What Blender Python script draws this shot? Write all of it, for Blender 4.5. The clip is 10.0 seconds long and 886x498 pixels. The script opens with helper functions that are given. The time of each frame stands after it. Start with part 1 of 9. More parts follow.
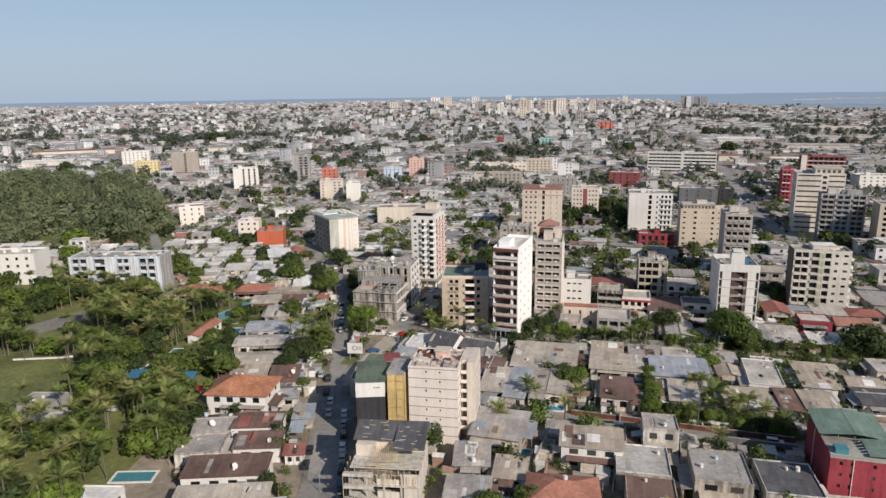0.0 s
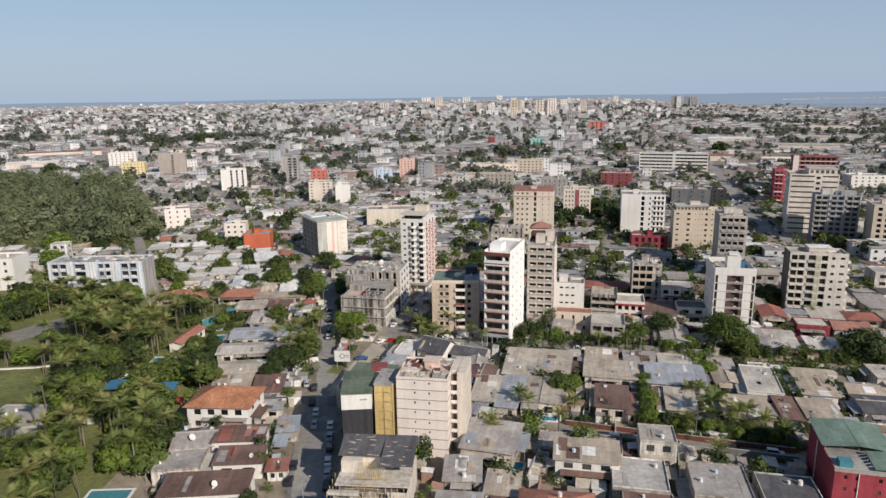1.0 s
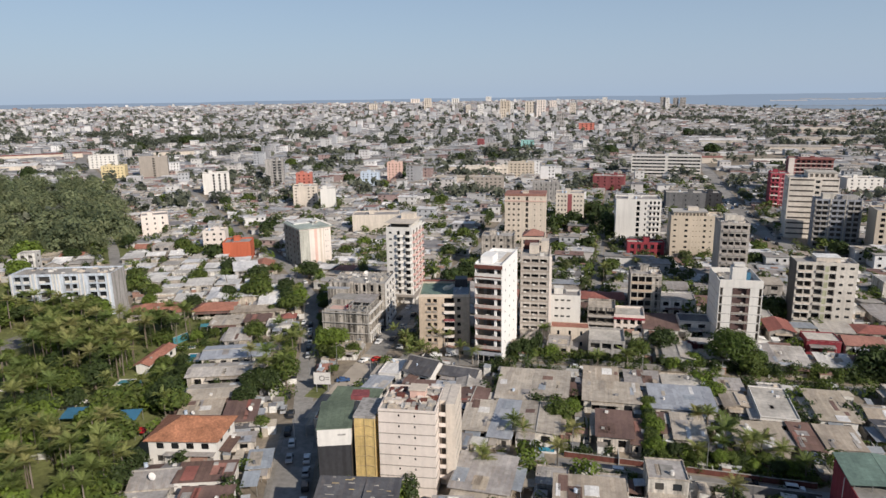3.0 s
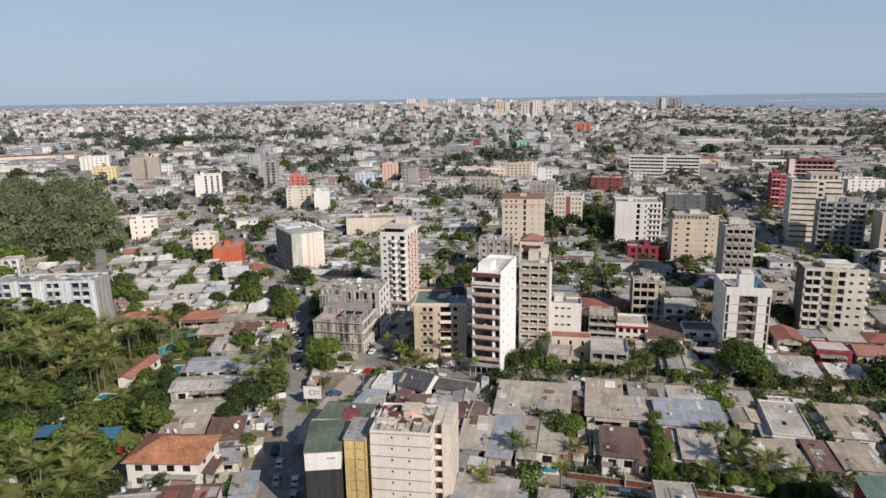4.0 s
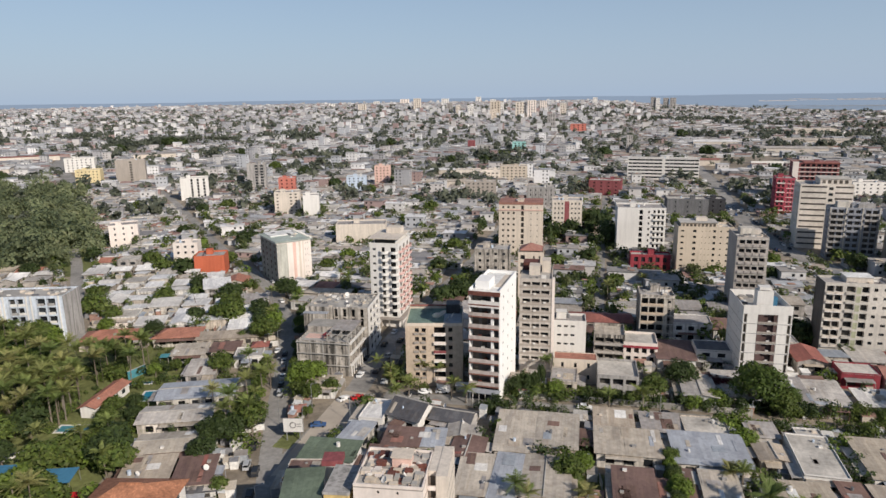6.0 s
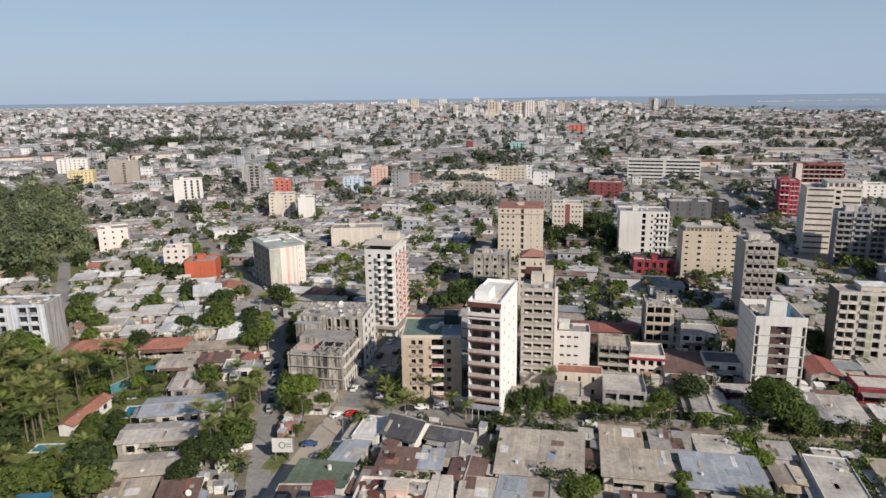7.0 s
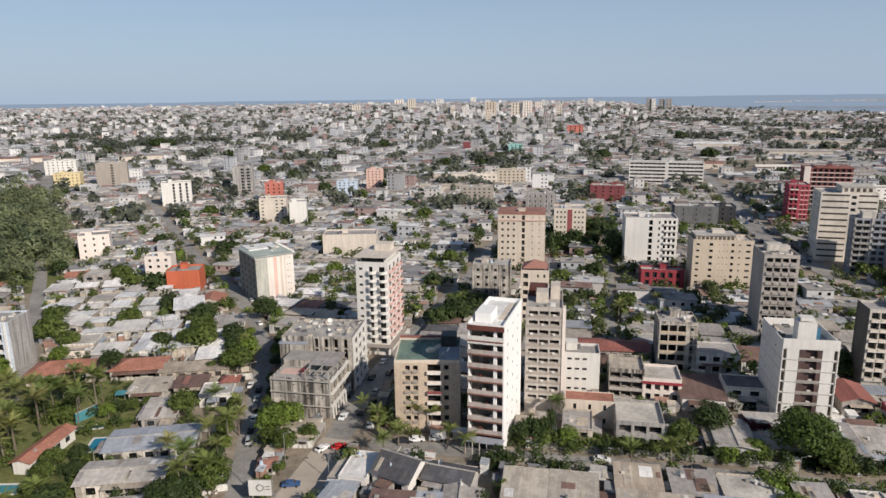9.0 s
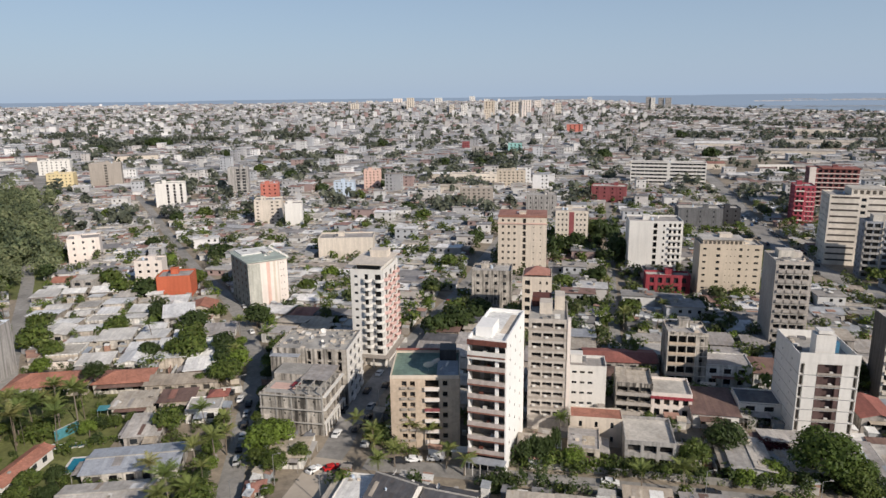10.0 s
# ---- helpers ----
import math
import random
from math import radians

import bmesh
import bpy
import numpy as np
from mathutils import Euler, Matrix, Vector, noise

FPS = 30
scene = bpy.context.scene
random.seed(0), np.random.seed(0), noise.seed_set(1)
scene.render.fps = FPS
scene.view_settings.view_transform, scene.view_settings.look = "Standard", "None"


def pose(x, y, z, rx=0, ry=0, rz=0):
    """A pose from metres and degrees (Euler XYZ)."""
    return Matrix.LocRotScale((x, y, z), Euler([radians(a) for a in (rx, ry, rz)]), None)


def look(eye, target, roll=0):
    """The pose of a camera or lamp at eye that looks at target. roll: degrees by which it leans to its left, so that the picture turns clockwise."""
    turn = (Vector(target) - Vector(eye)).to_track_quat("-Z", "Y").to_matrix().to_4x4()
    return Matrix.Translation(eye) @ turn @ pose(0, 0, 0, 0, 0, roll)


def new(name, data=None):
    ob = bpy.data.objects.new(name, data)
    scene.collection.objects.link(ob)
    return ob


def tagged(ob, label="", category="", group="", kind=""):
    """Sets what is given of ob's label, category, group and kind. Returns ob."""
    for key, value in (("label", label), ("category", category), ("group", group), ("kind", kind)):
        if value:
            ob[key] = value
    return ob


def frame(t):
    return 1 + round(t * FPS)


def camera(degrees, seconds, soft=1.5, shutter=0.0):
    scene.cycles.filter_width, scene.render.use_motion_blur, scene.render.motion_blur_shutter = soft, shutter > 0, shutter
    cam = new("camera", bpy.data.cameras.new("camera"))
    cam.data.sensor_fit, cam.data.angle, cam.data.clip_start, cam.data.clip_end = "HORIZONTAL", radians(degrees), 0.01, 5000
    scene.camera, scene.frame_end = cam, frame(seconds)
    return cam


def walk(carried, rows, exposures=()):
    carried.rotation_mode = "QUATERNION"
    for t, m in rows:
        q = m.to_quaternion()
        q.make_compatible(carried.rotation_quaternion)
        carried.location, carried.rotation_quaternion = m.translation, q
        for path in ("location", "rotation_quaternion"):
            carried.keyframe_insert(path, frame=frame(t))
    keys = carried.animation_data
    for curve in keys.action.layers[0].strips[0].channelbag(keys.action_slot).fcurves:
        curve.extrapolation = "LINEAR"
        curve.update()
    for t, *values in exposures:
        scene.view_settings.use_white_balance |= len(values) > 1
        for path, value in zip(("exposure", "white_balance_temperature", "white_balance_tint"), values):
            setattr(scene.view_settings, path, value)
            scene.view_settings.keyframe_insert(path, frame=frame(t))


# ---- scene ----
EXPOSURE = 0.0
cam = camera(67.04, 10.0)
# seconds, eye in metres, then yaw, pitch and roll in degrees
PATH = [
    (0.0, 6.80, 3.22, 90.12, 16.953, -13.023, -0.788),
    (0.5, 6.25, 6.33, 90.08, 16.521, -13.024, -0.827),
    (1.0, 5.52, 9.82, 90.06, 16.209, -13.013, -0.836),
    (1.5, 4.74, 13.16, 90.07, 15.964, -12.993, -0.845),
    (2.0, 3.84, 16.86, 90.11, 15.735, -12.986, -0.847),
    (2.5, 2.80, 21.20, 90.12, 15.509, -12.957, -0.837),
    (4.0, -0.71, 35.07, 90.22, 14.965, -12.898, -0.863),
    (4.5, -1.79, 39.32, 90.41, 14.849, -12.913, -0.848),
    (5.0, -2.86, 43.52, 90.61, 14.724, -12.925, -0.850),
    (5.5, -4.12, 48.20, 90.74, 14.571, -12.932, -0.854),
    (7.0, -8.00, 63.06, 91.10, 14.239, -12.912, -0.774),
    (7.5, -8.93, 67.06, 91.12, 14.186, -12.903, -0.766),
    (8.0, -10.04, 71.55, 91.15, 14.125, -12.885, -0.752),
    (8.5, -11.40, 76.35, 91.15, 14.033, -12.885, -0.733),
    (9.0, -12.58, 81.13, 91.25, 13.960, -12.900, -0.718),
    (9.5, -13.67, 85.75, 91.43, 13.907, -12.940, -0.716),
    (10.0, -14.89, 90.92, 91.70, 13.863, -13.001, -0.707),
]
walk(cam, [(t, pose(x, y, z, 0, 0, yaw) @ pose(0, 0, 0, 90 + pitch) @ pose(0, 0, 0, 0, 0, roll)) for t, x, y, z, yaw, pitch, roll in PATH],
     exposures=((0.0, EXPOSURE), (10.0, EXPOSURE)))

# ---- sky and sun ----
SUN_EL, SUN_AZ = 31.0, 126.0          # elevation; azimuth clockwise from +y
world = bpy.data.worlds.new("sky")
scene.world = world
world.use_nodes = True
wn = world.node_tree.nodes
sky = wn.new("ShaderNodeTexSky")
sky.sky_type, sky.sun_disc = "NISHITA", False
sky.sun_elevation, sky.sun_rotation = radians(SUN_EL), radians(SUN_AZ)
sky.altitude, sky.air_density, sky.dust_density, sky.ozone_density = 100, 1.0, 0.6, 3.0
wn["Background"].inputs["Strength"].default_value = 0.08
haze = wn.new("ShaderNodeMix")
haze.data_type = "RGBA"
up = wn.new("ShaderNodeTexCoord")
split = wn.new("ShaderNodeSeparateXYZ")
fade = wn.new("ShaderNodeMapRange")          # haze thins out towards the zenith
for _k, _v in enumerate((0.0, 0.40, 0.85, 0.05)):
    fade.inputs[_k + 1].default_value = _v
world.node_tree.links.new(up.outputs["Generated"], split.inputs[0])
world.node_tree.links.new(split.outputs["Z"], fade.inputs[0])
world.node_tree.links.new(fade.outputs[0], haze.inputs["Factor"])
haze.inputs["B"].default_value = (5.0, 6.4, 8.5, 1)
world.node_tree.links.new(sky.outputs[0], haze.inputs["A"])
world.node_tree.links.new(haze.outputs["Result"], wn["Background"].inputs["Color"])
sun = new("sun", bpy.data.lights.new("sun", "SUN"))
sun.data.energy, sun.data.angle, sun.data.color = 4.75, radians(0.6), (1.0, 0.905, 0.80)
_e, _a = radians(SUN_EL), radians(SUN_AZ)
sun.matrix_world = look((0, 0, 300), (-math.cos(_e) * math.sin(_a) * 300, -math.cos(_e) * math.cos(_a) * 300, 300 - math.sin(_e) * 300))

# ---- materials ----
def surface(name, cols, rough=0.85, pick="object", big=(0.05, 0.25), fine=(1.2, 0.18), bump=0.0, metal=0.0, sheets=None, streak=0.0, rust=0):
    """A weathered surface: colours picked by random, clouded at two scales; sheets: (w, h, strength) of tinted panels; streak: rain marks."""
    m = bpy.data.materials.new(name)
    m.use_nodes = True
    nt = m.node_tree
    N, L = nt.nodes, nt.links
    b = N["Principled BSDF"]
    b.inputs["Roughness"].default_value, b.inputs["Metallic"].default_value = rough, metal
    b.inputs["Specular IOR Level"].default_value = 0.3
    ramp = N.new("ShaderNodeValToRGB")
    ramp.color_ramp.interpolation = "CONSTANT"
    el = ramp.color_ramp.elements
    for k, c in enumerate(cols):
        e = el[k] if k < 2 else el.new(k / len(cols))
        e.position, e.color = k / len(cols), (*c, 1)
    if len(cols) == 1:
        el[1].color = (*cols[0], 1)
    rnd = N.new("ShaderNodeObjectInfo") if pick == "object" else N.new("ShaderNodeNewGeometry")
    L.new(rnd.outputs["Random" if pick == "object" else "Random Per Island"], ramp.inputs[0])
    pos = N.new("ShaderNodeNewGeometry")
    out = ramp.outputs[0]
    for (scale, amount), detail in ((big, 3), (fine, 4)):
        if not amount:
            continue
        nz = N.new("ShaderNodeTexNoise")
        nz.inputs["Scale"].default_value, nz.inputs["Detail"].default_value, nz.inputs["Roughness"].default_value = scale, detail, 0.65
        L.new(pos.outputs["Position"], nz.inputs["Vector"])
        mp = N.new("ShaderNodeMapRange")
        mp.inputs[1].default_value, mp.inputs[2].default_value = 0.3, 0.7
        mp.inputs[3].default_value, mp.inputs[4].default_value = 1 - amount, 1 + amount * 0.6
        L.new(nz.outputs["Fac"], mp.inputs[0])
        mix = N.new("ShaderNodeMix")
        mix.data_type, mix.blend_type = "RGBA", "MULTIPLY"
        mix.inputs["Factor"].default_value = 1
        L.new(out, mix.inputs["A"])
        L.new(mp.outputs[0], mix.inputs["B"])
        out = mix.outputs["Result"]
    if sheets:
        tc = N.new("ShaderNodeTexCoord")
        br = N.new("ShaderNodeTexBrick")
        br.inputs["Color1"].default_value, br.inputs["Color2"].default_value = (1, 1, 1, 1), (1 - sheets[2], 1 - sheets[2], 1 - sheets[2] * 0.9, 1)
        br.offset = 0.0
        br.inputs["Mortar"].default_value = (0.68, 0.67, 0.66, 1)
        br.inputs["Scale"].default_value, br.inputs["Mortar Size"].default_value = 1.0, 0.02
        br.inputs["Brick Width"].default_value, br.inputs["Row Height"].default_value = sheets[0], sheets[1]
        L.new(tc.outputs["Object"], br.inputs["Vector"])
        mix = N.new("ShaderNodeMix")
        mix.data_type, mix.blend_type = "RGBA", "MULTIPLY"
        mix.inputs["Factor"].default_value = 1
        L.new(out, mix.inputs["A"])
        L.new(br.outputs["Color"], mix.inputs["B"])
        out = mix.outputs["Result"]
    if streak:
        mpv = N.new("ShaderNodeMapping")
        mpv.inputs["Scale"].default_value = (1.1, 1.1, 0.07)
        L.new(pos.outputs["Position"], mpv.inputs["Vector"])
        nz = N.new("ShaderNodeTexNoise")
        nz.inputs["Scale"].default_value, nz.inputs["Detail"].default_value = 1.0, 5
        L.new(mpv.outputs[0], nz.inputs["Vector"])
        mp = N.new("ShaderNodeMapRange")
        mp.inputs[1].default_value, mp.inputs[2].default_value = 0.43, 0.64
        mp.inputs[3].default_value, mp.inputs[4].default_value = 1, 1 - streak
        L.new(nz.outputs["Fac"], mp.inputs[0])
        mix = N.new("ShaderNodeMix")
        mix.data_type, mix.blend_type = "RGBA", "MULTIPLY"
        mix.inputs["Factor"].default_value = 1
        L.new(out, mix.inputs["A"])
        L.new(mp.outputs[0], mix.inputs["B"])
        out = mix.outputs["Result"]
    if rust:
        # rust and lichen creep down the sheets in broken patches
        tc = N.new("ShaderNodeTexCoord")
        mpv = N.new("ShaderNodeMapping")
        mpv.inputs["Scale"].default_value = (1.3, 0.22, 1.0)
        L.new(tc.outputs["Object"], mpv.inputs["Vector"])
        nz = N.new("ShaderNodeTexNoise")
        nz.inputs["Scale"].default_value, nz.inputs["Detail"].default_value, nz.inputs["Roughness"].default_value = 1.0, 6, 0.7
        L.new(mpv.outputs[0], nz.inputs["Vector"])
        mp = N.new("ShaderNodeMapRange")
        mp.inputs[1].default_value, mp.inputs[2].default_value = 0.5, 0.68
        mp.inputs[3].default_value, mp.inputs[4].default_value = 0.0, rust
        L.new(nz.outputs["Fac"], mp.inputs[0])
        mix = N.new("ShaderNodeMix")
        mix.data_type = "RGBA"
        mix.inputs["B"].default_value = (0.25, 0.175, 0.115, 1)
        L.new(mp.outputs[0], mix.inputs["Factor"])
        L.new(out, mix.inputs["A"])
        out = mix.outputs["Result"]
    L.new(out, b.inputs["Base Color"])
    if bump:
        nz = N.new("ShaderNodeTexNoise")
        nz.inputs["Scale"].default_value, nz.inputs["Detail"].default_value = 3.0, 5
        L.new(pos.outputs["Position"], nz.inputs["Vector"])
        bp = N.new("ShaderNodeBump")
        bp.inputs["Strength"].default_value, bp.inputs["Distance"].default_value = bump, 0.15
        L.new(nz.outputs["Fac"], bp.inputs["Height"])
        L.new(bp.outputs[0], b.inputs["Normal"])
    return m


def leafy(name, cols, pick="island"):
    m = surface(name, cols, 0.6, pick, (0.08, 0.25), (0.7, 0.3))
    N, L = m.node_tree.nodes, m.node_tree.links
    b = N["Principled BSDF"]
    b.inputs["Specular IOR Level"].default_value = 0.25
    # thin leaves let some light through
    tr, mix = N.new("ShaderNodeBsdfTranslucent"), N.new("ShaderNodeMixShader")
    mix.inputs[0].default_value = 0.45
    L.new(b.inputs["Base Color"].links[0].from_socket, tr.inputs["Color"])
    L.new(b.outputs[0], mix.inputs[1])
    L.new(tr.outputs[0], mix.inputs[2])
    L.new(mix.outputs[0], N["Material Output"].inputs[0])
    return m


def paint(name, c, **k):
    k.setdefault("streak", 0.25)
    return surface(name, [c], k.pop("rough", 0.8), **k)


M = {}
M["white"] = paint("white_render", (0.70, 0.675, 0.635), streak=0.08, big=(0.05, 0.08), fine=(1.2, 0.06))
M["cream"] = paint("cream_render", (0.64, 0.57, 0.49), streak=0.15, big=(0.05, 0.12), fine=(1.2, 0.1))
M["pinkwhite"] = paint("pinkish_white_render", (0.74, 0.66, 0.60), streak=0.08, big=(0.05, 0.1), fine=(1.2, 0.07))
M["beige"] = paint("beige_render", (0.54, 0.465, 0.375), streak=0.12, big=(0.05, 0.12), fine=(1.2, 0.08))
M["tan"] = paint("tan_render", (0.64, 0.555, 0.46), streak=0.12, big=(0.05, 0.12), fine=(1.2, 0.08))
M["taupe"] = paint("taupe_render", (0.36, 0.32, 0.28), streak=0.12, big=(0.05, 0.12), fine=(1.2, 0.08))
M["grey"] = paint("grey_render", (0.40, 0.38, 0.36), streak=0.4)
M["dirty"] = paint("stained_concrete", (0.50, 0.455, 0.40), streak=0.85, big=(0.15, 0.5), fine=(0.9, 0.3))
M["dark"] = paint("dark_cladding", (0.05, 0.05, 0.055), rough=0.5)
M["darkgrey"] = paint("dark_grey_render", (0.16, 0.16, 0.165))
M["red"] = paint("red_render", (0.31, 0.05, 0.065))
M["brownred"] = paint("brown_red_tile", (0.17, 0.065, 0.05))
M["maroon"] = paint("maroon_render", (0.28, 0.085, 0.09))
M["orange"] = paint("orange_render", (0.52, 0.135, 0.07), streak=0.12, big=(0.05, 0.12), fine=(1.2, 0.08))
M["yellow"] = paint("yellow_render", (0.70, 0.58, 0.34), streak=0.12, big=(0.05, 0.12), fine=(1.2, 0.08))
M["paleblue"] = paint("pale_blue_render", (0.50, 0.58, 0.68), streak=0.12, big=(0.05, 0.12), fine=(1.2, 0.08))
M["pink"] = paint("pink_render", (0.66, 0.45, 0.38), streak=0.12, big=(0.05, 0.12), fine=(1.2, 0.08))
M["concrete"] = paint("concrete", (0.38, 0.36, 0.33), big=(0.1, 0.35), streak=0)
M["flatroof"] = surface("flat_roof_felt", [(0.464, 0.440, 0.408), (0.534, 0.497, 0.442), (0.395, 0.370, 0.350)], 0.9, big=(0.12, 0.35), fine=(1.0, 0.25), rust=0.18)
M["whiteroof"] = surface("white_roof_coating", [(0.74, 0.73, 0.70)], 0.7, big=(0.15, 0.25))
M["greenroof"] = surface("green_roof", [(0.19, 0.27, 0.22)], 0.7, big=(0.15, 0.25), sheets=(1.0, 6.0, 0.2))
M["olive"] = surface("olive_green_sheet_roof", [(0.16, 0.20, 0.14)], 0.7, big=(0.15, 0.25), sheets=(1.0, 6.0, 0.2))
M["glass"] = surface("dark_window_glass", [(0.02, 0.022, 0.025), (0.035, 0.04, 0.045), (0.012, 0.012, 0.013), (0.07, 0.065, 0.06)], 0.25, fine=(1, 0))
# dark tone with the shade of recesses already in the colour
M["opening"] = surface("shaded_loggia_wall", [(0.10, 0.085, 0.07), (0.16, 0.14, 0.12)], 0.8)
M["asphalt"] = surface("asphalt", [(0.30, 0.285, 0.265)], 0.9, big=(0.06, 0.3), fine=(0.6, 0.25), bump=0.1)
M["dirt"] = surface("dusty_ground", [(0.29, 0.245, 0.19)], 0.95, big=(0.05, 0.35), fine=(0.5, 0.3))
M["lawn"] = surface("lawn", [(0.165, 0.18, 0.065)], 0.95, big=(0.06, 0.45), fine=(0.7, 0.35))
M["track"] = surface("red_brown_earth", [(0.34, 0.20, 0.15)], 0.95, big=(0.02, 0.25), fine=(0.2, 0.2))
M["paving"] = surface("paving", [(0.256, 0.240, 0.216)], 0.9, big=(0.1, 0.3), fine=(1, 0.25))
M["metalroof"] = surface("weathered_sheet_roof", [(0.43, 0.40, 0.375), (0.49, 0.455, 0.41), (0.53, 0.465, 0.38), (0.37, 0.345, 0.325), (0.46, 0.41, 0.345), (0.56, 0.52, 0.47)], 0.75, big=(0.1, 0.3), fine=(0.8, 0.2), sheets=(0.9, 7.0, 0.2), rust=0.36)
M["bluegrey"] = surface("blue_grey_sheet_roof", [(0.349, 0.383, 0.420), (0.419, 0.441, 0.478)], 0.55, big=(0.1, 0.2), sheets=(1.0, 5.0, 0.2), rust=0.15)
M["tanroof"] = surface("tan_fibre_cement_roof", [(0.511, 0.439, 0.346), (0.547, 0.486, 0.405), (0.475, 0.403, 0.321)], 0.85, big=(0.1, 0.3), sheets=(0.9, 7.0, 0.2), rust=0.38)
M["brownroof"] = surface("brown_sheet_roof", [(0.176, 0.111, 0.091), (0.230, 0.143, 0.117), (0.203, 0.130, 0.111)], 0.8, big=(0.1, 0.3), sheets=(0.9, 7.0, 0.25), rust=0.28)
M["redroof"] = surface("red_sheet_roof", [(0.32, 0.125, 0.10), (0.36, 0.18, 0.14)], 0.75, big=(0.1, 0.3), sheets=(1.0, 4.0, 0.15))
M["tile"] = surface("orange_clay_tile", [(0.50, 0.225, 0.125)], 0.8, big=(0.2, 0.3), fine=(1.5, 0.25), sheets=(0.4, 0.5, 0.3))
M["pinktile"] = surface("faded_clay_tile", [(0.44, 0.20, 0.14)], 0.8, big=(0.2, 0.3), sheets=(0.4, 0.5, 0.25))
M["darkroof"] = surface("dark_grey_roof", [(0.116, 0.116, 0.124), (0.143, 0.143, 0.150)], 0.7, big=(0.15, 0.3), sheets=(1.0, 3.0, 0.3), rust=0.18)
M["whitesheet"] = surface("pale_sheet_roof", [(0.84, 0.82, 0.78), (0.72, 0.69, 0.64), (0.80, 0.79, 0.77)], 0.6, big=(0.1, 0.25), sheets=(1.1, 4.0, 0.2), rust=0.21)
M["housewall"] = surface("house_wall", [(0.60, 0.56, 0.50), (0.74, 0.72, 0.68), (0.46, 0.41, 0.35), (0.56, 0.49, 0.41), (0.68, 0.62, 0.55), (0.40, 0.37, 0.34)], 0.85, streak=0.5, fine=(0.8, 0.3))
# far walls and roofs: distance haze is put into these cooler, greyer colours
M["farwall"] = surface("hazed_far_wall", [(0.55, 0.545, 0.54), (0.70, 0.69, 0.685), (0.42, 0.415, 0.42), (0.50, 0.475, 0.46), (0.35, 0.35, 0.36), (0.60, 0.585, 0.57), (0.34, 0.25, 0.235), (0.44, 0.45, 0.47)], 0.9, "island", (0.01, 0.15), (0.3, 0.1))
M["farroof"] = surface("hazed_far_roof", [(0.31, 0.315, 0.325), (0.39, 0.39, 0.395), (0.58, 0.575, 0.57), (0.30, 0.28, 0.265), (0.37, 0.355, 0.34), (0.26, 0.265, 0.275), (0.74, 0.735, 0.73), (0.29, 0.19, 0.17), (0.40, 0.385, 0.37), (0.34, 0.355, 0.375), (0.22, 0.225, 0.235), (0.45, 0.43, 0.41)], 0.8, "island", (0.01, 0.15), (0.3, 0.15))
M["midroof"] = surface("weathered_mixed_roof", [(0.382, 0.368, 0.355), (0.445, 0.426, 0.404), (0.636, 0.618, 0.600), (0.350, 0.309, 0.273), (0.435, 0.394, 0.349), (0.297, 0.293, 0.300), (0.784, 0.767, 0.753), (0.329, 0.202, 0.175), (0.700, 0.687, 0.677), (0.382, 0.389, 0.404), (0.254, 0.245, 0.246), (0.519, 0.479, 0.426)], 0.8, "island", (0.1, 0.25), (0.5, 0.25))
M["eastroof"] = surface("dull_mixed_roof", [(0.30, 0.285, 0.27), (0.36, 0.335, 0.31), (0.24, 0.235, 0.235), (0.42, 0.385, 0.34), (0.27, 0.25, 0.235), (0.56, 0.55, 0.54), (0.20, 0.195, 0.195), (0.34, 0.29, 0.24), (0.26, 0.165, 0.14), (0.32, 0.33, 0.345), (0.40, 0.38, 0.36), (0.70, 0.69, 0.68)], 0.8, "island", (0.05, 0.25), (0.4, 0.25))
M["paleroof"] = surface("pale_green_roof", [(0.42, 0.47, 0.42)], 0.7, big=(0.2, 0.3))
M["palecon"] = paint("pale_concrete", (0.56, 0.52, 0.46), streak=0.3)
M["clutter"] = surface("yard_clutter", [(0.42, 0.40, 0.37), (0.60, 0.58, 0.54), (0.30, 0.27, 0.24), (0.70, 0.69, 0.66), (0.36, 0.22, 0.17), (0.48, 0.43, 0.36), (0.22, 0.22, 0.23), (0.34, 0.36, 0.38), (0.54, 0.47, 0.38), (0.45, 0.46, 0.47)], 0.85, "island", (0.2, 0.2), (1.5, 0.25))
# glass tone with the terrace shade mixed in
M["loggia"] = surface("shaded_glass_and_curtains", [(0.15, 0.14, 0.135), (0.12, 0.12, 0.125), (0.20, 0.17, 0.15)], 0.4)
M["pool"] = surface("pool_water", [(0.03, 0.24, 0.36)], 0.1)
M["blue"] = surface("blue_sheet", [(0.06, 0.19, 0.31)], 0.6)
M["teal"] = surface("teal_render", [(0.07, 0.23, 0.27)], 0.7, big=(0.1, 0.2))
M["trunk"] = surface("bark", [(0.16, 0.13, 0.10), (0.20, 0.17, 0.14)], 0.95)
M["leaf"] = leafy("broad_leaves", [(0.125, 0.175, 0.042), (0.155, 0.21, 0.048), (0.10, 0.145, 0.038), (0.18, 0.225, 0.055), (0.13, 0.16, 0.05)])
M["leafdark"] = leafy("dark_leaves", [(0.065, 0.098, 0.032), (0.085, 0.12, 0.038), (0.075, 0.105, 0.042)])
M["leafdense"] = leafy("domed_tree_leaves", [(0.10, 0.15, 0.034), (0.125, 0.18, 0.04), (0.085, 0.125, 0.032)])
M["yardleaf"] = leafy("yard_leaves", [(0.10, 0.13, 0.05), (0.125, 0.155, 0.06), (0.15, 0.17, 0.07)])
M["leafbright"] = leafy("bright_leaves", [(0.19, 0.27, 0.05), (0.22, 0.30, 0.055), (0.16, 0.22, 0.048)])
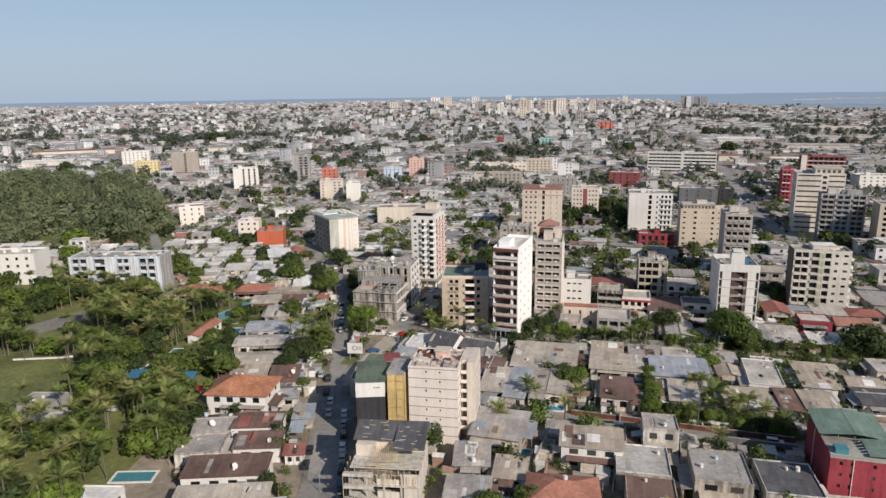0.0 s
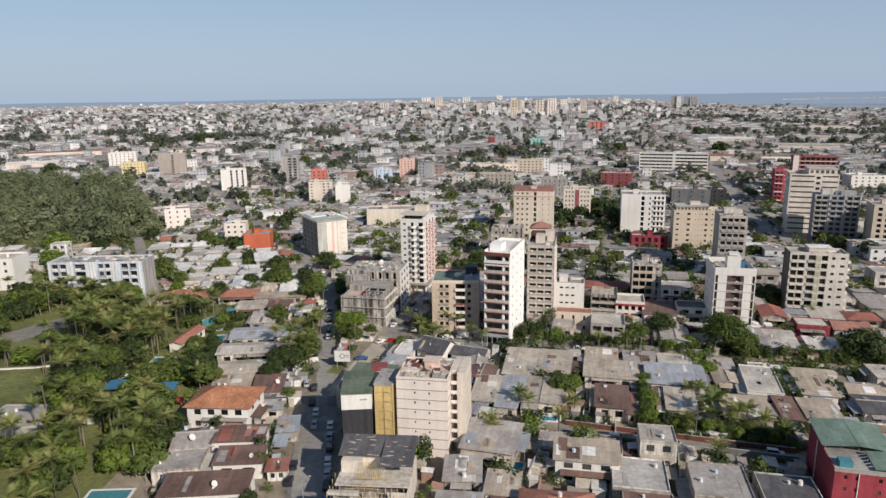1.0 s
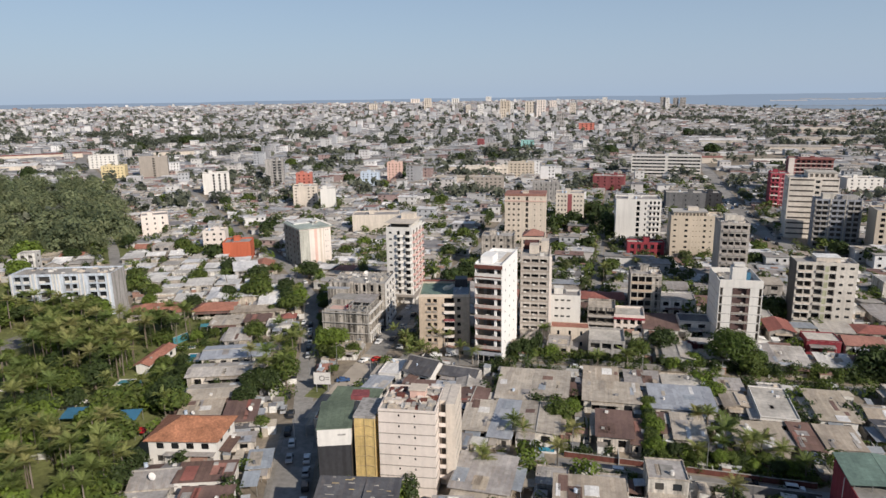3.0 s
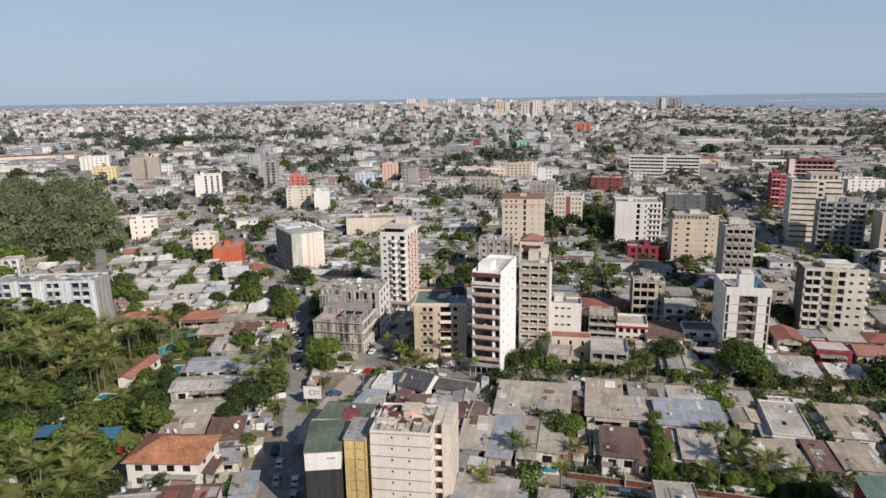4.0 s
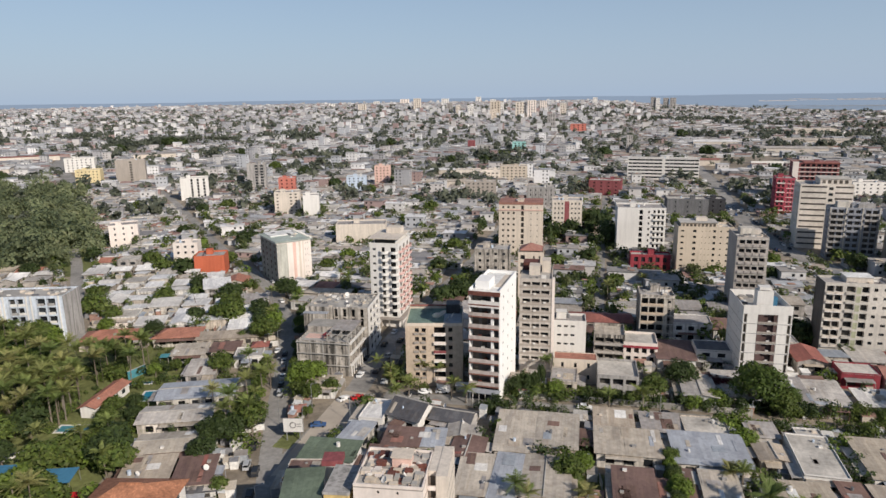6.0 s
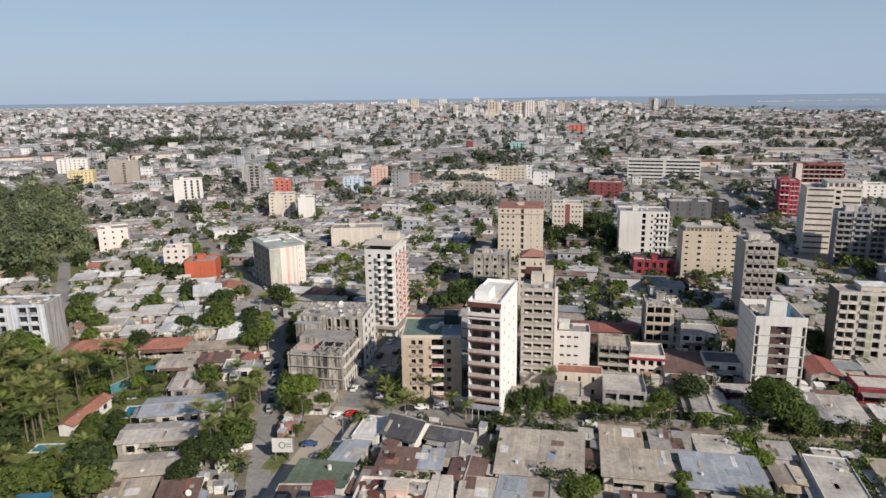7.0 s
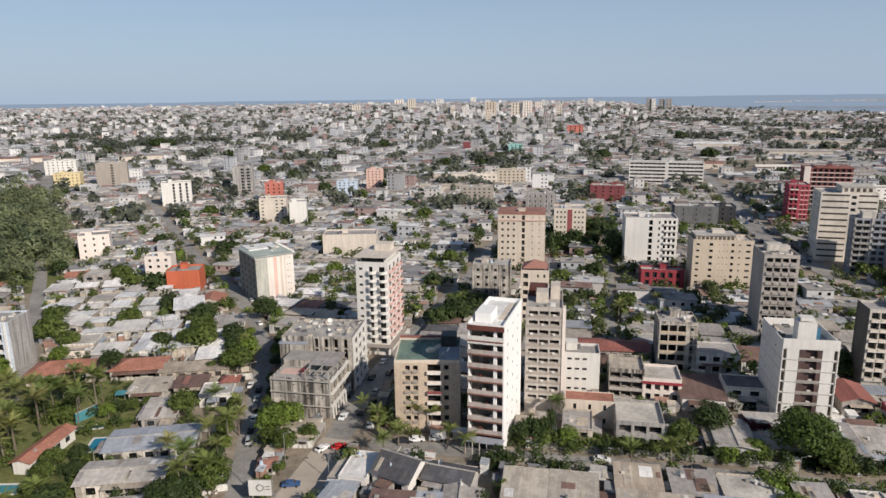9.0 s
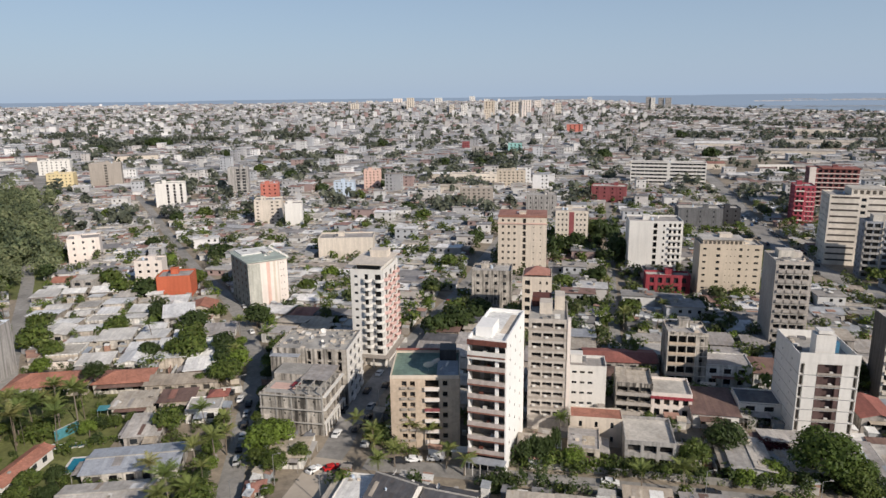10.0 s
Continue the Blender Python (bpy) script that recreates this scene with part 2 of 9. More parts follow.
M["leafred"] = leafy("red_leaves", [(0.14, 0.025, 0.03), (0.10, 0.03, 0.03)])
M["palm"] = leafy("palm_fronds", [(0.27, 0.31, 0.10), (0.23, 0.28, 0.085), (0.31, 0.33, 0.115), (0.34, 0.33, 0.13), (0.20, 0.26, 0.08)], "object")
# far greens lightened and greyed, with distance haze put into the colour
M["farleaf"] = leafy("hazed_far_leaves", [(0.19, 0.205, 0.145), (0.21, 0.225, 0.16), (0.165, 0.18, 0.135)])
M["farleafdark"] = leafy("hazed_far_dark_leaves", [(0.15, 0.168, 0.122), (0.17, 0.185, 0.135), (0.13, 0.15, 0.115)])
M["darkbrown"] = paint("dark_brown_glazing", (0.09, 0.075, 0.065))
M["redsand"] = paint("reddish_dust", (0.34, 0.255, 0.20), big=(0.1, 0.3))
# wood greens also paled towards haze
M["woodleaf"] = leafy("hazed_wood_leaves", [(0.25, 0.285, 0.15), (0.28, 0.315, 0.165), (0.21, 0.25, 0.13), (0.30, 0.32, 0.175)])
M["oldleaf"] = leafy("hazed_old_wood_leaves", [(0.19, 0.225, 0.12), (0.22, 0.25, 0.13), (0.16, 0.20, 0.11)])
M["tyre"] = surface("tyre_rubber", [(0.02, 0.02, 0.02)], 0.9)
M["scaffoldwood"] = surface("scaffold_timber", [(0.56, 0.44, 0.22), (0.46, 0.35, 0.19)], 0.9)
M["water"] = surface("lagoon_water", [(0.30, 0.36, 0.43)], 0.35, big=(0.002, 0.2), fine=(0.02, 0.1))
M["farsand"] = surface("far_pale_sand", [(0.50, 0.47, 0.45), (0.60, 0.58, 0.57)], 0.95, big=(0.01, 0.25), fine=(0.05, 0.2))
M["sand"] = surface("pale_sand", [(0.46, 0.40, 0.33)], 0.95, big=(0.01, 0.25), fine=(0.1, 0.2))
M["metal"] = surface("galvanised_steel", [(0.45, 0.45, 0.45)], 0.45, metal=0.6)
for nm, c in (("car_white", (0.75, 0.75, 0.74)), ("car_silver", (0.42, 0.43, 0.44)), ("car_dark", (0.03, 0.033, 0.04)), ("car_red", (0.45, 0.02, 0.02)), ("car_blue", (0.05, 0.10, 0.22))):
    M[nm] = surface(nm + "_paint", [c], 0.25, fine=(1, 0.05), big=(0.1, 0.05))

# ---- building tools ----
class Geo:
    """Collects faces for one mesh."""

    def __init__(self):
        self.v, self.f = [], []

    def quad(self, *p):
        k = len(self.v)
        self.v += [tuple(q) for q in p]
        self.f.append(tuple(range(k, k + len(p))))

    def box(self, x0, y0, z0, x1, y1, z1):
        k = len(self.v)
        self.v += [(x0, y0, z0), (x1, y0, z0), (x1, y1, z0), (x0, y1, z0), (x0, y0, z1), (x1, y0, z1), (x1, y1, z1), (x0, y1, z1)]
        self.f += [tuple(k + i for i in q) for q in ((3, 2, 1, 0), (4, 5, 6, 7), (0, 1, 5, 4), (1, 2, 6, 5), (2, 3, 7, 6), (3, 0, 4, 7))]

    def beam(self, a, b, r, r2=None, n=6):
        """A round or square bar from a to b."""
        a, b = Vector(a), Vector(b)
        r2 = r if r2 is None else r2
        q = (b - a).to_track_quat("Z", "Y")
        k = len(self.v)
        for p, rr in ((a, r), (b, r2)):
            for i in range(n):
                t = 2 * math.pi * i / n
                self.v.append(tuple(p + q @ Vector((rr * math.cos(t), rr * math.sin(t), 0))))
        self.f += [(k + i, k + (i + 1) % n, k + n + (i + 1) % n, k + n + i) for i in range(n)]
        self.f += [tuple(k + n - 1 - i for i in range(n)), tuple(k + n + i for i in range(n))]

    def dome(self, x, y, z, r, h, n=8, rings=2):
        """A shallow cap, for dishes and parasols."""
        k = len(self.v)
        for j in range(rings):
            a = (j + 1) / rings
            for i in range(n):
                t = 2 * math.pi * i / n
                self.v.append((x + r * a * math.cos(t), y + r * a * math.sin(t), z + h * (1 - a * a)))
        self.v.append((x, y, z + h))
        top = k + rings * n
        for i in range(n):
            self.f.append((k + i, k + (i + 1) % n, top))
            for j in range(rings - 1):
                self.f.append((k + j * n + i, k + (j + 1) * n + i, k + (j + 1) * n + (i + 1) % n, k + j * n + (i + 1) % n))

    def weld(self):
        """Join corners that lie on one spot."""
        seen, at = {}, []
        for p in self.v:
            at.append(seen.setdefault(tuple(round(c, 3) for c in p), len(seen)))
        self.v = list(seen)
        self.f = [q for q in (tuple(dict.fromkeys(at[i] for i in f)) for f in self.f) if len(q) > 2]

    def mesh(self, name, mat):
        me = bpy.data.meshes.new(name)
        me.from_pydata(self.v, [], self.f)
        me.materials.append(mat)
        return me


def thing(name, x, y, rot=0.0, z=0.0, label="", category="", group="", kind=""):
    ob = new(name)
    ob.empty_display_size = 0.5
    ob.matrix_basis = pose(x, y, z, 0, 0, rot)
    return tagged(ob, label, category, group, kind)


def piece(name, mesh, parent, m=None, label=""):
    ob = new(name, mesh)
    ob.parent = parent
    if m is not None:
        ob.matrix_basis = m
    return tagged(ob, label)


def part(name, geo, material, parent, label="", m=None):
    if name == "wall":
        geo.weld()
    return piece(name, geo.mesh(name, M[material] if isinstance(material, str) else material), parent, m, label)


def alone(name, geo, material, label, category, kind="", group=""):
    ob = new(name, geo.mesh(name, M[material] if isinstance(material, str) else material))
    return tagged(ob, label, category, group, kind)


POOL = {}


def shared(key, make):
    """Mesh data that alike pieces share."""
    if key not in POOL:
        POOL[key] = make()
    return POOL[key]


def pane_mesh(w, h, mat="glass"):
    def make():
        g = Geo()
        g.box(-w / 2, -0.03, 0, w / 2, 0.03, h)
        return g.mesh("pane", M[mat])
    return shared(("pane", round(w, 2), round(h, 2), mat), make)


FACES = {"F": (0, -1, -1), "R": (90, 1, -1), "B": (180, 1, 1), "L": (-90, -1, 1)}


def face_frame(face, w, d):
    """Start corner, direction along the wall, outward normal, turn and length of a side of a w x d block."""
    turn = FACES[face][0]
    a = radians(turn)
    u, n = Vector((math.cos(a), math.sin(a), 0)), Vector((math.sin(a), -math.cos(a), 0))
    sx, sy = FACES[face][1:]
    return Vector((sx * w / 2, sy * d / 2, 0)), u, n, turn, (w if face in "FB" else d)


def wall_face(g, root, face, w, d, h, floors, spans, base=0.0, pane="glass", small=None):
    """One side of a block; small gathers panes too far off to be told apart. spans: (from, to, columns, width share, sill share, head share, depth) of the length; openings go into the wall."""
    o, u, n, turn, L = face_frame(face, w, d)
    P = lambda s, z, off=0.0: o + u * s - n * off + Vector((0, 0, z))
    Q = lambda s0, s1, z0, z1: g.quad(P(s0, z0), P(s1, z0), P(s1, z1), P(s0, z1)) if s1 - s0 > 1e-4 and z1 - z0 > 1e-4 else None
    fh = (h - base) / floors
    if base > 0:
        Q(0, L, 0, base)
    at = 0.0
    for a, b, cols, share, sill, head, dep in spans:
        Q(at * L, a * L, base, h)
        at = b
        s0, s1 = a * L, b * L
        bay = (s1 - s0) / cols
        ww = bay * share
        for k in range(floors):
            z0 = base + k * fh
            za, zb = z0 + sill * fh, z0 + head * fh
            Q(s0, s1, z0, za)
            Q(s0, s1, zb, z0 + fh)
            edge = s0
            for c in range(cols):
                sa = s0 + bay * c + (bay - ww) / 2
                sb = sa + ww
                Q(edge, sa, za, zb)
                edge = sb
                g.quad(P(sa, za), P(sa, za, dep), P(sa, zb, dep), P(sa, zb))
                g.quad(P(sb, za, dep), P(sb, za), P(sb, zb), P(sb, zb, dep))
                g.quad(P(sa, za), P(sb, za), P(sb, za, dep), P(sa, za, dep))
                g.quad(P(sa, zb, dep), P(sb, zb, dep), P(sb, zb), P(sa, zb))
                if small is not None:
                    a1, b1 = P(sa, za, dep - 0.06), P(sb, za, dep - 0.06)
                    small.quad(a1, b1, b1 + Vector((0, 0, zb - za)), a1 + Vector((0, 0, zb - za)))
                    continue
                piece("window", pane_mesh(ww, zb - za, pane), root, Matrix.Translation(P((sa + sb) / 2, za, dep - 0.03)) @ pose(0, 0, 0, 0, 0, turn))
            Q(edge, s1, za, zb)
    Q(at * L, L, base, h)


def roof_top(root, w, d, h, mat="flatroof", parapet=0.8, wallmat="white", over=0.0):
    g = Geo()
    g.box(-w / 2 + 0.2, -d / 2 + 0.2, h - 0.3, w / 2 - 0.2, d / 2 - 0.2, h)
    part("roof", g, mat, root)
    g = Geo()
    t, o = 0.22, over
    z0, z1 = h - 0.35 if o else h, h + parapet
    W, D = w / 2 + o, d / 2 + o
    g.box(-W, -D, z0, W, -D + t + o, z1)
    g.box(-W, D - t - o, z0, W, D, z1)
    g.box(-W, -D + t + o, z0, -W + t + o, D - t - o, z1)
    g.box(W - t - o, -D + t + o, z0, W, D - t - o, z1)
    part("parapet", g, wallmat, root)


def balcony_mesh(w, dep, rail, mat, slab=0.18):
    def make():
        g = Geo()
        g.box(-w / 2, -dep, -slab, w / 2, 0, 0)
        g.box(-w / 2, -dep, 0, w / 2, -dep + 0.1, rail)
        g.box(-w / 2, -dep + 0.1, 0, -w / 2 + 0.1, 0, rail)
        g.box(w / 2 - 0.1, -dep + 0.1, 0, w / 2, 0, rail)
        return g.mesh("balcony", M[mat])
    return shared(("balcony", round(w, 2), dep, rail, mat), make)


def balconies(root, face, w, d, h, floors, a, b, n, share, dep, rail, mat, base=0.0, first=1):
    o, u, nn, turn, L = face_frame(face, w, d)
    fh, bay = (h - base) / floors, (b - a) * L / n
    for k in range(first, floors):
        for c in range(n):
            p = o + u * (a * L + bay * (c + 0.5)) + nn * 0.004
            piece("balcony", balcony_mesh(bay * share, dep, rail, mat), root, Matrix.Translation((p.x, p.y, base + k * fh)) @ pose(0, 0, 0, 0, 0, turn))


def block(x, y, rot, w, d, h, floors, wallmat, label, sides=None, roof="flatroof", parapet=0.8, base=0.0, pane="glass", category="building", group="", name="apartment_building", over=0.0, clutter=2, trim=None):
    """A building of several storeys. sides: face -> spans of openings."""
    root = thing(name, x, y, rot, 0, label, category, group)
    g, small = Geo(), (Geo() if y > 390 else None)
    for f in "FRBL":
        wall_face(g, root, f, w, d, h, floors, (sides or {}).get(f, ()), base, pane, small)
    part("wall", g, wallmat, root)
    if small and small.f:
        tagged(part("window_panes", small, pane, root), kind="stuff")
    roof_top(root, w, d, h, roof, parapet, trim or wallmat, over)
    rr = random.Random(int(x * 7 + y * 13))
    for k in range(clutter):
        g = Geo()
        cx, cy = rr.uniform(-0.28, 0.28) * w, rr.uniform(-0.25, 0.3) * d
        if k == 0:
            g.box(cx - 1.7, cy - 1.6, h, cx + 1.7, cy + 1.6, h + 2.5)
            g.box(cx - 1.9, cy - 1.8, h + 2.5, cx + 1.9, cy + 1.8, h + 2.65)
            part("stair_head", g, trim or wallmat, root)
        else:
            g.beam((cx, cy, h), (cx, cy, h + 1.4), 0.65, 0.6, 8)
            part("water_tank", g, rr.choice(("darkgrey", "white", "paleblue")), root)
    return root


def roof_geo(g, w, d, z, kind, pitch, ov=0.45, th=0.14):
    """A roof over a w x d plan: shed, gable, hip or flat."""
    a, b = w / 2 + ov, d / 2 + ov
    if kind == "flat":
        g.box(-a + ov, -b + ov, z - 0.05, a - ov, b - ov, z + 0.12)
        return
    if kind == "shed":
        top = [(-a, -b, z), (a, -b, z), (a, b, z + 2 * b * pitch), (-a, b, z + 2 * b * pitch)]
        g.quad(*top)
        g.quad(*[(p[0], p[1], p[2] - th) for p in reversed(top)])
        for i in range(4):
            p, q = top[i], top[(i + 1) % 4]
            g.quad((p[0], p[1], p[2] - th), (q[0], q[1], q[2] - th), q, p)
        return
    long_x = w >= d
    if not long_x:
        a, b = b, a
    rise = b * pitch
    r = a if kind == "gable" else max(a - b, 0.3)
    tops = [[(-a, -b, z), (a, -b, z), (r, 0, z + rise), (-r, 0, z + rise)], [(a, b, z), (-a, b, z), (-r, 0, z + rise), (r, 0, z + rise)]]
    if kind == "hip":
        tops += [[(a, -b, z), (a, b, z), (r, 0, z + rise)], [(-a, b, z), (-a, -b, z), (-r, 0, z + rise)]]
    T = (lambda p: p) if long_x else (lambda p: (-p[1], p[0], p[2]))
    for t in tops:
        g.quad(*[T(p) for p in t])
        g.quad(*[T((p[0], p[1], p[2] - th)) for p in reversed(t)])
    ring = [(-a, -b), (a, -b), (a, b), (-a, b)]
    for i in range(4):
        p, q = ring[i], ring[(i + 1) % 4]
        if kind == "gable" and i % 2:
            m = (p[0], 0)
            for s, e in ((p, m), (m, q)):
                zs, ze = (z if s[1] else z + rise), (z if e[1] else z + rise)
                g.quad(T((*s, zs - th)), T((*e, ze - th)), T((*e, ze)), T((*s, zs)))
        else:
            g.quad(T((*p, z - th)), T((*q, z - th)), T((*q, z)), T((*p, z)))


def house(x, y, rot, w, d, h=3.4, kind="shed", mat="metalroof", wall="housewall", pitch=0.08, label="", name="house", ov=0.65, lean=True):
    words = {"metalroof": "weathered grey sheet roof", "bluegrey": "blue-grey sheet roof", "tanroof": "tan fibre-cement roof", "brownroof": "brown sheet roof", "redroof": "red sheet roof",
             "tile": "orange clay tile roof", "pinktile": "faded red tile roof", "darkroof": "dark grey roof", "whitesheet": "pale sheet roof", "flatroof": "flat concrete roof", "concrete": "concrete slab roof", "olive": "olive green roof", "greenroof": "green sheet roof"}
    root = thing(name, x, y, rot, 0, label or ("two-storey" if h > 5.5 else "low") + " plastered house under a " + words.get(mat, "roof"), "house")
    g, small = Geo(), (Geo() if y > 255 else None)
    fl = max(1, round(h / 3.5))
    top = h - (0.0 if kind == "flat" else 0.16)
    nf, ns = max(2, int(w / 4.2)), max(1, int(d / 6))
    wall_face(g, root, "F", w, d, top, fl, ((0.06, 0.94, nf, 0.5, 0.3, 0.78, 0.2),), small=small)
    wall_face(g, root, "R", w, d, top, fl, ((0.08, 0.92, ns, 0.35, 0.35, 0.75, 0.2),), small=small)
    wall_face(g, root, "B", w, d, top, fl, ())
    wall_face(g, root, "L", w, d, top, fl, ())
    if small:
        tagged(part("window_panes", small, "glass", root), kind="stuff")
    if kind == "gable":
        a, b, rise = w / 2, d / 2, (min(w, d) / 2 + ov) * pitch
        if w >= d:
            for s in (-1, 1):
                g.quad((s * a, -s * b, top), (s * a, s * b, top), (s * a, 0, top + rise))
        else:
            for s in (-1, 1):
                g.quad((s * a, s * b, top), (-s * a, s * b, top), (0, s * b, top + rise))
    if kind == "shed":
        rise = (2 * (d / 2 + ov) - ov) * pitch
        a, b = w / 2, d / 2
        g.quad((-a, b, top), (-a, -b, top), (-a, b, top + rise))
        g.quad((a, -b, top), (a, b, top), (a, b, top + rise))
        g.quad((a, b, top), (-a, b, top), (-a, b, top + rise), (a, b, top + rise))
    part("wall", g, wall, root)
    g = Geo()
    roof_geo(g, w, d, h, kind, pitch, ov)
    part("roof", g, mat, root)
    if kind == "flat":
        g = Geo()
        for q in ((-w / 2, -d / 2, w / 2, -d / 2 + 0.18), (-w / 2, d / 2 - 0.18, w / 2, d / 2), (-w / 2, -d / 2 + 0.18, -w / 2 + 0.18, d / 2 - 0.18), (w / 2 - 0.18, -d / 2 + 0.18, w / 2, d / 2 - 0.18)):
            g.box(q[0], q[1], h, q[2], q[3], h + 0.45)
        part("parapet", g, wall, root)
    if y < 262:
        roof_detail(root, x, y, w, d, h, kind, mat, pitch, ov)
    TAKEN.append((x, y, max(w, d) * 0.5 + 1.0, rot, w, d))
    if lean:
        lean_tos(root, x, y, rot, w, d, h)
    return root


PATCHES = {"metalroof": ("tanroof", "whitesheet", "metalroof", "brownroof", "bluegrey"), "tanroof": ("metalroof", "tanroof", "whitesheet", "brownroof"), "bluegrey": ("bluegrey", "metalroof", "whitesheet"), "brownroof": ("brownroof", "metalroof", "redroof"),
           "redroof": ("redroof", "brownroof"), "darkroof": ("darkroof", "metalroof"), "whitesheet": ("metalroof", "whitesheet", "tanroof"), "olive": ("olive",), "flatroof": ("flatroof", "concrete", "tanroof")}


def roof_detail(root, x, y, w, d, h, kind, mat, pitch, ov):
    """Renewed sheets, ridge caps, tanks and dishes: what sets one roof apart from the next."""
    q = random.Random(int(x * 19 + y * 23))
    a, b = w / 2 + ov, d / 2 + ov
    turned = kind in ("gable", "hip") and w < d
    if kind == "shed":
        top = lambda u, v: h + (v + b) * pitch
    elif kind == "flat":
        top = lambda u, v: h + 0.12
    else:
        top = lambda u, v: h + (min(a, b) - abs(u if turned else v)) * pitch
    if kind in ("gable", "hip"):
        L, S = max(a, b), min(a, b)
        r, zz = (L if kind == "gable" else max(L - S, 0.3)), h + S * pitch + 0.03
        g = Geo()
        g.beam((0, -r, zz) if turned else (-r, 0, zz), (0, r, zz) if turned else (r, 0, zz), 0.2, 0.2, 5)
        part("ridge_cap", g, mat if mat in ("tile", "pinktile") else "concrete", root)
    if kind != "hip" and mat in PATCHES:
        for k in range(q.randint(2, 5) if kind != "flat" else q.randint(1, 3)):
            pw, pl = q.choice((1.0, 1.05, 2.1, 3.1)), q.uniform(1.8, min(6.0, 2 * b - 0.8))
            if turned:
                pw, pl = pl, pw
            u0, v0 = q.uniform(-a + 0.2, a - pw - 0.2), q.uniform(-b + 0.2, b - pl - 0.2)
            if kind == "gable":
                if turned and u0 < 0 < u0 + pw or not turned and v0 < 0 < v0 + pl:
                    continue
            if kind == "flat" and (abs(u0) > w / 2 - 0.5 or u0 + pw > w / 2 - 0.5 or abs(v0) > d / 2 - 0.5 or v0 + pl > d / 2 - 0.5):
                continue
            c = [(u0, v0), (u0 + pw, v0), (u0 + pw, v0 + pl), (u0, v0 + pl)]
            hi = [(u, v, top(u, v) + 0.07) for u, v in c]
            lo = [(u, v, top(u, v) + 0.004) for u, v in c]
            g = Geo()
            g.quad(*hi)
            for i in range(4):
                g.quad(lo[i], lo[(i + 1) % 4], hi[(i + 1) % 4], hi[i])
            part("roof_sheet", g, q.choice(PATCHES[mat]), root)
    for k in range(q.choice((0, 1, 1, 2)) if kind != "flat" else q.randint(2, 4)):
        u, v, s = q.uniform(-0.4, 0.4) * w, q.uniform(-0.4, 0.4) * d, q.uniform(0.25, 0.55)
        z = top(u, v)
        g = Geo()
        if q.random() < 0.4:
            g.beam((u, v, z - 0.3), (u, v, z + 2 * s), s, s * 0.92, 8)
            part("water_tank", g, q.choice(("darkgrey", "white", "paleblue", "white")), root)
        else:
            g.box(u - s, v - s * 0.8, z - 0.3, u + s, v + s * 0.8, z + s)
            part("roof_box", g, q.choice(("concrete", "white", "tan", "grey")), root)
    if q.random() < 0.22 and y < 240:
        u, v = q.uniform(-0.35, 0.35) * w, q.uniform(-0.35, 0.35) * d
        dish(*place(x, y, math.degrees(root.matrix_basis.to_euler().z), u, v), top(u, v) - 0.1, q.uniform(0.7, 1.2), q.uniform(0, 360))


def lean_tos(root, x, y, rot, w, d, h):
    """Sheet roofs on posts against the house, wherever the yard leaves room."""
    q = random.Random(int(x * 11 + y * 17))
    for face in "FRL":
        if q.random() < 0.25 or min(w, d) < 5:
            continue
        o, u, n, turn, L = face_frame(face, w, d)
        wl, dl = L * q.uniform(0.35, 0.95), q.uniform(1.6, 3.2)
        s = q.uniform(0, L - wl)
        c = o + u * (s + wl / 2) + n * dl
        a = radians(rot)
        if inside(x + c.x * math.cos(a) - c.y * math.sin(a), y + c.x * math.sin(a) + c.y * math.cos(a), 0.3):
            continue
        g = Geo()
        z1, z0 = min(h, 4.2) - 0.45, min(h, 4.2) - 0.45 - dl * 0.12
        p = [o + u * s + n * dl, o + u * (s + wl) + n * dl, o + u * (s + wl) + n * 0.02, o + u * s + n * 0.02]
        t = [Vector((k.x, k.y, z0 if i < 2 else z1)) for i, k in enumerate(p)]
        g.quad(*t)
        lo = [k - Vector((0, 0, 0.08)) for k in t]
        g.quad(*reversed(lo))
        for i in range(4):
            g.quad(lo[i], lo[(i + 1) % 4], t[(i + 1) % 4], t[i])
        for i in (0, 1):
            k = t[i] - n * 0.15 + u * (0.1 if i == 0 else -0.1)
            g.box(k.x - 0.05, k.y - 0.05, 0, k.x + 0.05, k.y + 0.05, k.z - 0.06)
        part("lean_to", g, q.choice(("metalroof", "metalroof", "tanroof", "bluegrey", "brownroof", "flatroof")), root)


TAKEN = []


def inside(x, y, margin=0.0):
    """Whether a footprint covers the place."""
    for bx, by, r, rot, w, d in TAKEN:
        if abs(x - bx) < r + margin + 12 and abs(y - by) < r + margin + 12:
            a = radians(-rot)
            lx, ly = (x - bx) * math.cos(a) - (y - by) * math.sin(a), (x - bx) * math.sin(a) + (y - by) * math.cos(a)
            if abs(lx) < w / 2 + margin and abs(ly) < d / 2 + margin:
                return True
    return False


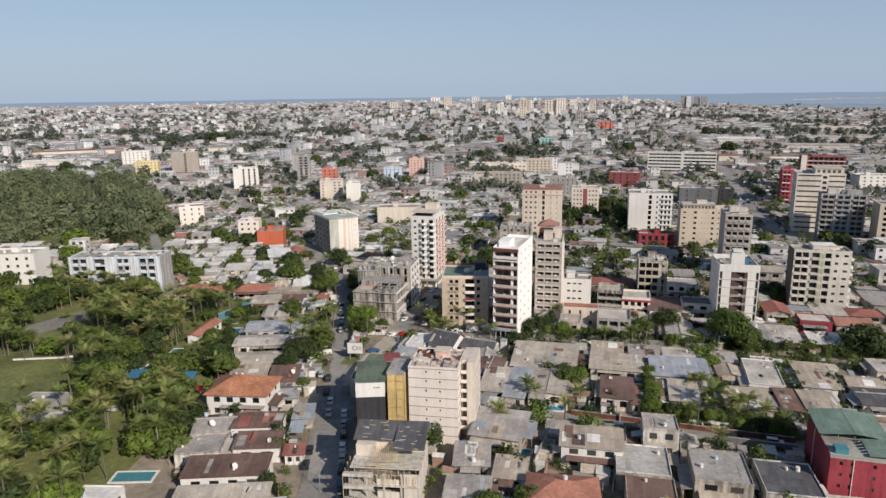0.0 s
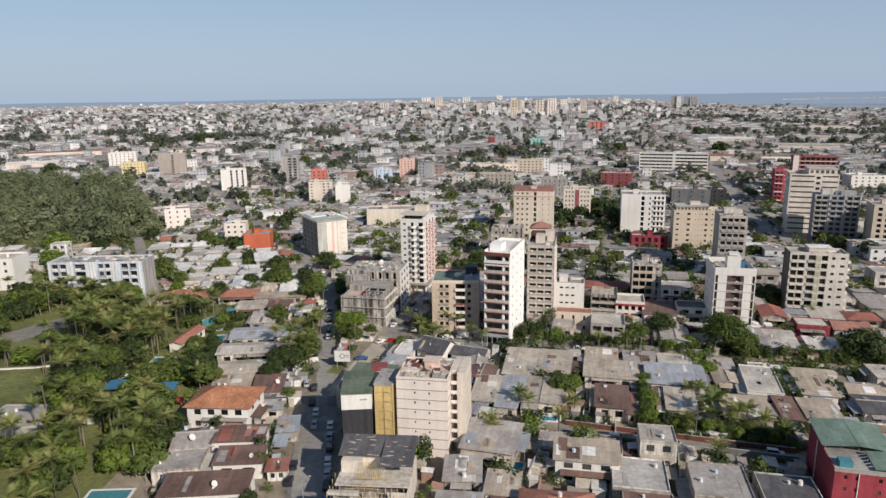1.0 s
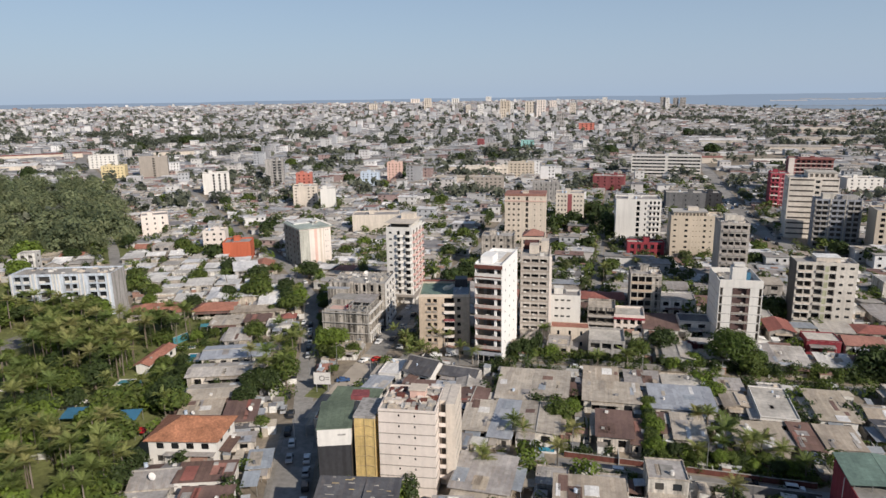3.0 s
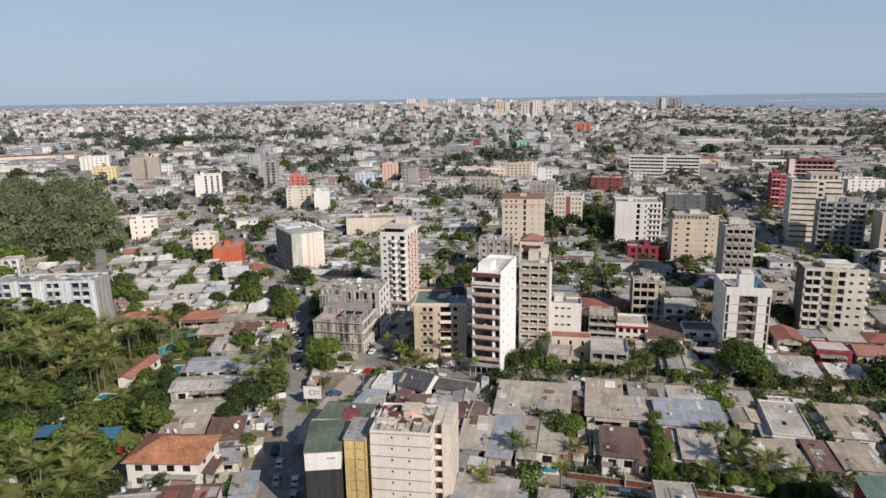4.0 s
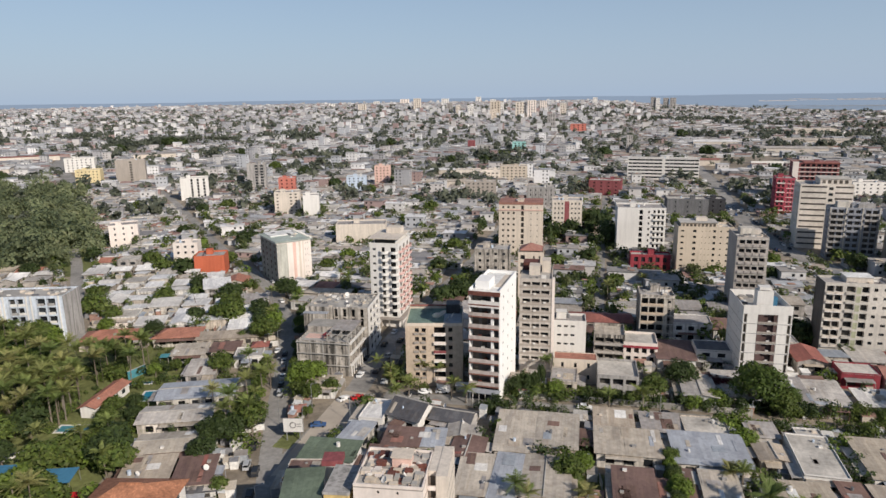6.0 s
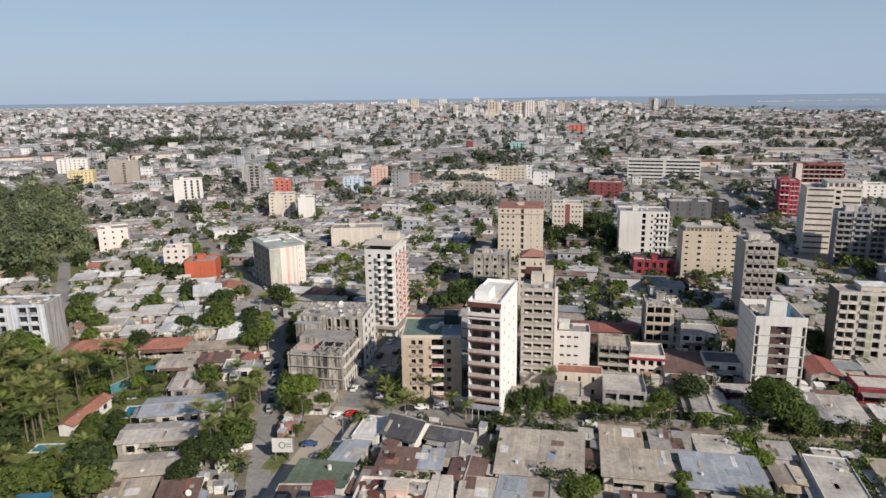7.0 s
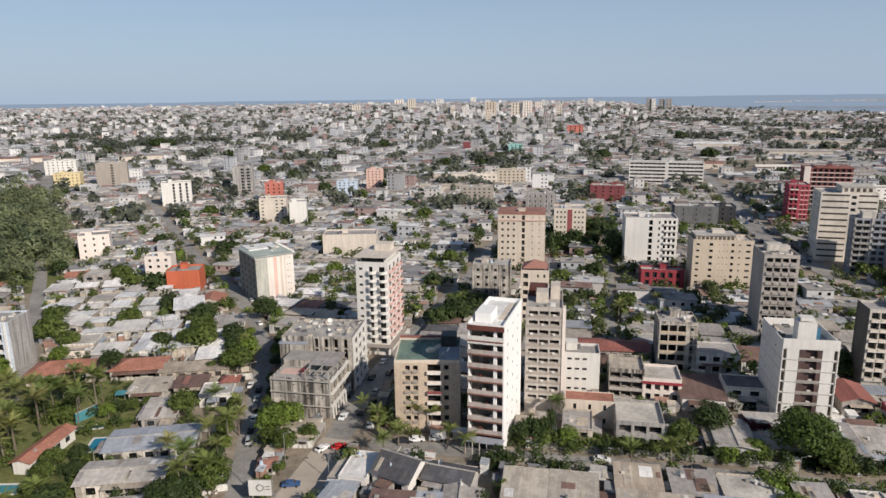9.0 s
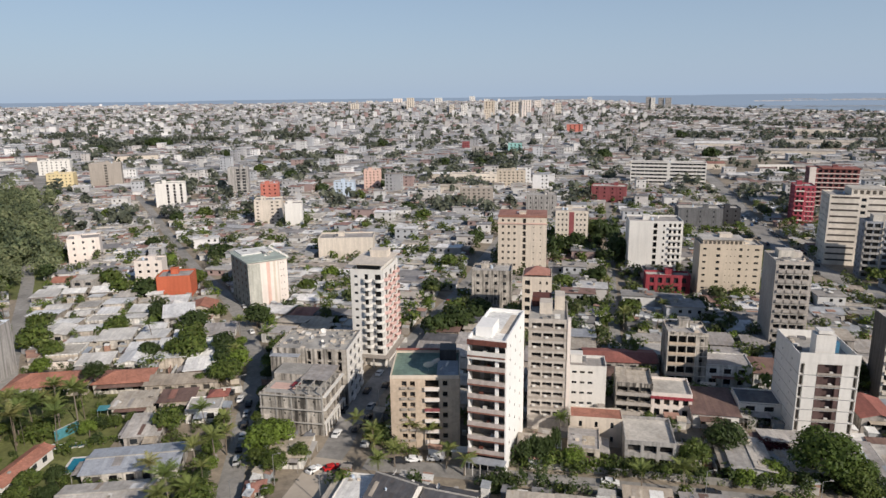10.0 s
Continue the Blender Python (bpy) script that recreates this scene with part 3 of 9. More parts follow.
# ---- plants ----
def crown_mesh(seed, r, hz, n, leaf, mat):
    """A lumpy crown of many small leaf blades with gaps."""
    def make():
        rr = random.Random(seed)
        lumps = []
        for k in range(15):
            t, f = 2.4 * k + rr.uniform(-0.4, 0.4), -0.4 + 1.35 * (k + 0.5) / 15
            q = math.sqrt(max(0, 1 - f * f)) * rr.uniform(0.5, 0.68)
            lumps.append((Vector((q * r * math.cos(t), q * r * math.sin(t), f * hz * 0.6)), r * rr.uniform(0.32, 0.5)))
        g = Geo()
        for k in range(n):
            c, s = rr.choice(lumps)
            v = Vector((rr.gauss(0, 1), rr.gauss(0, 1), rr.gauss(0.25, 1))).normalized()
            p = c + v * s * rr.uniform(0.72, 1.08)
            nrm = (v + Vector((rr.uniform(-0.5, 0.5), rr.uniform(-0.5, 0.5), rr.uniform(-0.3, 0.6)))).normalized()
            t1 = nrm.orthogonal().normalized()
            t1.rotate(Matrix.Rotation(rr.uniform(0, 6.28), 3, nrm))
            t2 = nrm.cross(t1)
            l = leaf * rr.uniform(0.6, 1.3)
            g.quad(p - t1 * l, p - t2 * l * 0.55, p + t1 * l, p + t2 * l * 0.55)
        return g.mesh("crown", M[mat])
    return shared(("crown", seed, r, hz, n, mat), make)


def trunk_mesh(h, r, seed):
    def make():
        rr = random.Random(seed)
        g = Geo()
        lean = Vector((rr.uniform(-0.3, 0.3), rr.uniform(-0.3, 0.3), h * 0.55))
        g.beam((0, 0, -0.2), lean, r, r * 0.7, 7)
        for k in range(5):
            t = 1.26 * k + rr.uniform(-0.4, 0.4)
            g.beam(lean * rr.uniform(0.75, 1.0), lean + Vector((math.cos(t) * h * 0.3, math.sin(t) * h * 0.3, h * rr.uniform(0.2, 0.4))), r * 0.5, r * 0.15, 5)
        return g.mesh("trunk", M["trunk"])
    return shared(("trunk", h, r, seed), make)


def tree(x, y, r=4.0, h=8.0, mat="leaf", seed=0, label="broad-leaved tree with a dense green crown", z=0.0, n=1300, squash=0.85):
    """h: the height of the top."""
    root = thing("tree", x, y, (seed * 67) % 360, z, label, "tree")
    s = seed % 4
    hz = 1.0
    k = r / 4.0
    piece("trunk", trunk_mesh(6.0, 0.28, s), root, Matrix.Diagonal((k, k, max(h - r * squash, 1.5) / 4.4, 1)))
    piece("crown", crown_mesh(s, 4.0, 4.0, n, 0.42 * math.sqrt(1700 / n), mat), root, Matrix.Translation((0, 0, max(h - r * squash, r * 0.6))) @ Matrix.Diagonal((k, k, k * squash, 1)))
    return root


def frond_mesh(seed):
    def make():
        rr = random.Random(seed)
        g = Geo()
        L, droop = 3.5, rr.uniform(0.7, 1.2)
        pts = []
        for i in range(8):
            s = i / 7
            pts.append(Vector((L * (s - 0.16 * s * s * droop), 0, 0.8 * s - 2.0 * droop * s * s)))
        for i in range(7):
            a, b = pts[i], pts[i + 1]
            w = 0.06 * (1 - i / 9)
            g.quad(a + Vector((0, -w, 0)), b + Vector((0, -w, 0)), b + Vector((0, w, 0)), a + Vector((0, w, 0)))
            for sgn in (-1, 1):
                for f in (0.05, 0.4, 0.75):
                    p = a.lerp(b, f)
                    ll = (0.62 * math.sin(math.pi * min(1, 0.2 + 0.8 * (i + f) / 7.2)) + 0.1) * rr.uniform(0.8, 1.15)
                    q = p + Vector((0.42, sgn * ll, -0.35 * ll + rr.uniform(-0.12, 0.05)))
                    g.quad(p, p + Vector((0.13, 0, 0)), q + Vector((0.05, 0, 0)), q)
        return g.mesh("frond", M["palm"])
    return shared(("frond", seed), make)


def frond_turns(seed, fronds, size):
    rr = random.Random(seed * 31 + 7)
    for k in range(fronds):
        up = rr.uniform(-5, 45) if k % 3 else rr.uniform(40, 75)
        s = size * rr.uniform(0.85, 1.15)
        yield k, pose(0, 0, 0, 0, 0, 360 * k / fronds * 2.4 + rr.uniform(-12, 12)) @ pose(0, 0, 0, 0, -up, 0) @ Matrix.Diagonal((s, s, s, 1))


def palm_crown_mesh(seed):
    """The fronds of a palm too far off to pick them apart."""
    def make():
        g = Geo()
        for k, m in frond_turns(seed, 20, 1.0):
            me = frond_mesh(k % 4)
            n = len(g.v)
            g.v += [tuple(m @ v.co) for v in me.vertices]
            g.f += [tuple(n + i for i in q.vertices) for q in me.polygons]
        return g.mesh("crown", M["palm"])
    return shared(("palmcrown", seed), make)


def palm(x, y, h=8.0, fronds=15, size=1.0, seed=0, z=0.0, label="coconut palm with drooping yellow-green fronds"):
    rr = random.Random(seed * 31 + 7)
    root = thing("palm_tree", x, y, rr.uniform(0, 360), z, label, "palm tree")
    lean = rr.uniform(0.0, 0.9)

    def make():
        g = Geo()
        last = Vector((0, 0, -0.2))
        for i in range(5):
            s = (i + 1) / 5
            p = Vector((0.9 * s * s, 0, 10 * s))
            g.beam(last, p, 0.24 - 0.02 * i, 0.22 - 0.02 * i, 6)
            last = p
        return g.mesh("trunk", M["trunk"])
    piece("trunk", shared("palmtrunk", make), root, Matrix.Diagonal((lean, 1, h / 10, 1)))
    top = Vector((0.9 * lean, 0, h - 0.1))
    if fronds:
        for k, m in frond_turns(seed, fronds, size):
            piece("frond", frond_mesh(k % 4), root, Matrix.Translation(top) @ m)
    else:
        tagged(piece("crown", palm_crown_mesh(seed % 6), root, Matrix.Translation(top) @ pose(0, 0, 0, 0, 0, seed * 50) @ Matrix.Diagonal((size, size, size, 1))), kind="stuff")
    return root


def hedge(x, y, rot, L, w=1.2, h=1.6, mat="leaf", label="clipped green hedge along a garden wall"):
    rr = random.Random(int(x * 3 + y * 5))
    g = Geo()
    for k in range(int(L * 26)):
        p = Vector((rr.uniform(-L / 2, L / 2), rr.uniform(-w / 2, w / 2), h * rr.uniform(0.05, 1.0)))
        if rr.random() < 0.6:
            p.z = h * rr.uniform(0.8, 1.05)
        nrm = Vector((rr.gauss(0, 0.6), rr.gauss(0, 0.6), 0.8)).normalized()
        t1 = nrm.orthogonal().normalized()
        t2, l = nrm.cross(t1), rr.uniform(0.18, 0.4)
        g.quad(p - t1 * l, p - t2 * l, p + t1 * l, p + t2 * l)
    root = thing("hedge", x, y, rot, 0, label, "hedge")
    part("foliage", g, mat, root)
    g = Geo()
    for k in range(max(2, int(L / 2))):
        s = -L / 2 + (k + 0.5) * L / max(2, int(L / 2))
        g.beam((s, 0, 0), (s, 0, h * 0.8), 0.05, 0.03, 5)
    part("stem", g, "trunk", root)
    return root


# ---- vehicles ----
def extrude(g, prof, w0, w1=None):
    """Side profile (x, z) to a body of half width w0, narrowed to w1 above the waist."""
    w1 = w0 if w1 is None else w1
    a = [(x, -(w1 if z > 0.98 else w0), z) for x, z in prof]
    b = [(x, (w1 if z > 0.98 else w0), z) for x, z in prof]
    g.quad(*a)
    g.quad(*reversed(b))
    n = len(prof)
    for i in range(n):
        j = (i + 1) % n
        g.quad(a[i], b[i], b[j], a[j])


def car(x, y, rot, colour="car_white", big=False, label="", z=0.02):
    """rot: the way the bonnet points, 0 along +x."""
    names = {"car_white": "white", "car_silver": "silver grey", "car_dark": "dark", "car_red": "red", "car_blue": "dark blue"}
    root = thing("car", x, y, rot, z, label or "parked " + names[colour] + (" four-wheel drive" if big else " saloon car") + " on the roadside", "car")
    root.scale = (1.0, 1.0, 1.18 if big else 1.0)

    def body():
        g = Geo()
        prof = [(-2.15, 0.32), (2.1, 0.32), (2.18, 0.6), (2.08, 0.8), (1.15, 0.94), (0.45, 1.40), (-1.2, 1.44), (-1.75, 1.0), (-2.15, 0.92)]
        if big:
            prof = [(-2.2, 0.38), (2.1, 0.38), (2.2, 0.7), (2.12, 0.95), (1.1, 1.02), (0.6, 1.5), (-2.0, 1.52), (-2.2, 1.0)]
        extrude(g, prof, 0.86, 0.70)
        return g.mesh("body", M[colour])
    shell = piece("body", shared(("car", colour, big), body), root)

    def screen(front):
        def make():
            g = Geo()
            if front:
                p = [(1.10, 0.97), (0.50, 1.37)] if not big else [(1.07, 1.05), (0.64, 1.46)]
            else:
                p = [(-1.27, 1.40), (-1.71, 1.03)] if not big else [(-2.03, 1.46), (-2.18, 1.06)]
            s = 0.03 if front else -0.03
            g.quad((p[0][0] + s, -0.66, p[0][1] + 0.02), (p[0][0] + s, 0.66, p[0][1] + 0.02), (p[1][0] + s, 0.62, p[1][1] + 0.02), (p[1][0] + s, -0.62, p[1][1] + 0.02))
            g.quad((p[1][0], -0.62, p[1][1] - 0.01), (p[1][0], 0.62, p[1][1] - 0.01), (p[0][0], 0.66, p[0][1] - 0.01), (p[0][0], -0.66, p[0][1] - 0.01))
            return g.mesh("windscreen", M["glass"])
        return shared(("screen", front, big), make)
    piece("windscreen", screen(True), shell)
    piece("rear_window", screen(False), shell)

    def side(s):
        def make():
            g = Geo()
            z0, z1 = (1.0, 1.36) if not big else (1.04, 1.44)
            xs = (0.85, 0.42, -1.15, -1.55) if not big else (0.85, 0.55, -1.9, -2.02)
            y0, y1 = s * 0.80, s * 0.715
            p = [(xs[0], y0, z0), (xs[1], y1, z1), (xs[2], y1, z1), (xs[3], y0, z0)]
            g.quad(*p)
            g.quad(*[(a, b - s * 0.03, c) for a, b, c in reversed(p)])
            return g.mesh("side_window", M["glass"])
        return shared(("side", s, big), make)
    piece("side_window", side(-1), shell)
    piece("side_window", side(1), shell)

    def wheel():
        g = Geo()
        g.beam((0, -0.1, 0), (0, 0.1, 0), 0.32, 0.32, 10)
        return g.mesh("wheel", M["tyre"])
    for wx in (-1.35, 1.3):
        for wy in (-0.8, 0.8):
            piece("wheel", shared("wheel", wheel), root, pose(wx, wy, 0.32))
    return root

# ---- ground, roads, water, distance ----
EYE0 = Vector((-3.0, 45.0, 0.0))


SHORE = ((0.068, 4690), (0.112, 4260), (0.148, 3946), (0.217, 3565), (0.284, 3364), (0.328, 3282), (0.6, 2900), (2.0, 2500))


def lagoon(x, y):
    """Whether the far lagoon covers the place: beyond a shore that comes nearer towards the east."""
    if y < 300:
        return False
    k, r = x / y, math.hypot(x, y - 45)
    if k < SHORE[0][0]:
        return False
    for (k0, r0), (k1, r1) in zip(SHORE, SHORE[1:]):
        if k <= k1:
            return r > r0 + (r1 - r0) * (k - k0) / (k1 - k0) + 25 * math.sin(k * 70)
    return r > SHORE[-1][1]


def rise(x, y):
    """The gentle climb of the land towards the horizon."""
    r = math.hypot(x - EYE0.x, y - EYE0.y)
    if lagoon(x, y):
        return 0.0
    k = min(1, max(0, (r - 3000) / 1850))
    shore = min(1, max(0, (0.06 * y - x) / 420)) if x > -500 else 1.0
    return (10 + 36 * shore) * k * k * (3 - 2 * k)


def lay_ground():
    g = Geo()
    radii = [0, 60, 120, 200, 320, 480, 700, 1000, 1500, 2100, 2700, 3000, 3300, 3600, 3900, 4200, 4500, 4700, 4870]
    n = 120
    for r in radii:
        for i in range(n):
            t = 2 * math.pi * i / n
            x, y = EYE0.x + r * math.cos(t), EYE0.y + r * math.sin(t)
            g.v.append((x, y, -0.02 + rise(x, y)))
    for j in range(len(radii) - 1):
        for i in range(n):
            a, b = j * n + i, j * n + (i + 1) % n
            g.f.append((a + n, b + n, b, a) if j else (a + n, b + n, a))
    ob = alone("ground", g, "dirt", "dusty pale city ground between the houses", "ground", "structure")
    return ob


lay_ground()


def strip(name, pts, width, mat, z, label, category, kerb=False):
    """A road along a line of points; kerb adds raised pavements."""
    def band(o0, o1, zz, thick):
        g = Geo()
        rows = []
        for i, p in enumerate(pts):
            a, b = Vector(pts[max(i - 1, 0)]), Vector(pts[min(i + 1, len(pts) - 1)])
            t = (b - a).normalized()
            nrm = Vector((-t.y, t.x))
            rows.append((Vector(p) + nrm * o0, Vector(p) + nrm * o1))
        for (a, b), (c, d) in zip(rows, rows[1:]):
            g.quad((b.x, b.y, zz), (d.x, d.y, zz), (c.x, c.y, zz), (a.x, a.y, zz))
            if thick:
                for p, q in ((a, c), (d, b)):
                    g.quad((p.x, p.y, zz), (q.x, q.y, zz), (q.x, q.y, zz - thick), (p.x, p.y, zz - thick))
        return g
    alone(name, band(-width / 2, width / 2, z, 0), mat, label, category, "structure")
    if kerb:
        for s in (-1, 1):
            o = sorted((s * width / 2, s * (width / 2 + 1.3)))
            alone("pavement", band(o[0], o[1], z + 0.13, 0.15), "paving", "dusty raised pavement along the street", "pavement", "structure")


MAIN = [(-28, 30), (-52, 97), (-63, 132), (-72, 153), (-83, 182), (-99, 216), (-112, 246), (-134, 294), (-165, 335), (-192, 366), (-232, 404), (-264, 438), (-300, 477), (-380, 565), (-452, 640)]
CROSS = [(-83, 190), (-82, 212), (-82, 241), (-84, 257), (-85, 290), (-83, 351), (-80, 390), (-80, 520), (-82, 640)]
strip("road", MAIN[:5], 8.2, "asphalt", 0.012, "grey asphalt street in the shade of the buildings", "road", True)
strip("road", MAIN[4:], 5.8, "asphalt", 0.012, "grey asphalt street between trees and houses", "road")
strip("road", CROSS, 7.5, "asphalt", 0.024, "asphalt side street with parked cars", "road")
strip("road", [(-12, 179), (20, 178.5), (75, 178)], 5.5, "asphalt", 0.012, "narrow asphalt lane between garden walls", "road")
strip("road", [(-72, 236), (-33, 238), (40, 241), (60, 240), (110, 250)], 6.0, "asphalt", 0.012, "narrow asphalt lane past tall trees", "road")
strip("road", [(-9, 330), (-10, 391), (-11, 478), (-12, 620), (-14, 780)], 4.2, "asphalt", 0.012, "asphalt lane leading away between houses", "road")
strip("road", [(124, 400), (106, 432), (95, 466), (89, 500), (87, 535), (88, 606), (91, 700), (94, 800), (96, 1000)], 11.0, "asphalt", 0.012, "wide asphalt avenue with traffic", "road", True)
strip("road", [(-185, 225), (-201, 252), (-222, 274), (-259, 315), (-302, 362), (-420, 480), (-560, 640)], 6.0, "asphalt", 0.018, "asphalt street beside the park", "road")


strip("road", [(-560, 640), (-610, 692), (-700, 775), (-798, 868), (-1000, 1110), (-1182, 1347)], 13.0, "asphalt", 0.02, "wide asphalt boulevard leading out of the city", "road", True)


def patch(name, pts, mat, z, label, category):
    g = Geo()
    g.quad(*[(x, y, z) for x, y in pts])
    alone(name, g, mat, label, category, "structure")


patch("lawn", [(-330, 120), (-100, 60), (-118, 150), (-128, 190), (-150, 250), (-185, 238), (-262, 310), (-300, 300)], "lawn", 0.004, "green park lawn under palms", "lawn")
patch("lawn", [(-720, 600), (-500, 590), (-318, 405), (-275, 338), (-380, 310), (-560, 430)], "lawn", 0.004, "grassy ground under the far wood", "lawn")
patch("car_park", [(-236, 188), (-219, 196), (-212, 224), (-226, 226)], "paving", 0.03, "grey paved car park beside the park", "car park")
patch("playing_field", [(-1075, 985), (-1160, 1110), (-1010, 1180), (-905, 1040)], "track", 0.03, "red-brown earth sports ground", "field")
patch("lawn", [(-1165, 1120), (-1260, 1240), (-1130, 1290), (-1015, 1190)], "lawn", 0.03, "green pitch beside the sports ground", "field")
patch("playing_field", [(112, 905), (200, 950), (225, 1110), (128, 1060)], "dirt", 0.03, "dusty sports field", "field")
patch("car_park", [(70, 434), (87, 430), (87, 482), (70, 498)], "redsand", 0.03, "reddish dusty open parking lot", "car park")

# the lagoon: one flat sheet just over the low shore
_g = Geo()
_N = 60
for _i in range(_N):
    _y0, _y1 = 1900 + 2970 * _i / _N, 1900 + 2970 * (_i + 1) / _N
    for _j in range(80):
        _x0, _x1 = 60 + _j * 42, 102 + _j * 42
        if lagoon((_x0 + _x1) / 2, (_y0 + _y1) / 2) and math.hypot(_x1, _y1 - 45) < 4860:
            _g.quad((_x0, _y0, 0.4), (_x1, _y0, 0.4), (_x1, _y1, 0.4), (_x0, _y1, 0.4))
alone("water", _g, "water", "calm grey-blue lagoon near the horizon", "water", "structure")

for _k, (_x, _y, _w, _d) in enumerate(((415, 4520, 190, 70), (900, 4500, 260, 50), (1300, 4380, 500, 60), (520, 4150, 70, 40))):
    patch("sandbank", [(_x - _w / 2, _y - _d / 2), (_x + _w / 2, _y - _d / 2), (_x + _w / 2 - 40, _y + _d / 2), (_x - _w / 2 + 40, _y + _d / 2)], "sand", 1.2, "pale sandbank in the lagoon", "sandbank")
for _x, _y, _w, _d in ((420, 1750, 300, 120), (620, 2000, 340, 160), (300, 2150, 200, 120)):
    patch("open_ground", [(_x - _w / 2, _y - _d / 2), (_x + _w / 2, _y - _d / 2 - 20), (_x + _w / 2, _y + _d / 2), (_x - _w / 2, _y + _d / 2 + 30)], "sand", 0.05, "bare sandy ground on the eastern plain", "ground")


def far_rim():
    """Glowing haze-coloured hills that close the view all round, beyond everything else."""
    m = bpy.data.materials.new("distance_haze_glow")
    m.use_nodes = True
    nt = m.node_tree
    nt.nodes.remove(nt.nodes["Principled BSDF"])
    # the haze is this even emission colour, not scattered light
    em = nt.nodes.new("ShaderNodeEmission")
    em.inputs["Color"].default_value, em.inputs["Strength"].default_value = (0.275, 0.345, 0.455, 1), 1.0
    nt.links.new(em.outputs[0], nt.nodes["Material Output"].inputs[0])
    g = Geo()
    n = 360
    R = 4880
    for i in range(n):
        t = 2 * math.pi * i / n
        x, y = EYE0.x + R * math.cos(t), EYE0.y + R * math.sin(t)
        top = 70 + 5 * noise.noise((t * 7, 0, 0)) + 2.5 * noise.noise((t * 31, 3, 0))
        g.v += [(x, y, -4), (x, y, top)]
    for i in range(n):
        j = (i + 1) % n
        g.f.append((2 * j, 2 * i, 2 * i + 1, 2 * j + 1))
    alone("backdrop", g, m, "glowing haze-blue backdrop along the horizon", "backdrop", "structure")


far_rim()


def far_shore():
    """Pale sand and low white sheds on the land across the lagoon, in broken stretches."""
    q = random.Random(6)
    for a0, a1, z0, z1 in ((10.5, 13.0, 26, 31), (13.2, 15.4, 30, 33), (15.6, 24.0, 30, 38), (24.5, 31, 31, 37), (12.4, 14.6, 37, 40), (17.5, 22.0, 39, 41)):
        g = Geo()
        n = 24
        for i in range(n):
            t0, t1 = radians(a0 + (a1 - a0) * i / n), radians(a0 + (a1 - a0) * (i + 1) / n)
            top = z1 + q.uniform(-1.5, 1.5)
            p = [(EYE0.x + 4870 * math.sin(t), EYE0.y + 4870 * math.cos(t)) for t in (t0, t1)]
            r = [(EYE0.x + 4876 * math.sin(t), EYE0.y + 4876 * math.cos(t)) for t in (t0, t1)]
            g.quad((*p[0], z0), (*p[1], z0), (*p[1], top), (*p[0], top))
            g.quad((*p[0], top), (*p[1], top), (*r[1], top), (*r[0], top))
        alone("far_shore", g, "farsand", "pale sandy land across the lagoon", "shore", "structure")


far_shore()

# ---- the larger buildings, nearest first ----
def took(x, y, rot, w, d):
    TAKEN.append((x, y, max(w, d) * 0.5 + 1.0, rot, w, d))


def win(n, share=0.4, sill=0.35, head=0.75, dep=0.25, a=0.05, b=0.95):
    return ((a, b, n, share, sill, head, dep),)


def put(*a, **k):
    took(a[0], a[1], a[2], a[3], a[4])
    return block(*a, **k)


def slab(root, name, mat, *q, label=""):
    """One boxed part of a building."""
    g = Geo()
    g.box(*q)
    return part(name, g, mat, root, label)


def dish_mesh():
    def make():
        g = Geo()
        g.dome(0, 0, 0, 0.8, -0.22, 10, 2)
        g.beam((0, 0, -0.25), (0, 0, 0.35), 0.03, 0.03, 4)
        return g.mesh("dish", M["white"])
    return shared("dish", make)


def dish(x, y, z, size=1.0, turn=30.0):
    """A satellite dish on its short post."""
    root = thing("satellite_dish", x, y, turn, z, "white satellite dish on a flat roof", "satellite dish", "satellite dishes on the roofs")
    g = Geo()
    g.beam((0, 0, 0), (0, 0, 0.7 * size), 0.05, 0.05, 5)
    part("post", g, "metal", root)
    piece("reflector", dish_mesh(), root, pose(0, 0, 0.95 * size, 55, 0, 0) @ Matrix.Diagonal((size, size, size, 1)))


def place(x, y, rot, lx, ly):
    a = radians(rot)
    return x + lx * math.cos(a) - ly * math.sin(a), y + lx * math.sin(a) + ly * math.cos(a)


def rubble(root, w, d, h, n, seed, mats=("concrete", "white", "tan", "darkgrey")):
    """Loose tanks, boxes and vents on a roof, each a part of its own."""
    q = random.Random(seed)
    for k in range(n):
        x, y = q.uniform(-0.44, 0.44) * w, q.uniform(-0.42, 0.42) * d
        s, t, u = q.uniform(0.3, 1.0), q.uniform(0.3, 0.9), q.uniform(0.25, 0.9)
        slab(root, q.choice(("roof_box", "vent_box", "water_tank")), q.choice(mats), x - s, y - t, h, x + s, y + t, h + u)


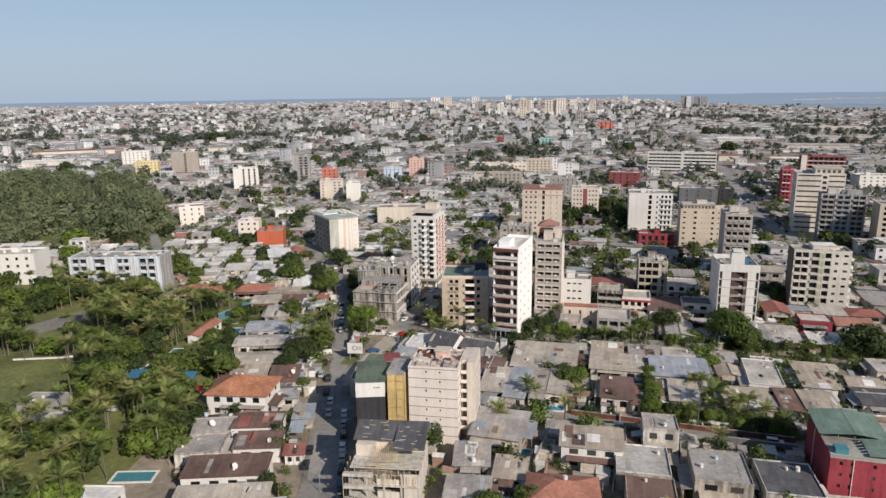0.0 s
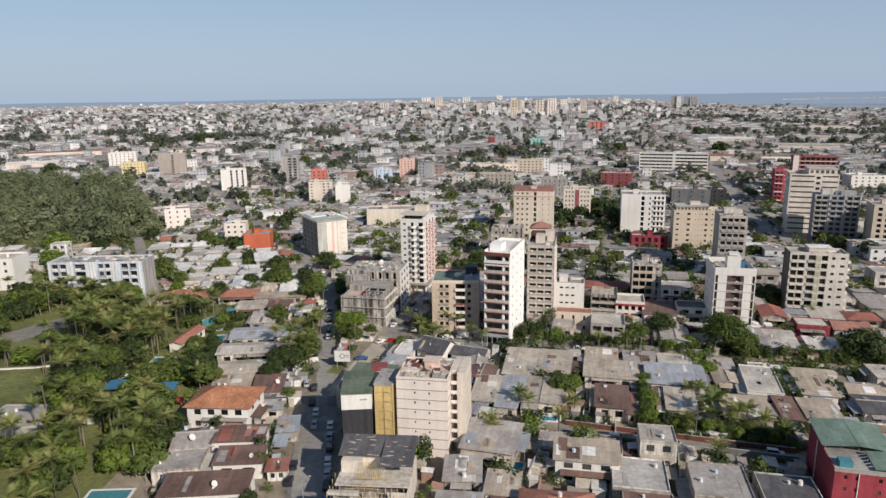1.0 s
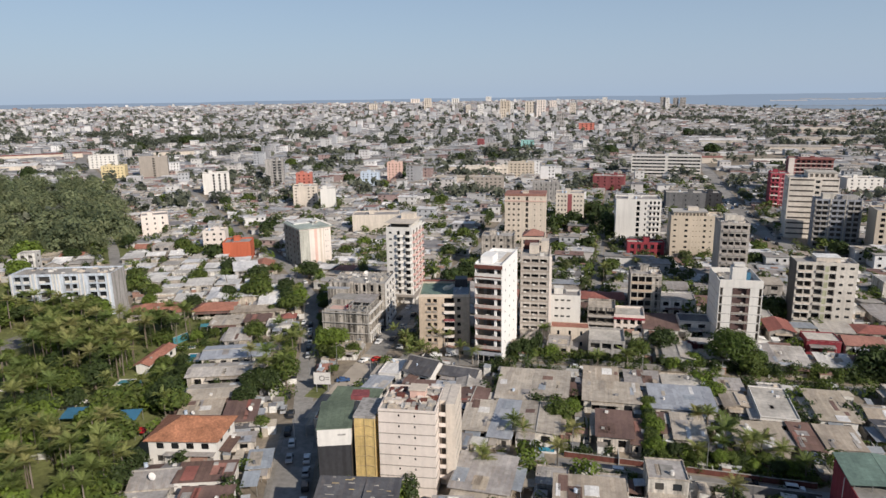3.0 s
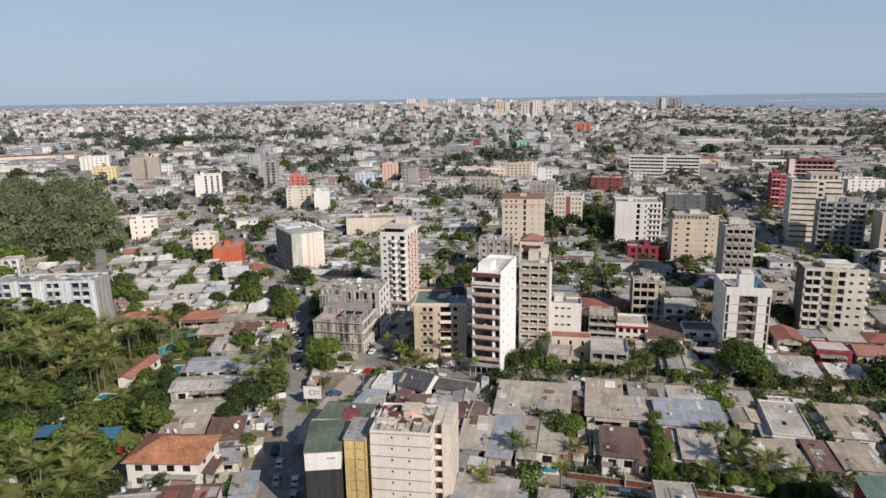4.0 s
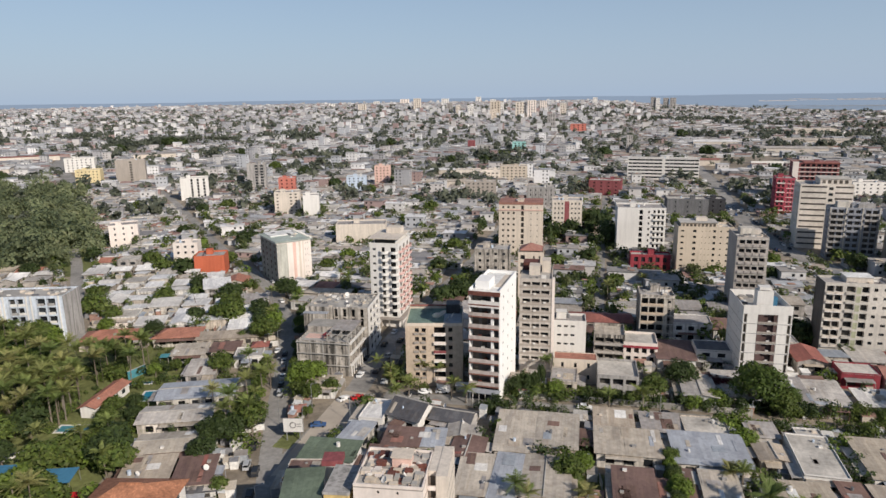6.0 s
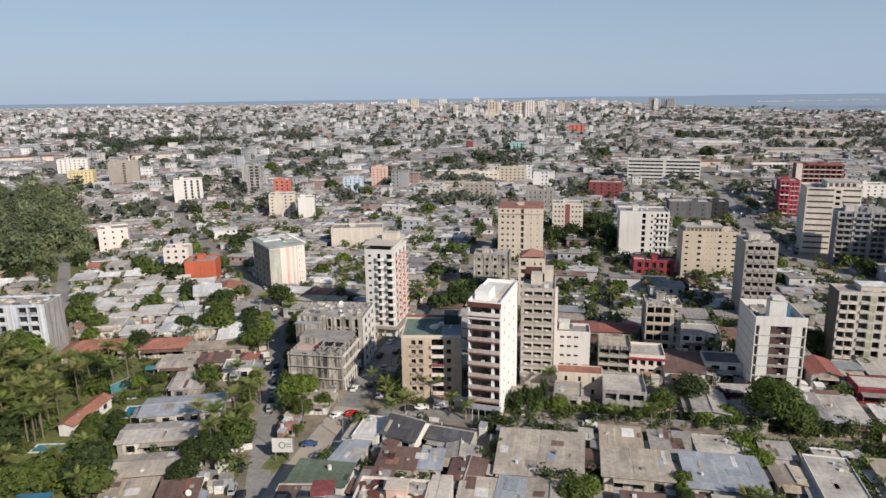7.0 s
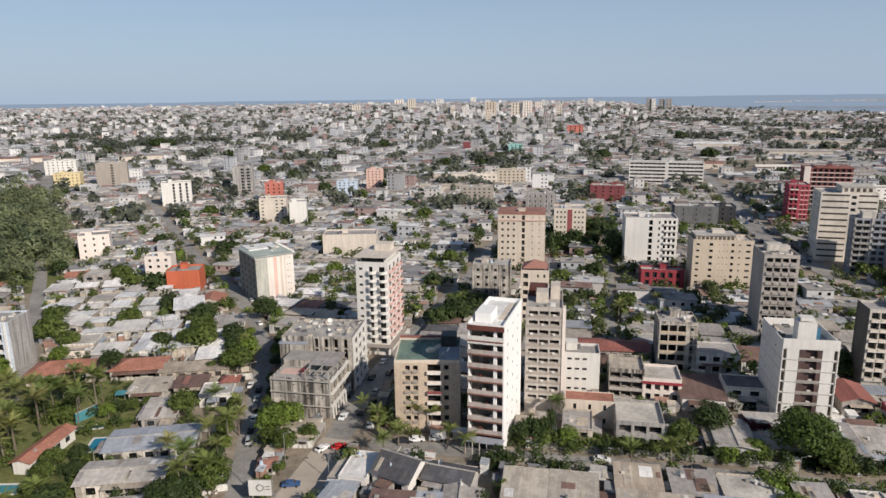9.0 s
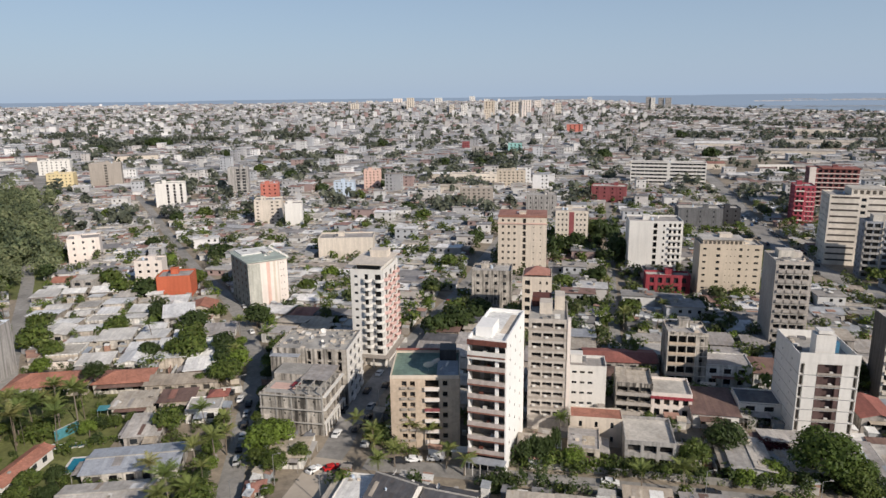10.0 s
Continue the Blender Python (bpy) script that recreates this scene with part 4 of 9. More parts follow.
def front_tower():
    x, y, rot, w, d, h, n = -43.9, 163.0, 6.5, 13.0, 13.2, 21.2, 8
    took(x, y, rot, 18, 16)
    root = thing("apartment_building", x, y, rot, 0, "pinkish white apartment tower with brown floor lines and tiny windows", "building")
    g = Geo()
    wall_face(g, root, "F", w, d, h, n, ((0.22, 0.78, 2, 0.11, 0.52, 0.74, 0.2),))
    wall_face(g, root, "R", w, d, h, n, ())
    wall_face(g, root, "L", w, d, h, n, win(2, 0.2))
    wall_face(g, root, "B", w, d, h, n, ())
    part("wall", g, "pinkwhite", root)
    fh = h / n
    for k in range(1, n + 1):
        g = Geo()
        z = k * fh
        g.box(-w / 2 - 0.05, -d / 2 - 0.05, z - 0.28, w / 2 + 0.05, -d / 2 + 0.002, z - 0.06)
        g.box(w / 2 - 0.002, -d / 2 - 0.05, z - 0.28, w / 2 + 0.05, -d / 2 + 4.0, z - 0.06)
        part("floor_band", g, "taupe", root)
    roof_top(root, w, d, h, "concrete", 0.5, "pinkwhite")
    # the stair wing, set back at the east corner, with open landings between
    x0, y0, x1, y1 = w / 2 + 0.2, -d / 2 + 4.2, w / 2 + 4.0, d / 2 + 2.0
    g = Geo()
    g.box(x0 + 1.6, y0, 0, x1, y1, h + 0.5)
    g.box(x0 - 0.1, y0 + 1.8, 0, x0 + 1.6, y1, h + 0.4)
    part("wing", g, "cream", root, "cream stair wing")
    for k in range(1, n):
        slab(root, "landing", "pinkwhite", x0 - 0.1, y0 + 0.2, k * fh - 0.2, x0 + 1.6, y0 + 1.8, k * fh)
        slab(root, "landing_rail", "pinkwhite", x0 - 0.1, y0 + 0.1, k * fh, x0 + 1.6, y0 + 0.2, k * fh + 0.85)
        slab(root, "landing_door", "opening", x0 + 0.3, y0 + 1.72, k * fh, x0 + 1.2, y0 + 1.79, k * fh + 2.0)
        slab(root, "floor_band", "taupe", x1 - 0.002, y0, k * fh - 0.24, x1 + 0.05, y1, k * fh - 0.06)
    slab(root, "roof_room", "pink", -0.6, 0.5, h, 3.0, 3.6, h + 2.0)
    slab(root, "roof_slab", "tan", -0.9, 0.2, h + 2.0, 3.3, 3.9, h + 2.2)
    rubble(root, w, d, h, 60, 3, ("tan", "pinkwhite", "concrete", "beige", "brownred", "cream"))
    for lx, ly in ((-4, -4), (-1, -5.2), (2.8, -3.4), (4.6, 1), (-3, 2.5), (4, 4.6), (1.5, 5.2)):
        dish(*place(x, y, rot, lx, ly), h, 0.9, lx * 40)


def hero():
    x, y, rot, w, d, h = -40.2, 250.5, -3.5, 9.5, 23.0, 34.3
    took(x, y, rot, w, d)
    root = thing("apartment_building", x, y, rot, 0, "tall white apartment tower with brown-edged front terraces and glass walls", "building")
    base, n = 4.9, 8
    fh = (h - base) / n
    F = -d / 2
    g = Geo()
    # side walls run to the front, the living rooms lie behind the terraces
    g.box(w / 2 - 0.35, F, 0, w / 2, d / 2, h + 0.9)
    g.box(-w / 2, F, 0, -w / 2 + 0.3, d / 2, h + 0.9)
    g.box(-w / 2 + 0.3, d / 2 - 0.3, 0, w / 2 - 0.35, d / 2, h + 0.9)
    part("wall", g, "brightwhite", root, "bright white side walls")
    for k in range(n * 2):
        for s in (-7.5, -1.0, 5.5):
            if k % 2 == 0:
                slab(root, "side_window", "glass", w / 2 - 0.02, s, base + k / 2 * fh + 1.2, w / 2 + 0.02, s + 0.5, base + k / 2 * fh + 2.0)
    for k in range(n + 1):
        z = base + k * fh
        slab(root, "floor_slab", "concrete" if k < n else "whiteroof", -w / 2 + 0.3, F + 0.1, z - 0.3, w / 2 - 0.35, d / 2 - 0.3, z)
        if k == n:
            break
        slab(root, "glass_wall", "loggia", -w / 2 + 0.3, F + 2.9, z, w / 2 - 0.35, F + 3.0, z + fh - 0.3)
        slab(root, "pillar", "brightwhite", 1.9, F + 0.2, z, 2.7, F + 1.0, z + fh - 0.3)
        if k < n:
            slab(root, "terrace_edge", "maroonbrown", -w / 2 - 0.1, F - 0.37, z - 0.42, w / 2 - 0.35, F + 0.1, z - 0.02)
            slab(root, "terrace_parapet", "terrace" if k < n - 1 else "white", -w / 2 - 0.1, F - 0.35, z, w / 2 - 0.35, F - 0.2, z + 1.1)
        for s in range(2):
            u = -4.0 + s * 2.6
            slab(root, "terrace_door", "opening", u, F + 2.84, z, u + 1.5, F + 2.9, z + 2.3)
        slab(root, "planter", "taupe", -3.8 + (k * 37 % 5), F + 0.5, z, -2.8 + (k * 37 % 5), F + 1.1, z + 0.6)
        slab(root, "terrace_table", "white" if k % 2 else "brownred", -2.4 + (k * 23 % 4), F + 1.3, z, -1.4 + (k * 23 % 4), F + 2.2, z + 0.75)
    slab(root, "cross_beam", "white", -w / 2 - 0.1, F - 0.3, h - fh - 1.0, w / 2 - 0.35, F + 0.2, h - fh - 0.45)
    slab(root, "roof_fascia", "brownred", -w / 2 - 0.15, F - 0.4, h - 1.0, w / 2, F - 0.05, h + 0.25)
    slab(root, "front_parapet", "brightwhite", -w / 2 + 0.3, F - 0.05, h, w / 2 - 0.35, F + 0.2, h + 0.6)
    slab(root, "roof_room", "brightwhite", -3.6, F + 3.0, h, 0.6, F + 10.2, h + 2.6)
    slab(root, "roof_deck", "tan", 1.6, F + 6.5, h, 3.8, d / 2 - 2, h + 0.05)
    # entrance canopy
    slab(root, "canopy", "bluegrey", -w / 2 - 0.2, F - 3.2, 3.6, w / 2 + 0.3, F - 0.1, 3.8)
    slab(root, "shop_front", "glass", -w / 2 + 0.3, F + 0.6, 0, w / 2 - 0.35, F + 0.7, 4.5)
    for k in range(6):
        u = -w / 2 + k * w / 5
        slab(root, "canopy_post", "white", u - 0.08, F - 3.1, 0, u + 0.08, F - 2.95, 3.6)


M["terrace"] = paint("greyish_pink_terrace_render", (0.52, 0.45, 0.41), streak=0.2)
M["maroonbrown"] = paint("red_brown_edging", (0.26, 0.12, 0.09))


def tower2():
    x, y, rot, w, d, h = -29.2, 272.6, 4, 10.4, 18.0, 32.0
    root = put(x, y, rot, w, d, h, 10, "greybeige", "grey-beige apartment tower with wide recessed windows and concrete sills", {"F": ((0.06, 0.94, 3, 0.84, 0.32, 0.76, 1.3),), "R": win(3, 0.2), "L": win(3, 0.2)}, base=3.4, clutter=0, roof="concrete", parapet=0.5)
    fh = (h - 3.4) / 10
    for k in range(10):
        slab(root, "sill_band", "taupe", -w / 2 - 0.12, -d / 2 - 0.16, 3.4 + k * fh + 0.1, w / 2 + 0.02, -d / 2 - 0.004, 3.4 + k * fh + 0.85)
        for c in range(3):
            if (k + c) % 2:
                slab(root, "air_conditioner", "white", -3.9 + c * 3.2, -d / 2 - 0.55, 3.4 + k * fh + 0.9, -3.1 + c * 3.2, -d / 2 - 0.17, 3.4 + k * fh + 1.4)
    slab(root, "side_fin", "pinkwhite", w / 2, -d / 2 - 0.3, 0, w / 2 + 0.9, -d / 2 + 2.2, h + 0.6)
    slab(root, "stair_head", "cream", -2.5, -3, h, 1.0, 1.5, h + 3.2)
    slab(root, "lift_room", "cream", 1.6, 1.0, h, 4.4, 6.5, h + 4.0)
    slab(root, "red_roof", "brownred", -4.8, 3.0, h + 0.2, 0.6, 8.6, h + 2.8)
    rubble(root, w, d, h, 12, 8)


def beige():
    x, y, rot, w, d, h, n = -60.2, 254.3, 12, 18.0, 18.0, 20.4, 6
    root = put(x, y, rot, w, d, h, n, "warmtan", "beige apartment block with white balconies and a green roof deck", {"F": ((0.14, 0.38, 2, 0.62, 0.25, 0.75, 0.9), (0.5, 0.7, 1, 0.98, 0.04, 0.86, 1.6), (0.74, 0.84, 1, 0.7, 0.3, 0.8, 0.6))}, base=2.6, roof="greenroof", clutter=0, trim="tan", parapet=0.9)
    fh = (h - 2.6) / n
    for k in range(n):
        z = 2.6 + k * fh
        slab(root, "balcony", "pinkwhite" if k != 3 else "maroon", -0.1, -d / 2 - 0.8, z, 3.8, -d / 2 - 0.7, z + 0.95)
        slab(root, "balcony_slab", "white", -0.1, -d / 2 - 0.8, z - 0.18, 3.8, -d / 2 + 0.0, z)
        for c in range(2):
            slab(root, "balcony", "taupe", -6.3 + c * 2.2, -d / 2 - 0.5, z + 0.2, -4.7 + c * 2.2, -d / 2 - 0.4, z + 0.9)
    slab(root, "edge_band", "redroof", -w / 2, d / 2 - 0.6, h + 0.9, w / 2 - 5, d / 2 + 0.2, h + 1.3)
    slab(root, "roof_room", "dark", 3.5, 3.0, h, 8.0, 8.0, h + 3.2)
    slab(root, "roof_terrace", "bluegrey", 3.0, -7.5, h + 0.02, 8.6, 2.5, h + 0.25)
    for k, (lx, ly) in enumerate(((0.8, -4.5), (2.4, -2.5), (4.2, -5.0), (5.6, -2.2))):
        dish(*place(x, y, rot, lx, ly), h + 0.2, 1.9 if k < 2 else 1.1, 200 + 30 * k)


def white_tower():
    x, y, rot, w, d, h = 42.4, 281.0, 3.5, 14.4, 20.0, 25.6
    took(x, y, rot, w, d)
    root = thing("apartment_building", x, y, rot, 0, "white residential tower with red-brown recessed balconies in front", "building")
    n, top = 7, 22.8
    g = Geo()
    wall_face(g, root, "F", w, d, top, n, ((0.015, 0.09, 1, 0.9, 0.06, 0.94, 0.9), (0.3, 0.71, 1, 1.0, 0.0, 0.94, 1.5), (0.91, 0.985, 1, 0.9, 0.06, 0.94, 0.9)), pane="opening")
    wall_face(g, root, "L", w, d, top, n, ((0.1, 0.9, 2, 0.06, 0.5, 0.7, 0.15),))
    wall_face(g, root, "R", w, d, top, n, ((0.1, 0.9, 3, 0.3, 0.4, 0.75, 0.25),))
    wall_face(g, root, "B", w, d, top, n, ())
    g.box(-w / 2, -d / 2 - 0.12, top, w / 2, -d / 2 + 0.25, h)
    g.box(-w / 2, -d / 2 + 0.25, top, -w / 2 + 0.25, d / 2, h - 0.6)
    g.box(w / 2 - 0.25, -d / 2 + 0.25, top, w / 2, d / 2, h - 0.6)
    g.box(-w / 2 + 0.25, d / 2 - 0.25, top, w / 2 - 0.25, d / 2, h - 0.6)
    part("wall", g, "white", root)
    fh = top / n
    for k in range(n):
        z = k * fh
        slab(root, "balcony_back", "plum", -0.2 * w + 0.02, -d / 2 + 1.3, z, 0.21 * w - 0.02, -d / 2 + 1.42, z + fh * 0.93)
        slab(root, "balcony_pier", "plum", -0.19 * w, -d / 2 + 0.1, z, -0.08 * w, -d / 2 + 1.3, z + fh * 0.93)
        slab(root, "balcony_pier", "plum", 0.13 * w, -d / 2 + 0.1, z, 0.2 * w, -d / 2 + 1.3, z + fh * 0.93)
        slab(root, "balcony_rail", "taupe", -0.2 * w, -d / 2 - 0.12, z + 0.1, 0.21 * w, -d / 2 - 0.02, z + 0.75)
        slab(root, "air_conditioner", "white", 0.02 * w, -d / 2 + 0.3, z + 0.3, 0.08 * w, -d / 2 + 0.8, z + 0.9)
        if k:
            slab(root, "floor_line", "darkgrey", -w / 2 - 0.03, -d / 2 - 0.06, z - 0.06, w / 2 + 0.03, -d / 2 - 0.003, z + 0.06)
            slab(root, "floor_line", "taupe", -w / 2 - 0.05, -d / 2 + 0.1, z - 0.06, -w / 2 - 0.003, d / 2 - 0.1, z + 0.06)
    slab(root, "roof", "concrete", -w / 2 + 0.25, -d / 2 + 0.25, top - 0.3, w / 2 - 0.25, d / 2 - 0.25, top)
    slab(root, "stair_head", "white", -2.6, -6.5, top, 2.2, -2.5, h + 3.6)
    slab(root, "stair_head_cap", "white", -2.0, -6.1, h + 3.9, 1.6, -2.9, h + 4.8)
    slab(root, "water_tank", "blue", 2.8, -3.6, top, 4.3, -2.0, h + 0.9)
    rubble(root, w, d, top, 14, 21)


def stained_house():
    """The weathered concrete pair: a low terrace block and a taller one behind."""
    x, y, rot, w, d, h, n = -97.4, 254.6, 3.5, 18.0, 16.5, 11.6, 3
    root = put(x, y, rot, w, d, h, n, "dirty", "stained unfinished concrete block with a roof terrace and arcade", {"F": ((0.03, 0.97, 4, 0.1, 0.45, 0.62, 0.3),), "R": ((0.02, 0.98, 6, 0.72, 0.12, 0.78, 1.1),)}, roof="concrete", parapet=0.35, clutter=0)
    for k in range(5):
        slab(root, "pier", "concrete", -w / 2 + k * w / 4 - 0.2, -d / 2 - 0.2, 0, -w / 2 + k * w / 4 + 0.2, -d / 2 - 0.003, h + 0.4)
    for k in range(1, 4):
        slab(root, "ledge", "concrete", -w / 2 - 0.3, -d / 2 - 0.7, k * h / 3 - 0.25, w / 2 + 0.3, -d / 2 - 0.2, k * h / 3 - 0.05)
        slab(root, "ledge", "white", w / 2 + 0.003, -d / 2, k * h / 3 - 0.3, w / 2 + 0.9, d / 2, k * h / 3 - 0.05)
    for k in range(8):
        slab(root, "arcade_post", "white", w / 2 + 0.5, -d / 2 + 0.1 + k * 2.25, 0, w / 2 + 0.85, -d / 2 + 0.45 + k * 2.25, h / 3 - 0.3)
    # pergola frame over the terrace
    for s in (1.5, 5.2, 8.6):
        for t in (-7.8, -4, 0, 4):
            slab(root, "pergola_post", "concrete", s - 0.15, t - 0.15, h, s + 0.15, t + 0.15, h + 2.3)
        slab(root, "pergola_beam", "concrete", s - 0.15, -7.9, h + 2.3, s + 0.15, 4.2, h + 2.6)
    slab(root, "pergola_beam", "concrete", 1.3, -7.95, h + 2.6, 8.8, -7.65, h + 2.85)
    slab(root, "terrace_roof", "metalroof", 1.0, -3.5, h + 2.62, 8.9, 7.5, h + 2.75)
    slab(root, "terrace_floor", "pink", -7.5, -5.0, h + 0.02, -0.5, -1.2, h + 0.2)
    slab(root, "red_tarp", "red", -1.4, -4.6, h + 0.9, 0.8, -2.0, h + 1.1)
    slab(root, "roof_slab", "concrete", -8.8, 0.5, h + 2.2, 0.6, 8.0, h + 2.4)
    slab(root, "roof_wall", "dirty", -8.7, 0.6, h, 0.5, 7.9, h + 2.2)
    x, y, rot, w, d, h = -101.0, 274.2, 7, 23.0, 17.5, 17.0
    root = put(x, y, rot, w, d, h, 5, "dirty", "grey stained apartment block with a bright white end wall", {"F": ((0.03, 0.16, 1, 0.3, 0.3, 0.7, 0.3), (0.42, 0.97, 4, 0.42, 0.06, 0.94, 1.2))}, roof="concrete", clutter=0, parapet=0.5)
    slab(root, "end_wall", "white", w / 2 + 0.003, -d / 2, 0, w / 2 + 0.3, d / 2, h + 0.6)
    slab(root, "front_step", "dirty", -w / 2, -d / 2 - 2.0, 0, -w / 2 + 8.5, -d / 2 - 0.003, h - 1.4)
    slab(root, "front_roof", "bluegrey", -w / 2 - 0.3, -d / 2 - 2.3, h - 1.4, -w / 2 + 8.8, -d / 2 - 0.003, h - 1.2)
    for k in range(5):
        for s in range(3):
            slab(root, "side_balcony", "white", w / 2 + 0.31, -6.8 + s * 5, k * 3.4 + 0.3, w / 2 + 1.2, -3.6 + s * 5, k * 3.4 + 1.2)
            slab(root, "side_window", "glass", w / 2 + 0.301, -6.4 + s * 5, k * 3.4 + 1.25, w / 2 + 0.34, -4.2 + s * 5, k * 3.4 + 2.6)
    rubble(root, w, d, h, 30, 12)
    for k in range(11):
        dish(*place(x, y, rot, -10 + 2.05 * k, -6.5 + (k * 5 % 13)), h, 0.7 + 0.2 * (k % 3), 150 + 47 * k)


def balcony_tower():
    x, y, rot, w, d, h, n = -92.7, 305.8, 2, 11.6, 18.0, 33.4, 10
    took(x, y, rot, w, d)
    base = 4.0
    fh = (h - base) / n
    root = thing("apartment_building", x, y, rot, 0, "tall white apartment tower ringed by pale curved balconies", "building")
    g = Geo()
    wall_face(g, root, "F", w, d, h, n, ((0.06, 0.26, 1, 0.55, 0.35, 0.65, 0.25), (0.4, 0.56, 1, 0.7, 0.1, 0.8, 0.4), (0.7, 0.96, 1, 0.7, 0.1, 0.8, 0.4)), base)
    wall_face(g, root, "R", w, d, h, n, ((0.06, 0.96, 3, 0.5, 0.1, 0.8, 0.4),), base)
    wall_face(g, root, "L", w, d, h, n, win(3, 0.25), base)
    wall_face(g, root, "B", w, d, h, n, (), base)
    part("wall", g, "white", root)

    def bow(wd, dep):
        def make():
            g = Geo()
            pts = [(-wd / 2 + wd * i / 8, -dep * math.sin(math.pi * i / 8) ** 0.6) for i in range(9)]
            for (ax, ay), (bx, by) in zip(pts, pts[1:]):
                g.quad((ax, ay, 0.9), (bx, by, 0.9), (bx, by, -0.18), (ax, ay, -0.18))
                g.quad((bx, by + 0.1, 0.9), (ax, ay + 0.1, 0.9), (ax, ay + 0.1, 0), (bx, by + 0.1, 0))
                g.quad((ax, ay, 0.9), (ax, ay + 0.1, 0.9), (bx, by + 0.1, 0.9), (bx, by, 0.9))
                g.quad((ax, ay, 0), (bx, by, 0), (bx, 0, 0), (ax, 0, 0))
                g.quad((bx, by, -0.18), (ax, ay, -0.18), (ax, 0, -0.18), (bx, 0, -0.18))
            return g.mesh("balcony", M["white"])
        return shared(("bow", wd, dep), make)

    def bow_pink(wd, dep):
        me = bow(wd, dep).copy()
        me.materials[0] = M["pinkbalcony"]
        return me
    pink = shared("bowpink", lambda: bow_pink(5.2, 1.6))
    for k in range(1, n):
        z = base + k * fh
        piece("balcony", bow(3.9, 1.5), root, pose(0.1, -d / 2 - 0.004, z))
        piece("balcony", bow(3.9, 1.5), root, pose(4.1, -d / 2 - 0.004, z))
        for s in (-5.6, 0, 5.6):
            piece("balcony", pink, root, pose(w / 2 + 0.004, s, z, 0, 0, 90))
    roof_top(root, w, d, h, "flatroof", 1.1, "white")
    slab(root, "penthouse", "white", -w / 2 + 1.2, -d / 2 + 2.2, h, w / 2 - 1.4, d / 2 - 1.5, h + 2.7)
    slab(root, "penthouse_glass", "glass", -w / 2 + 1.6, -d / 2 + 2.1, h + 0.4, w / 2 - 1.8, -d / 2 + 2.18, h + 2.2)
    slab(root, "penthouse_roof", "cream", -w / 2 - 0.6, -d / 2 - 0.4, h + 2.7, w / 2 + 0.4, d / 2, h + 3.0)
    slab(root, "lift_room", "cream", -2.0, 1.5, h + 3.0, 4.0, 6.5, h + 5.4)
    slab(root, "podium", "taupe", -w / 2 - 0.5, -d / 2 - 2.5, 3.6, w / 2 + 2.0, d / 2, 4.0)
    for u in (-w / 2 - 0.2, -2, 2, w / 2 + 1.5):
        slab(root, "podium_post", "concrete", u - 0.25, -d / 2 - 2.2, 0, u + 0.25, -d / 2 - 1.7, 3.6)


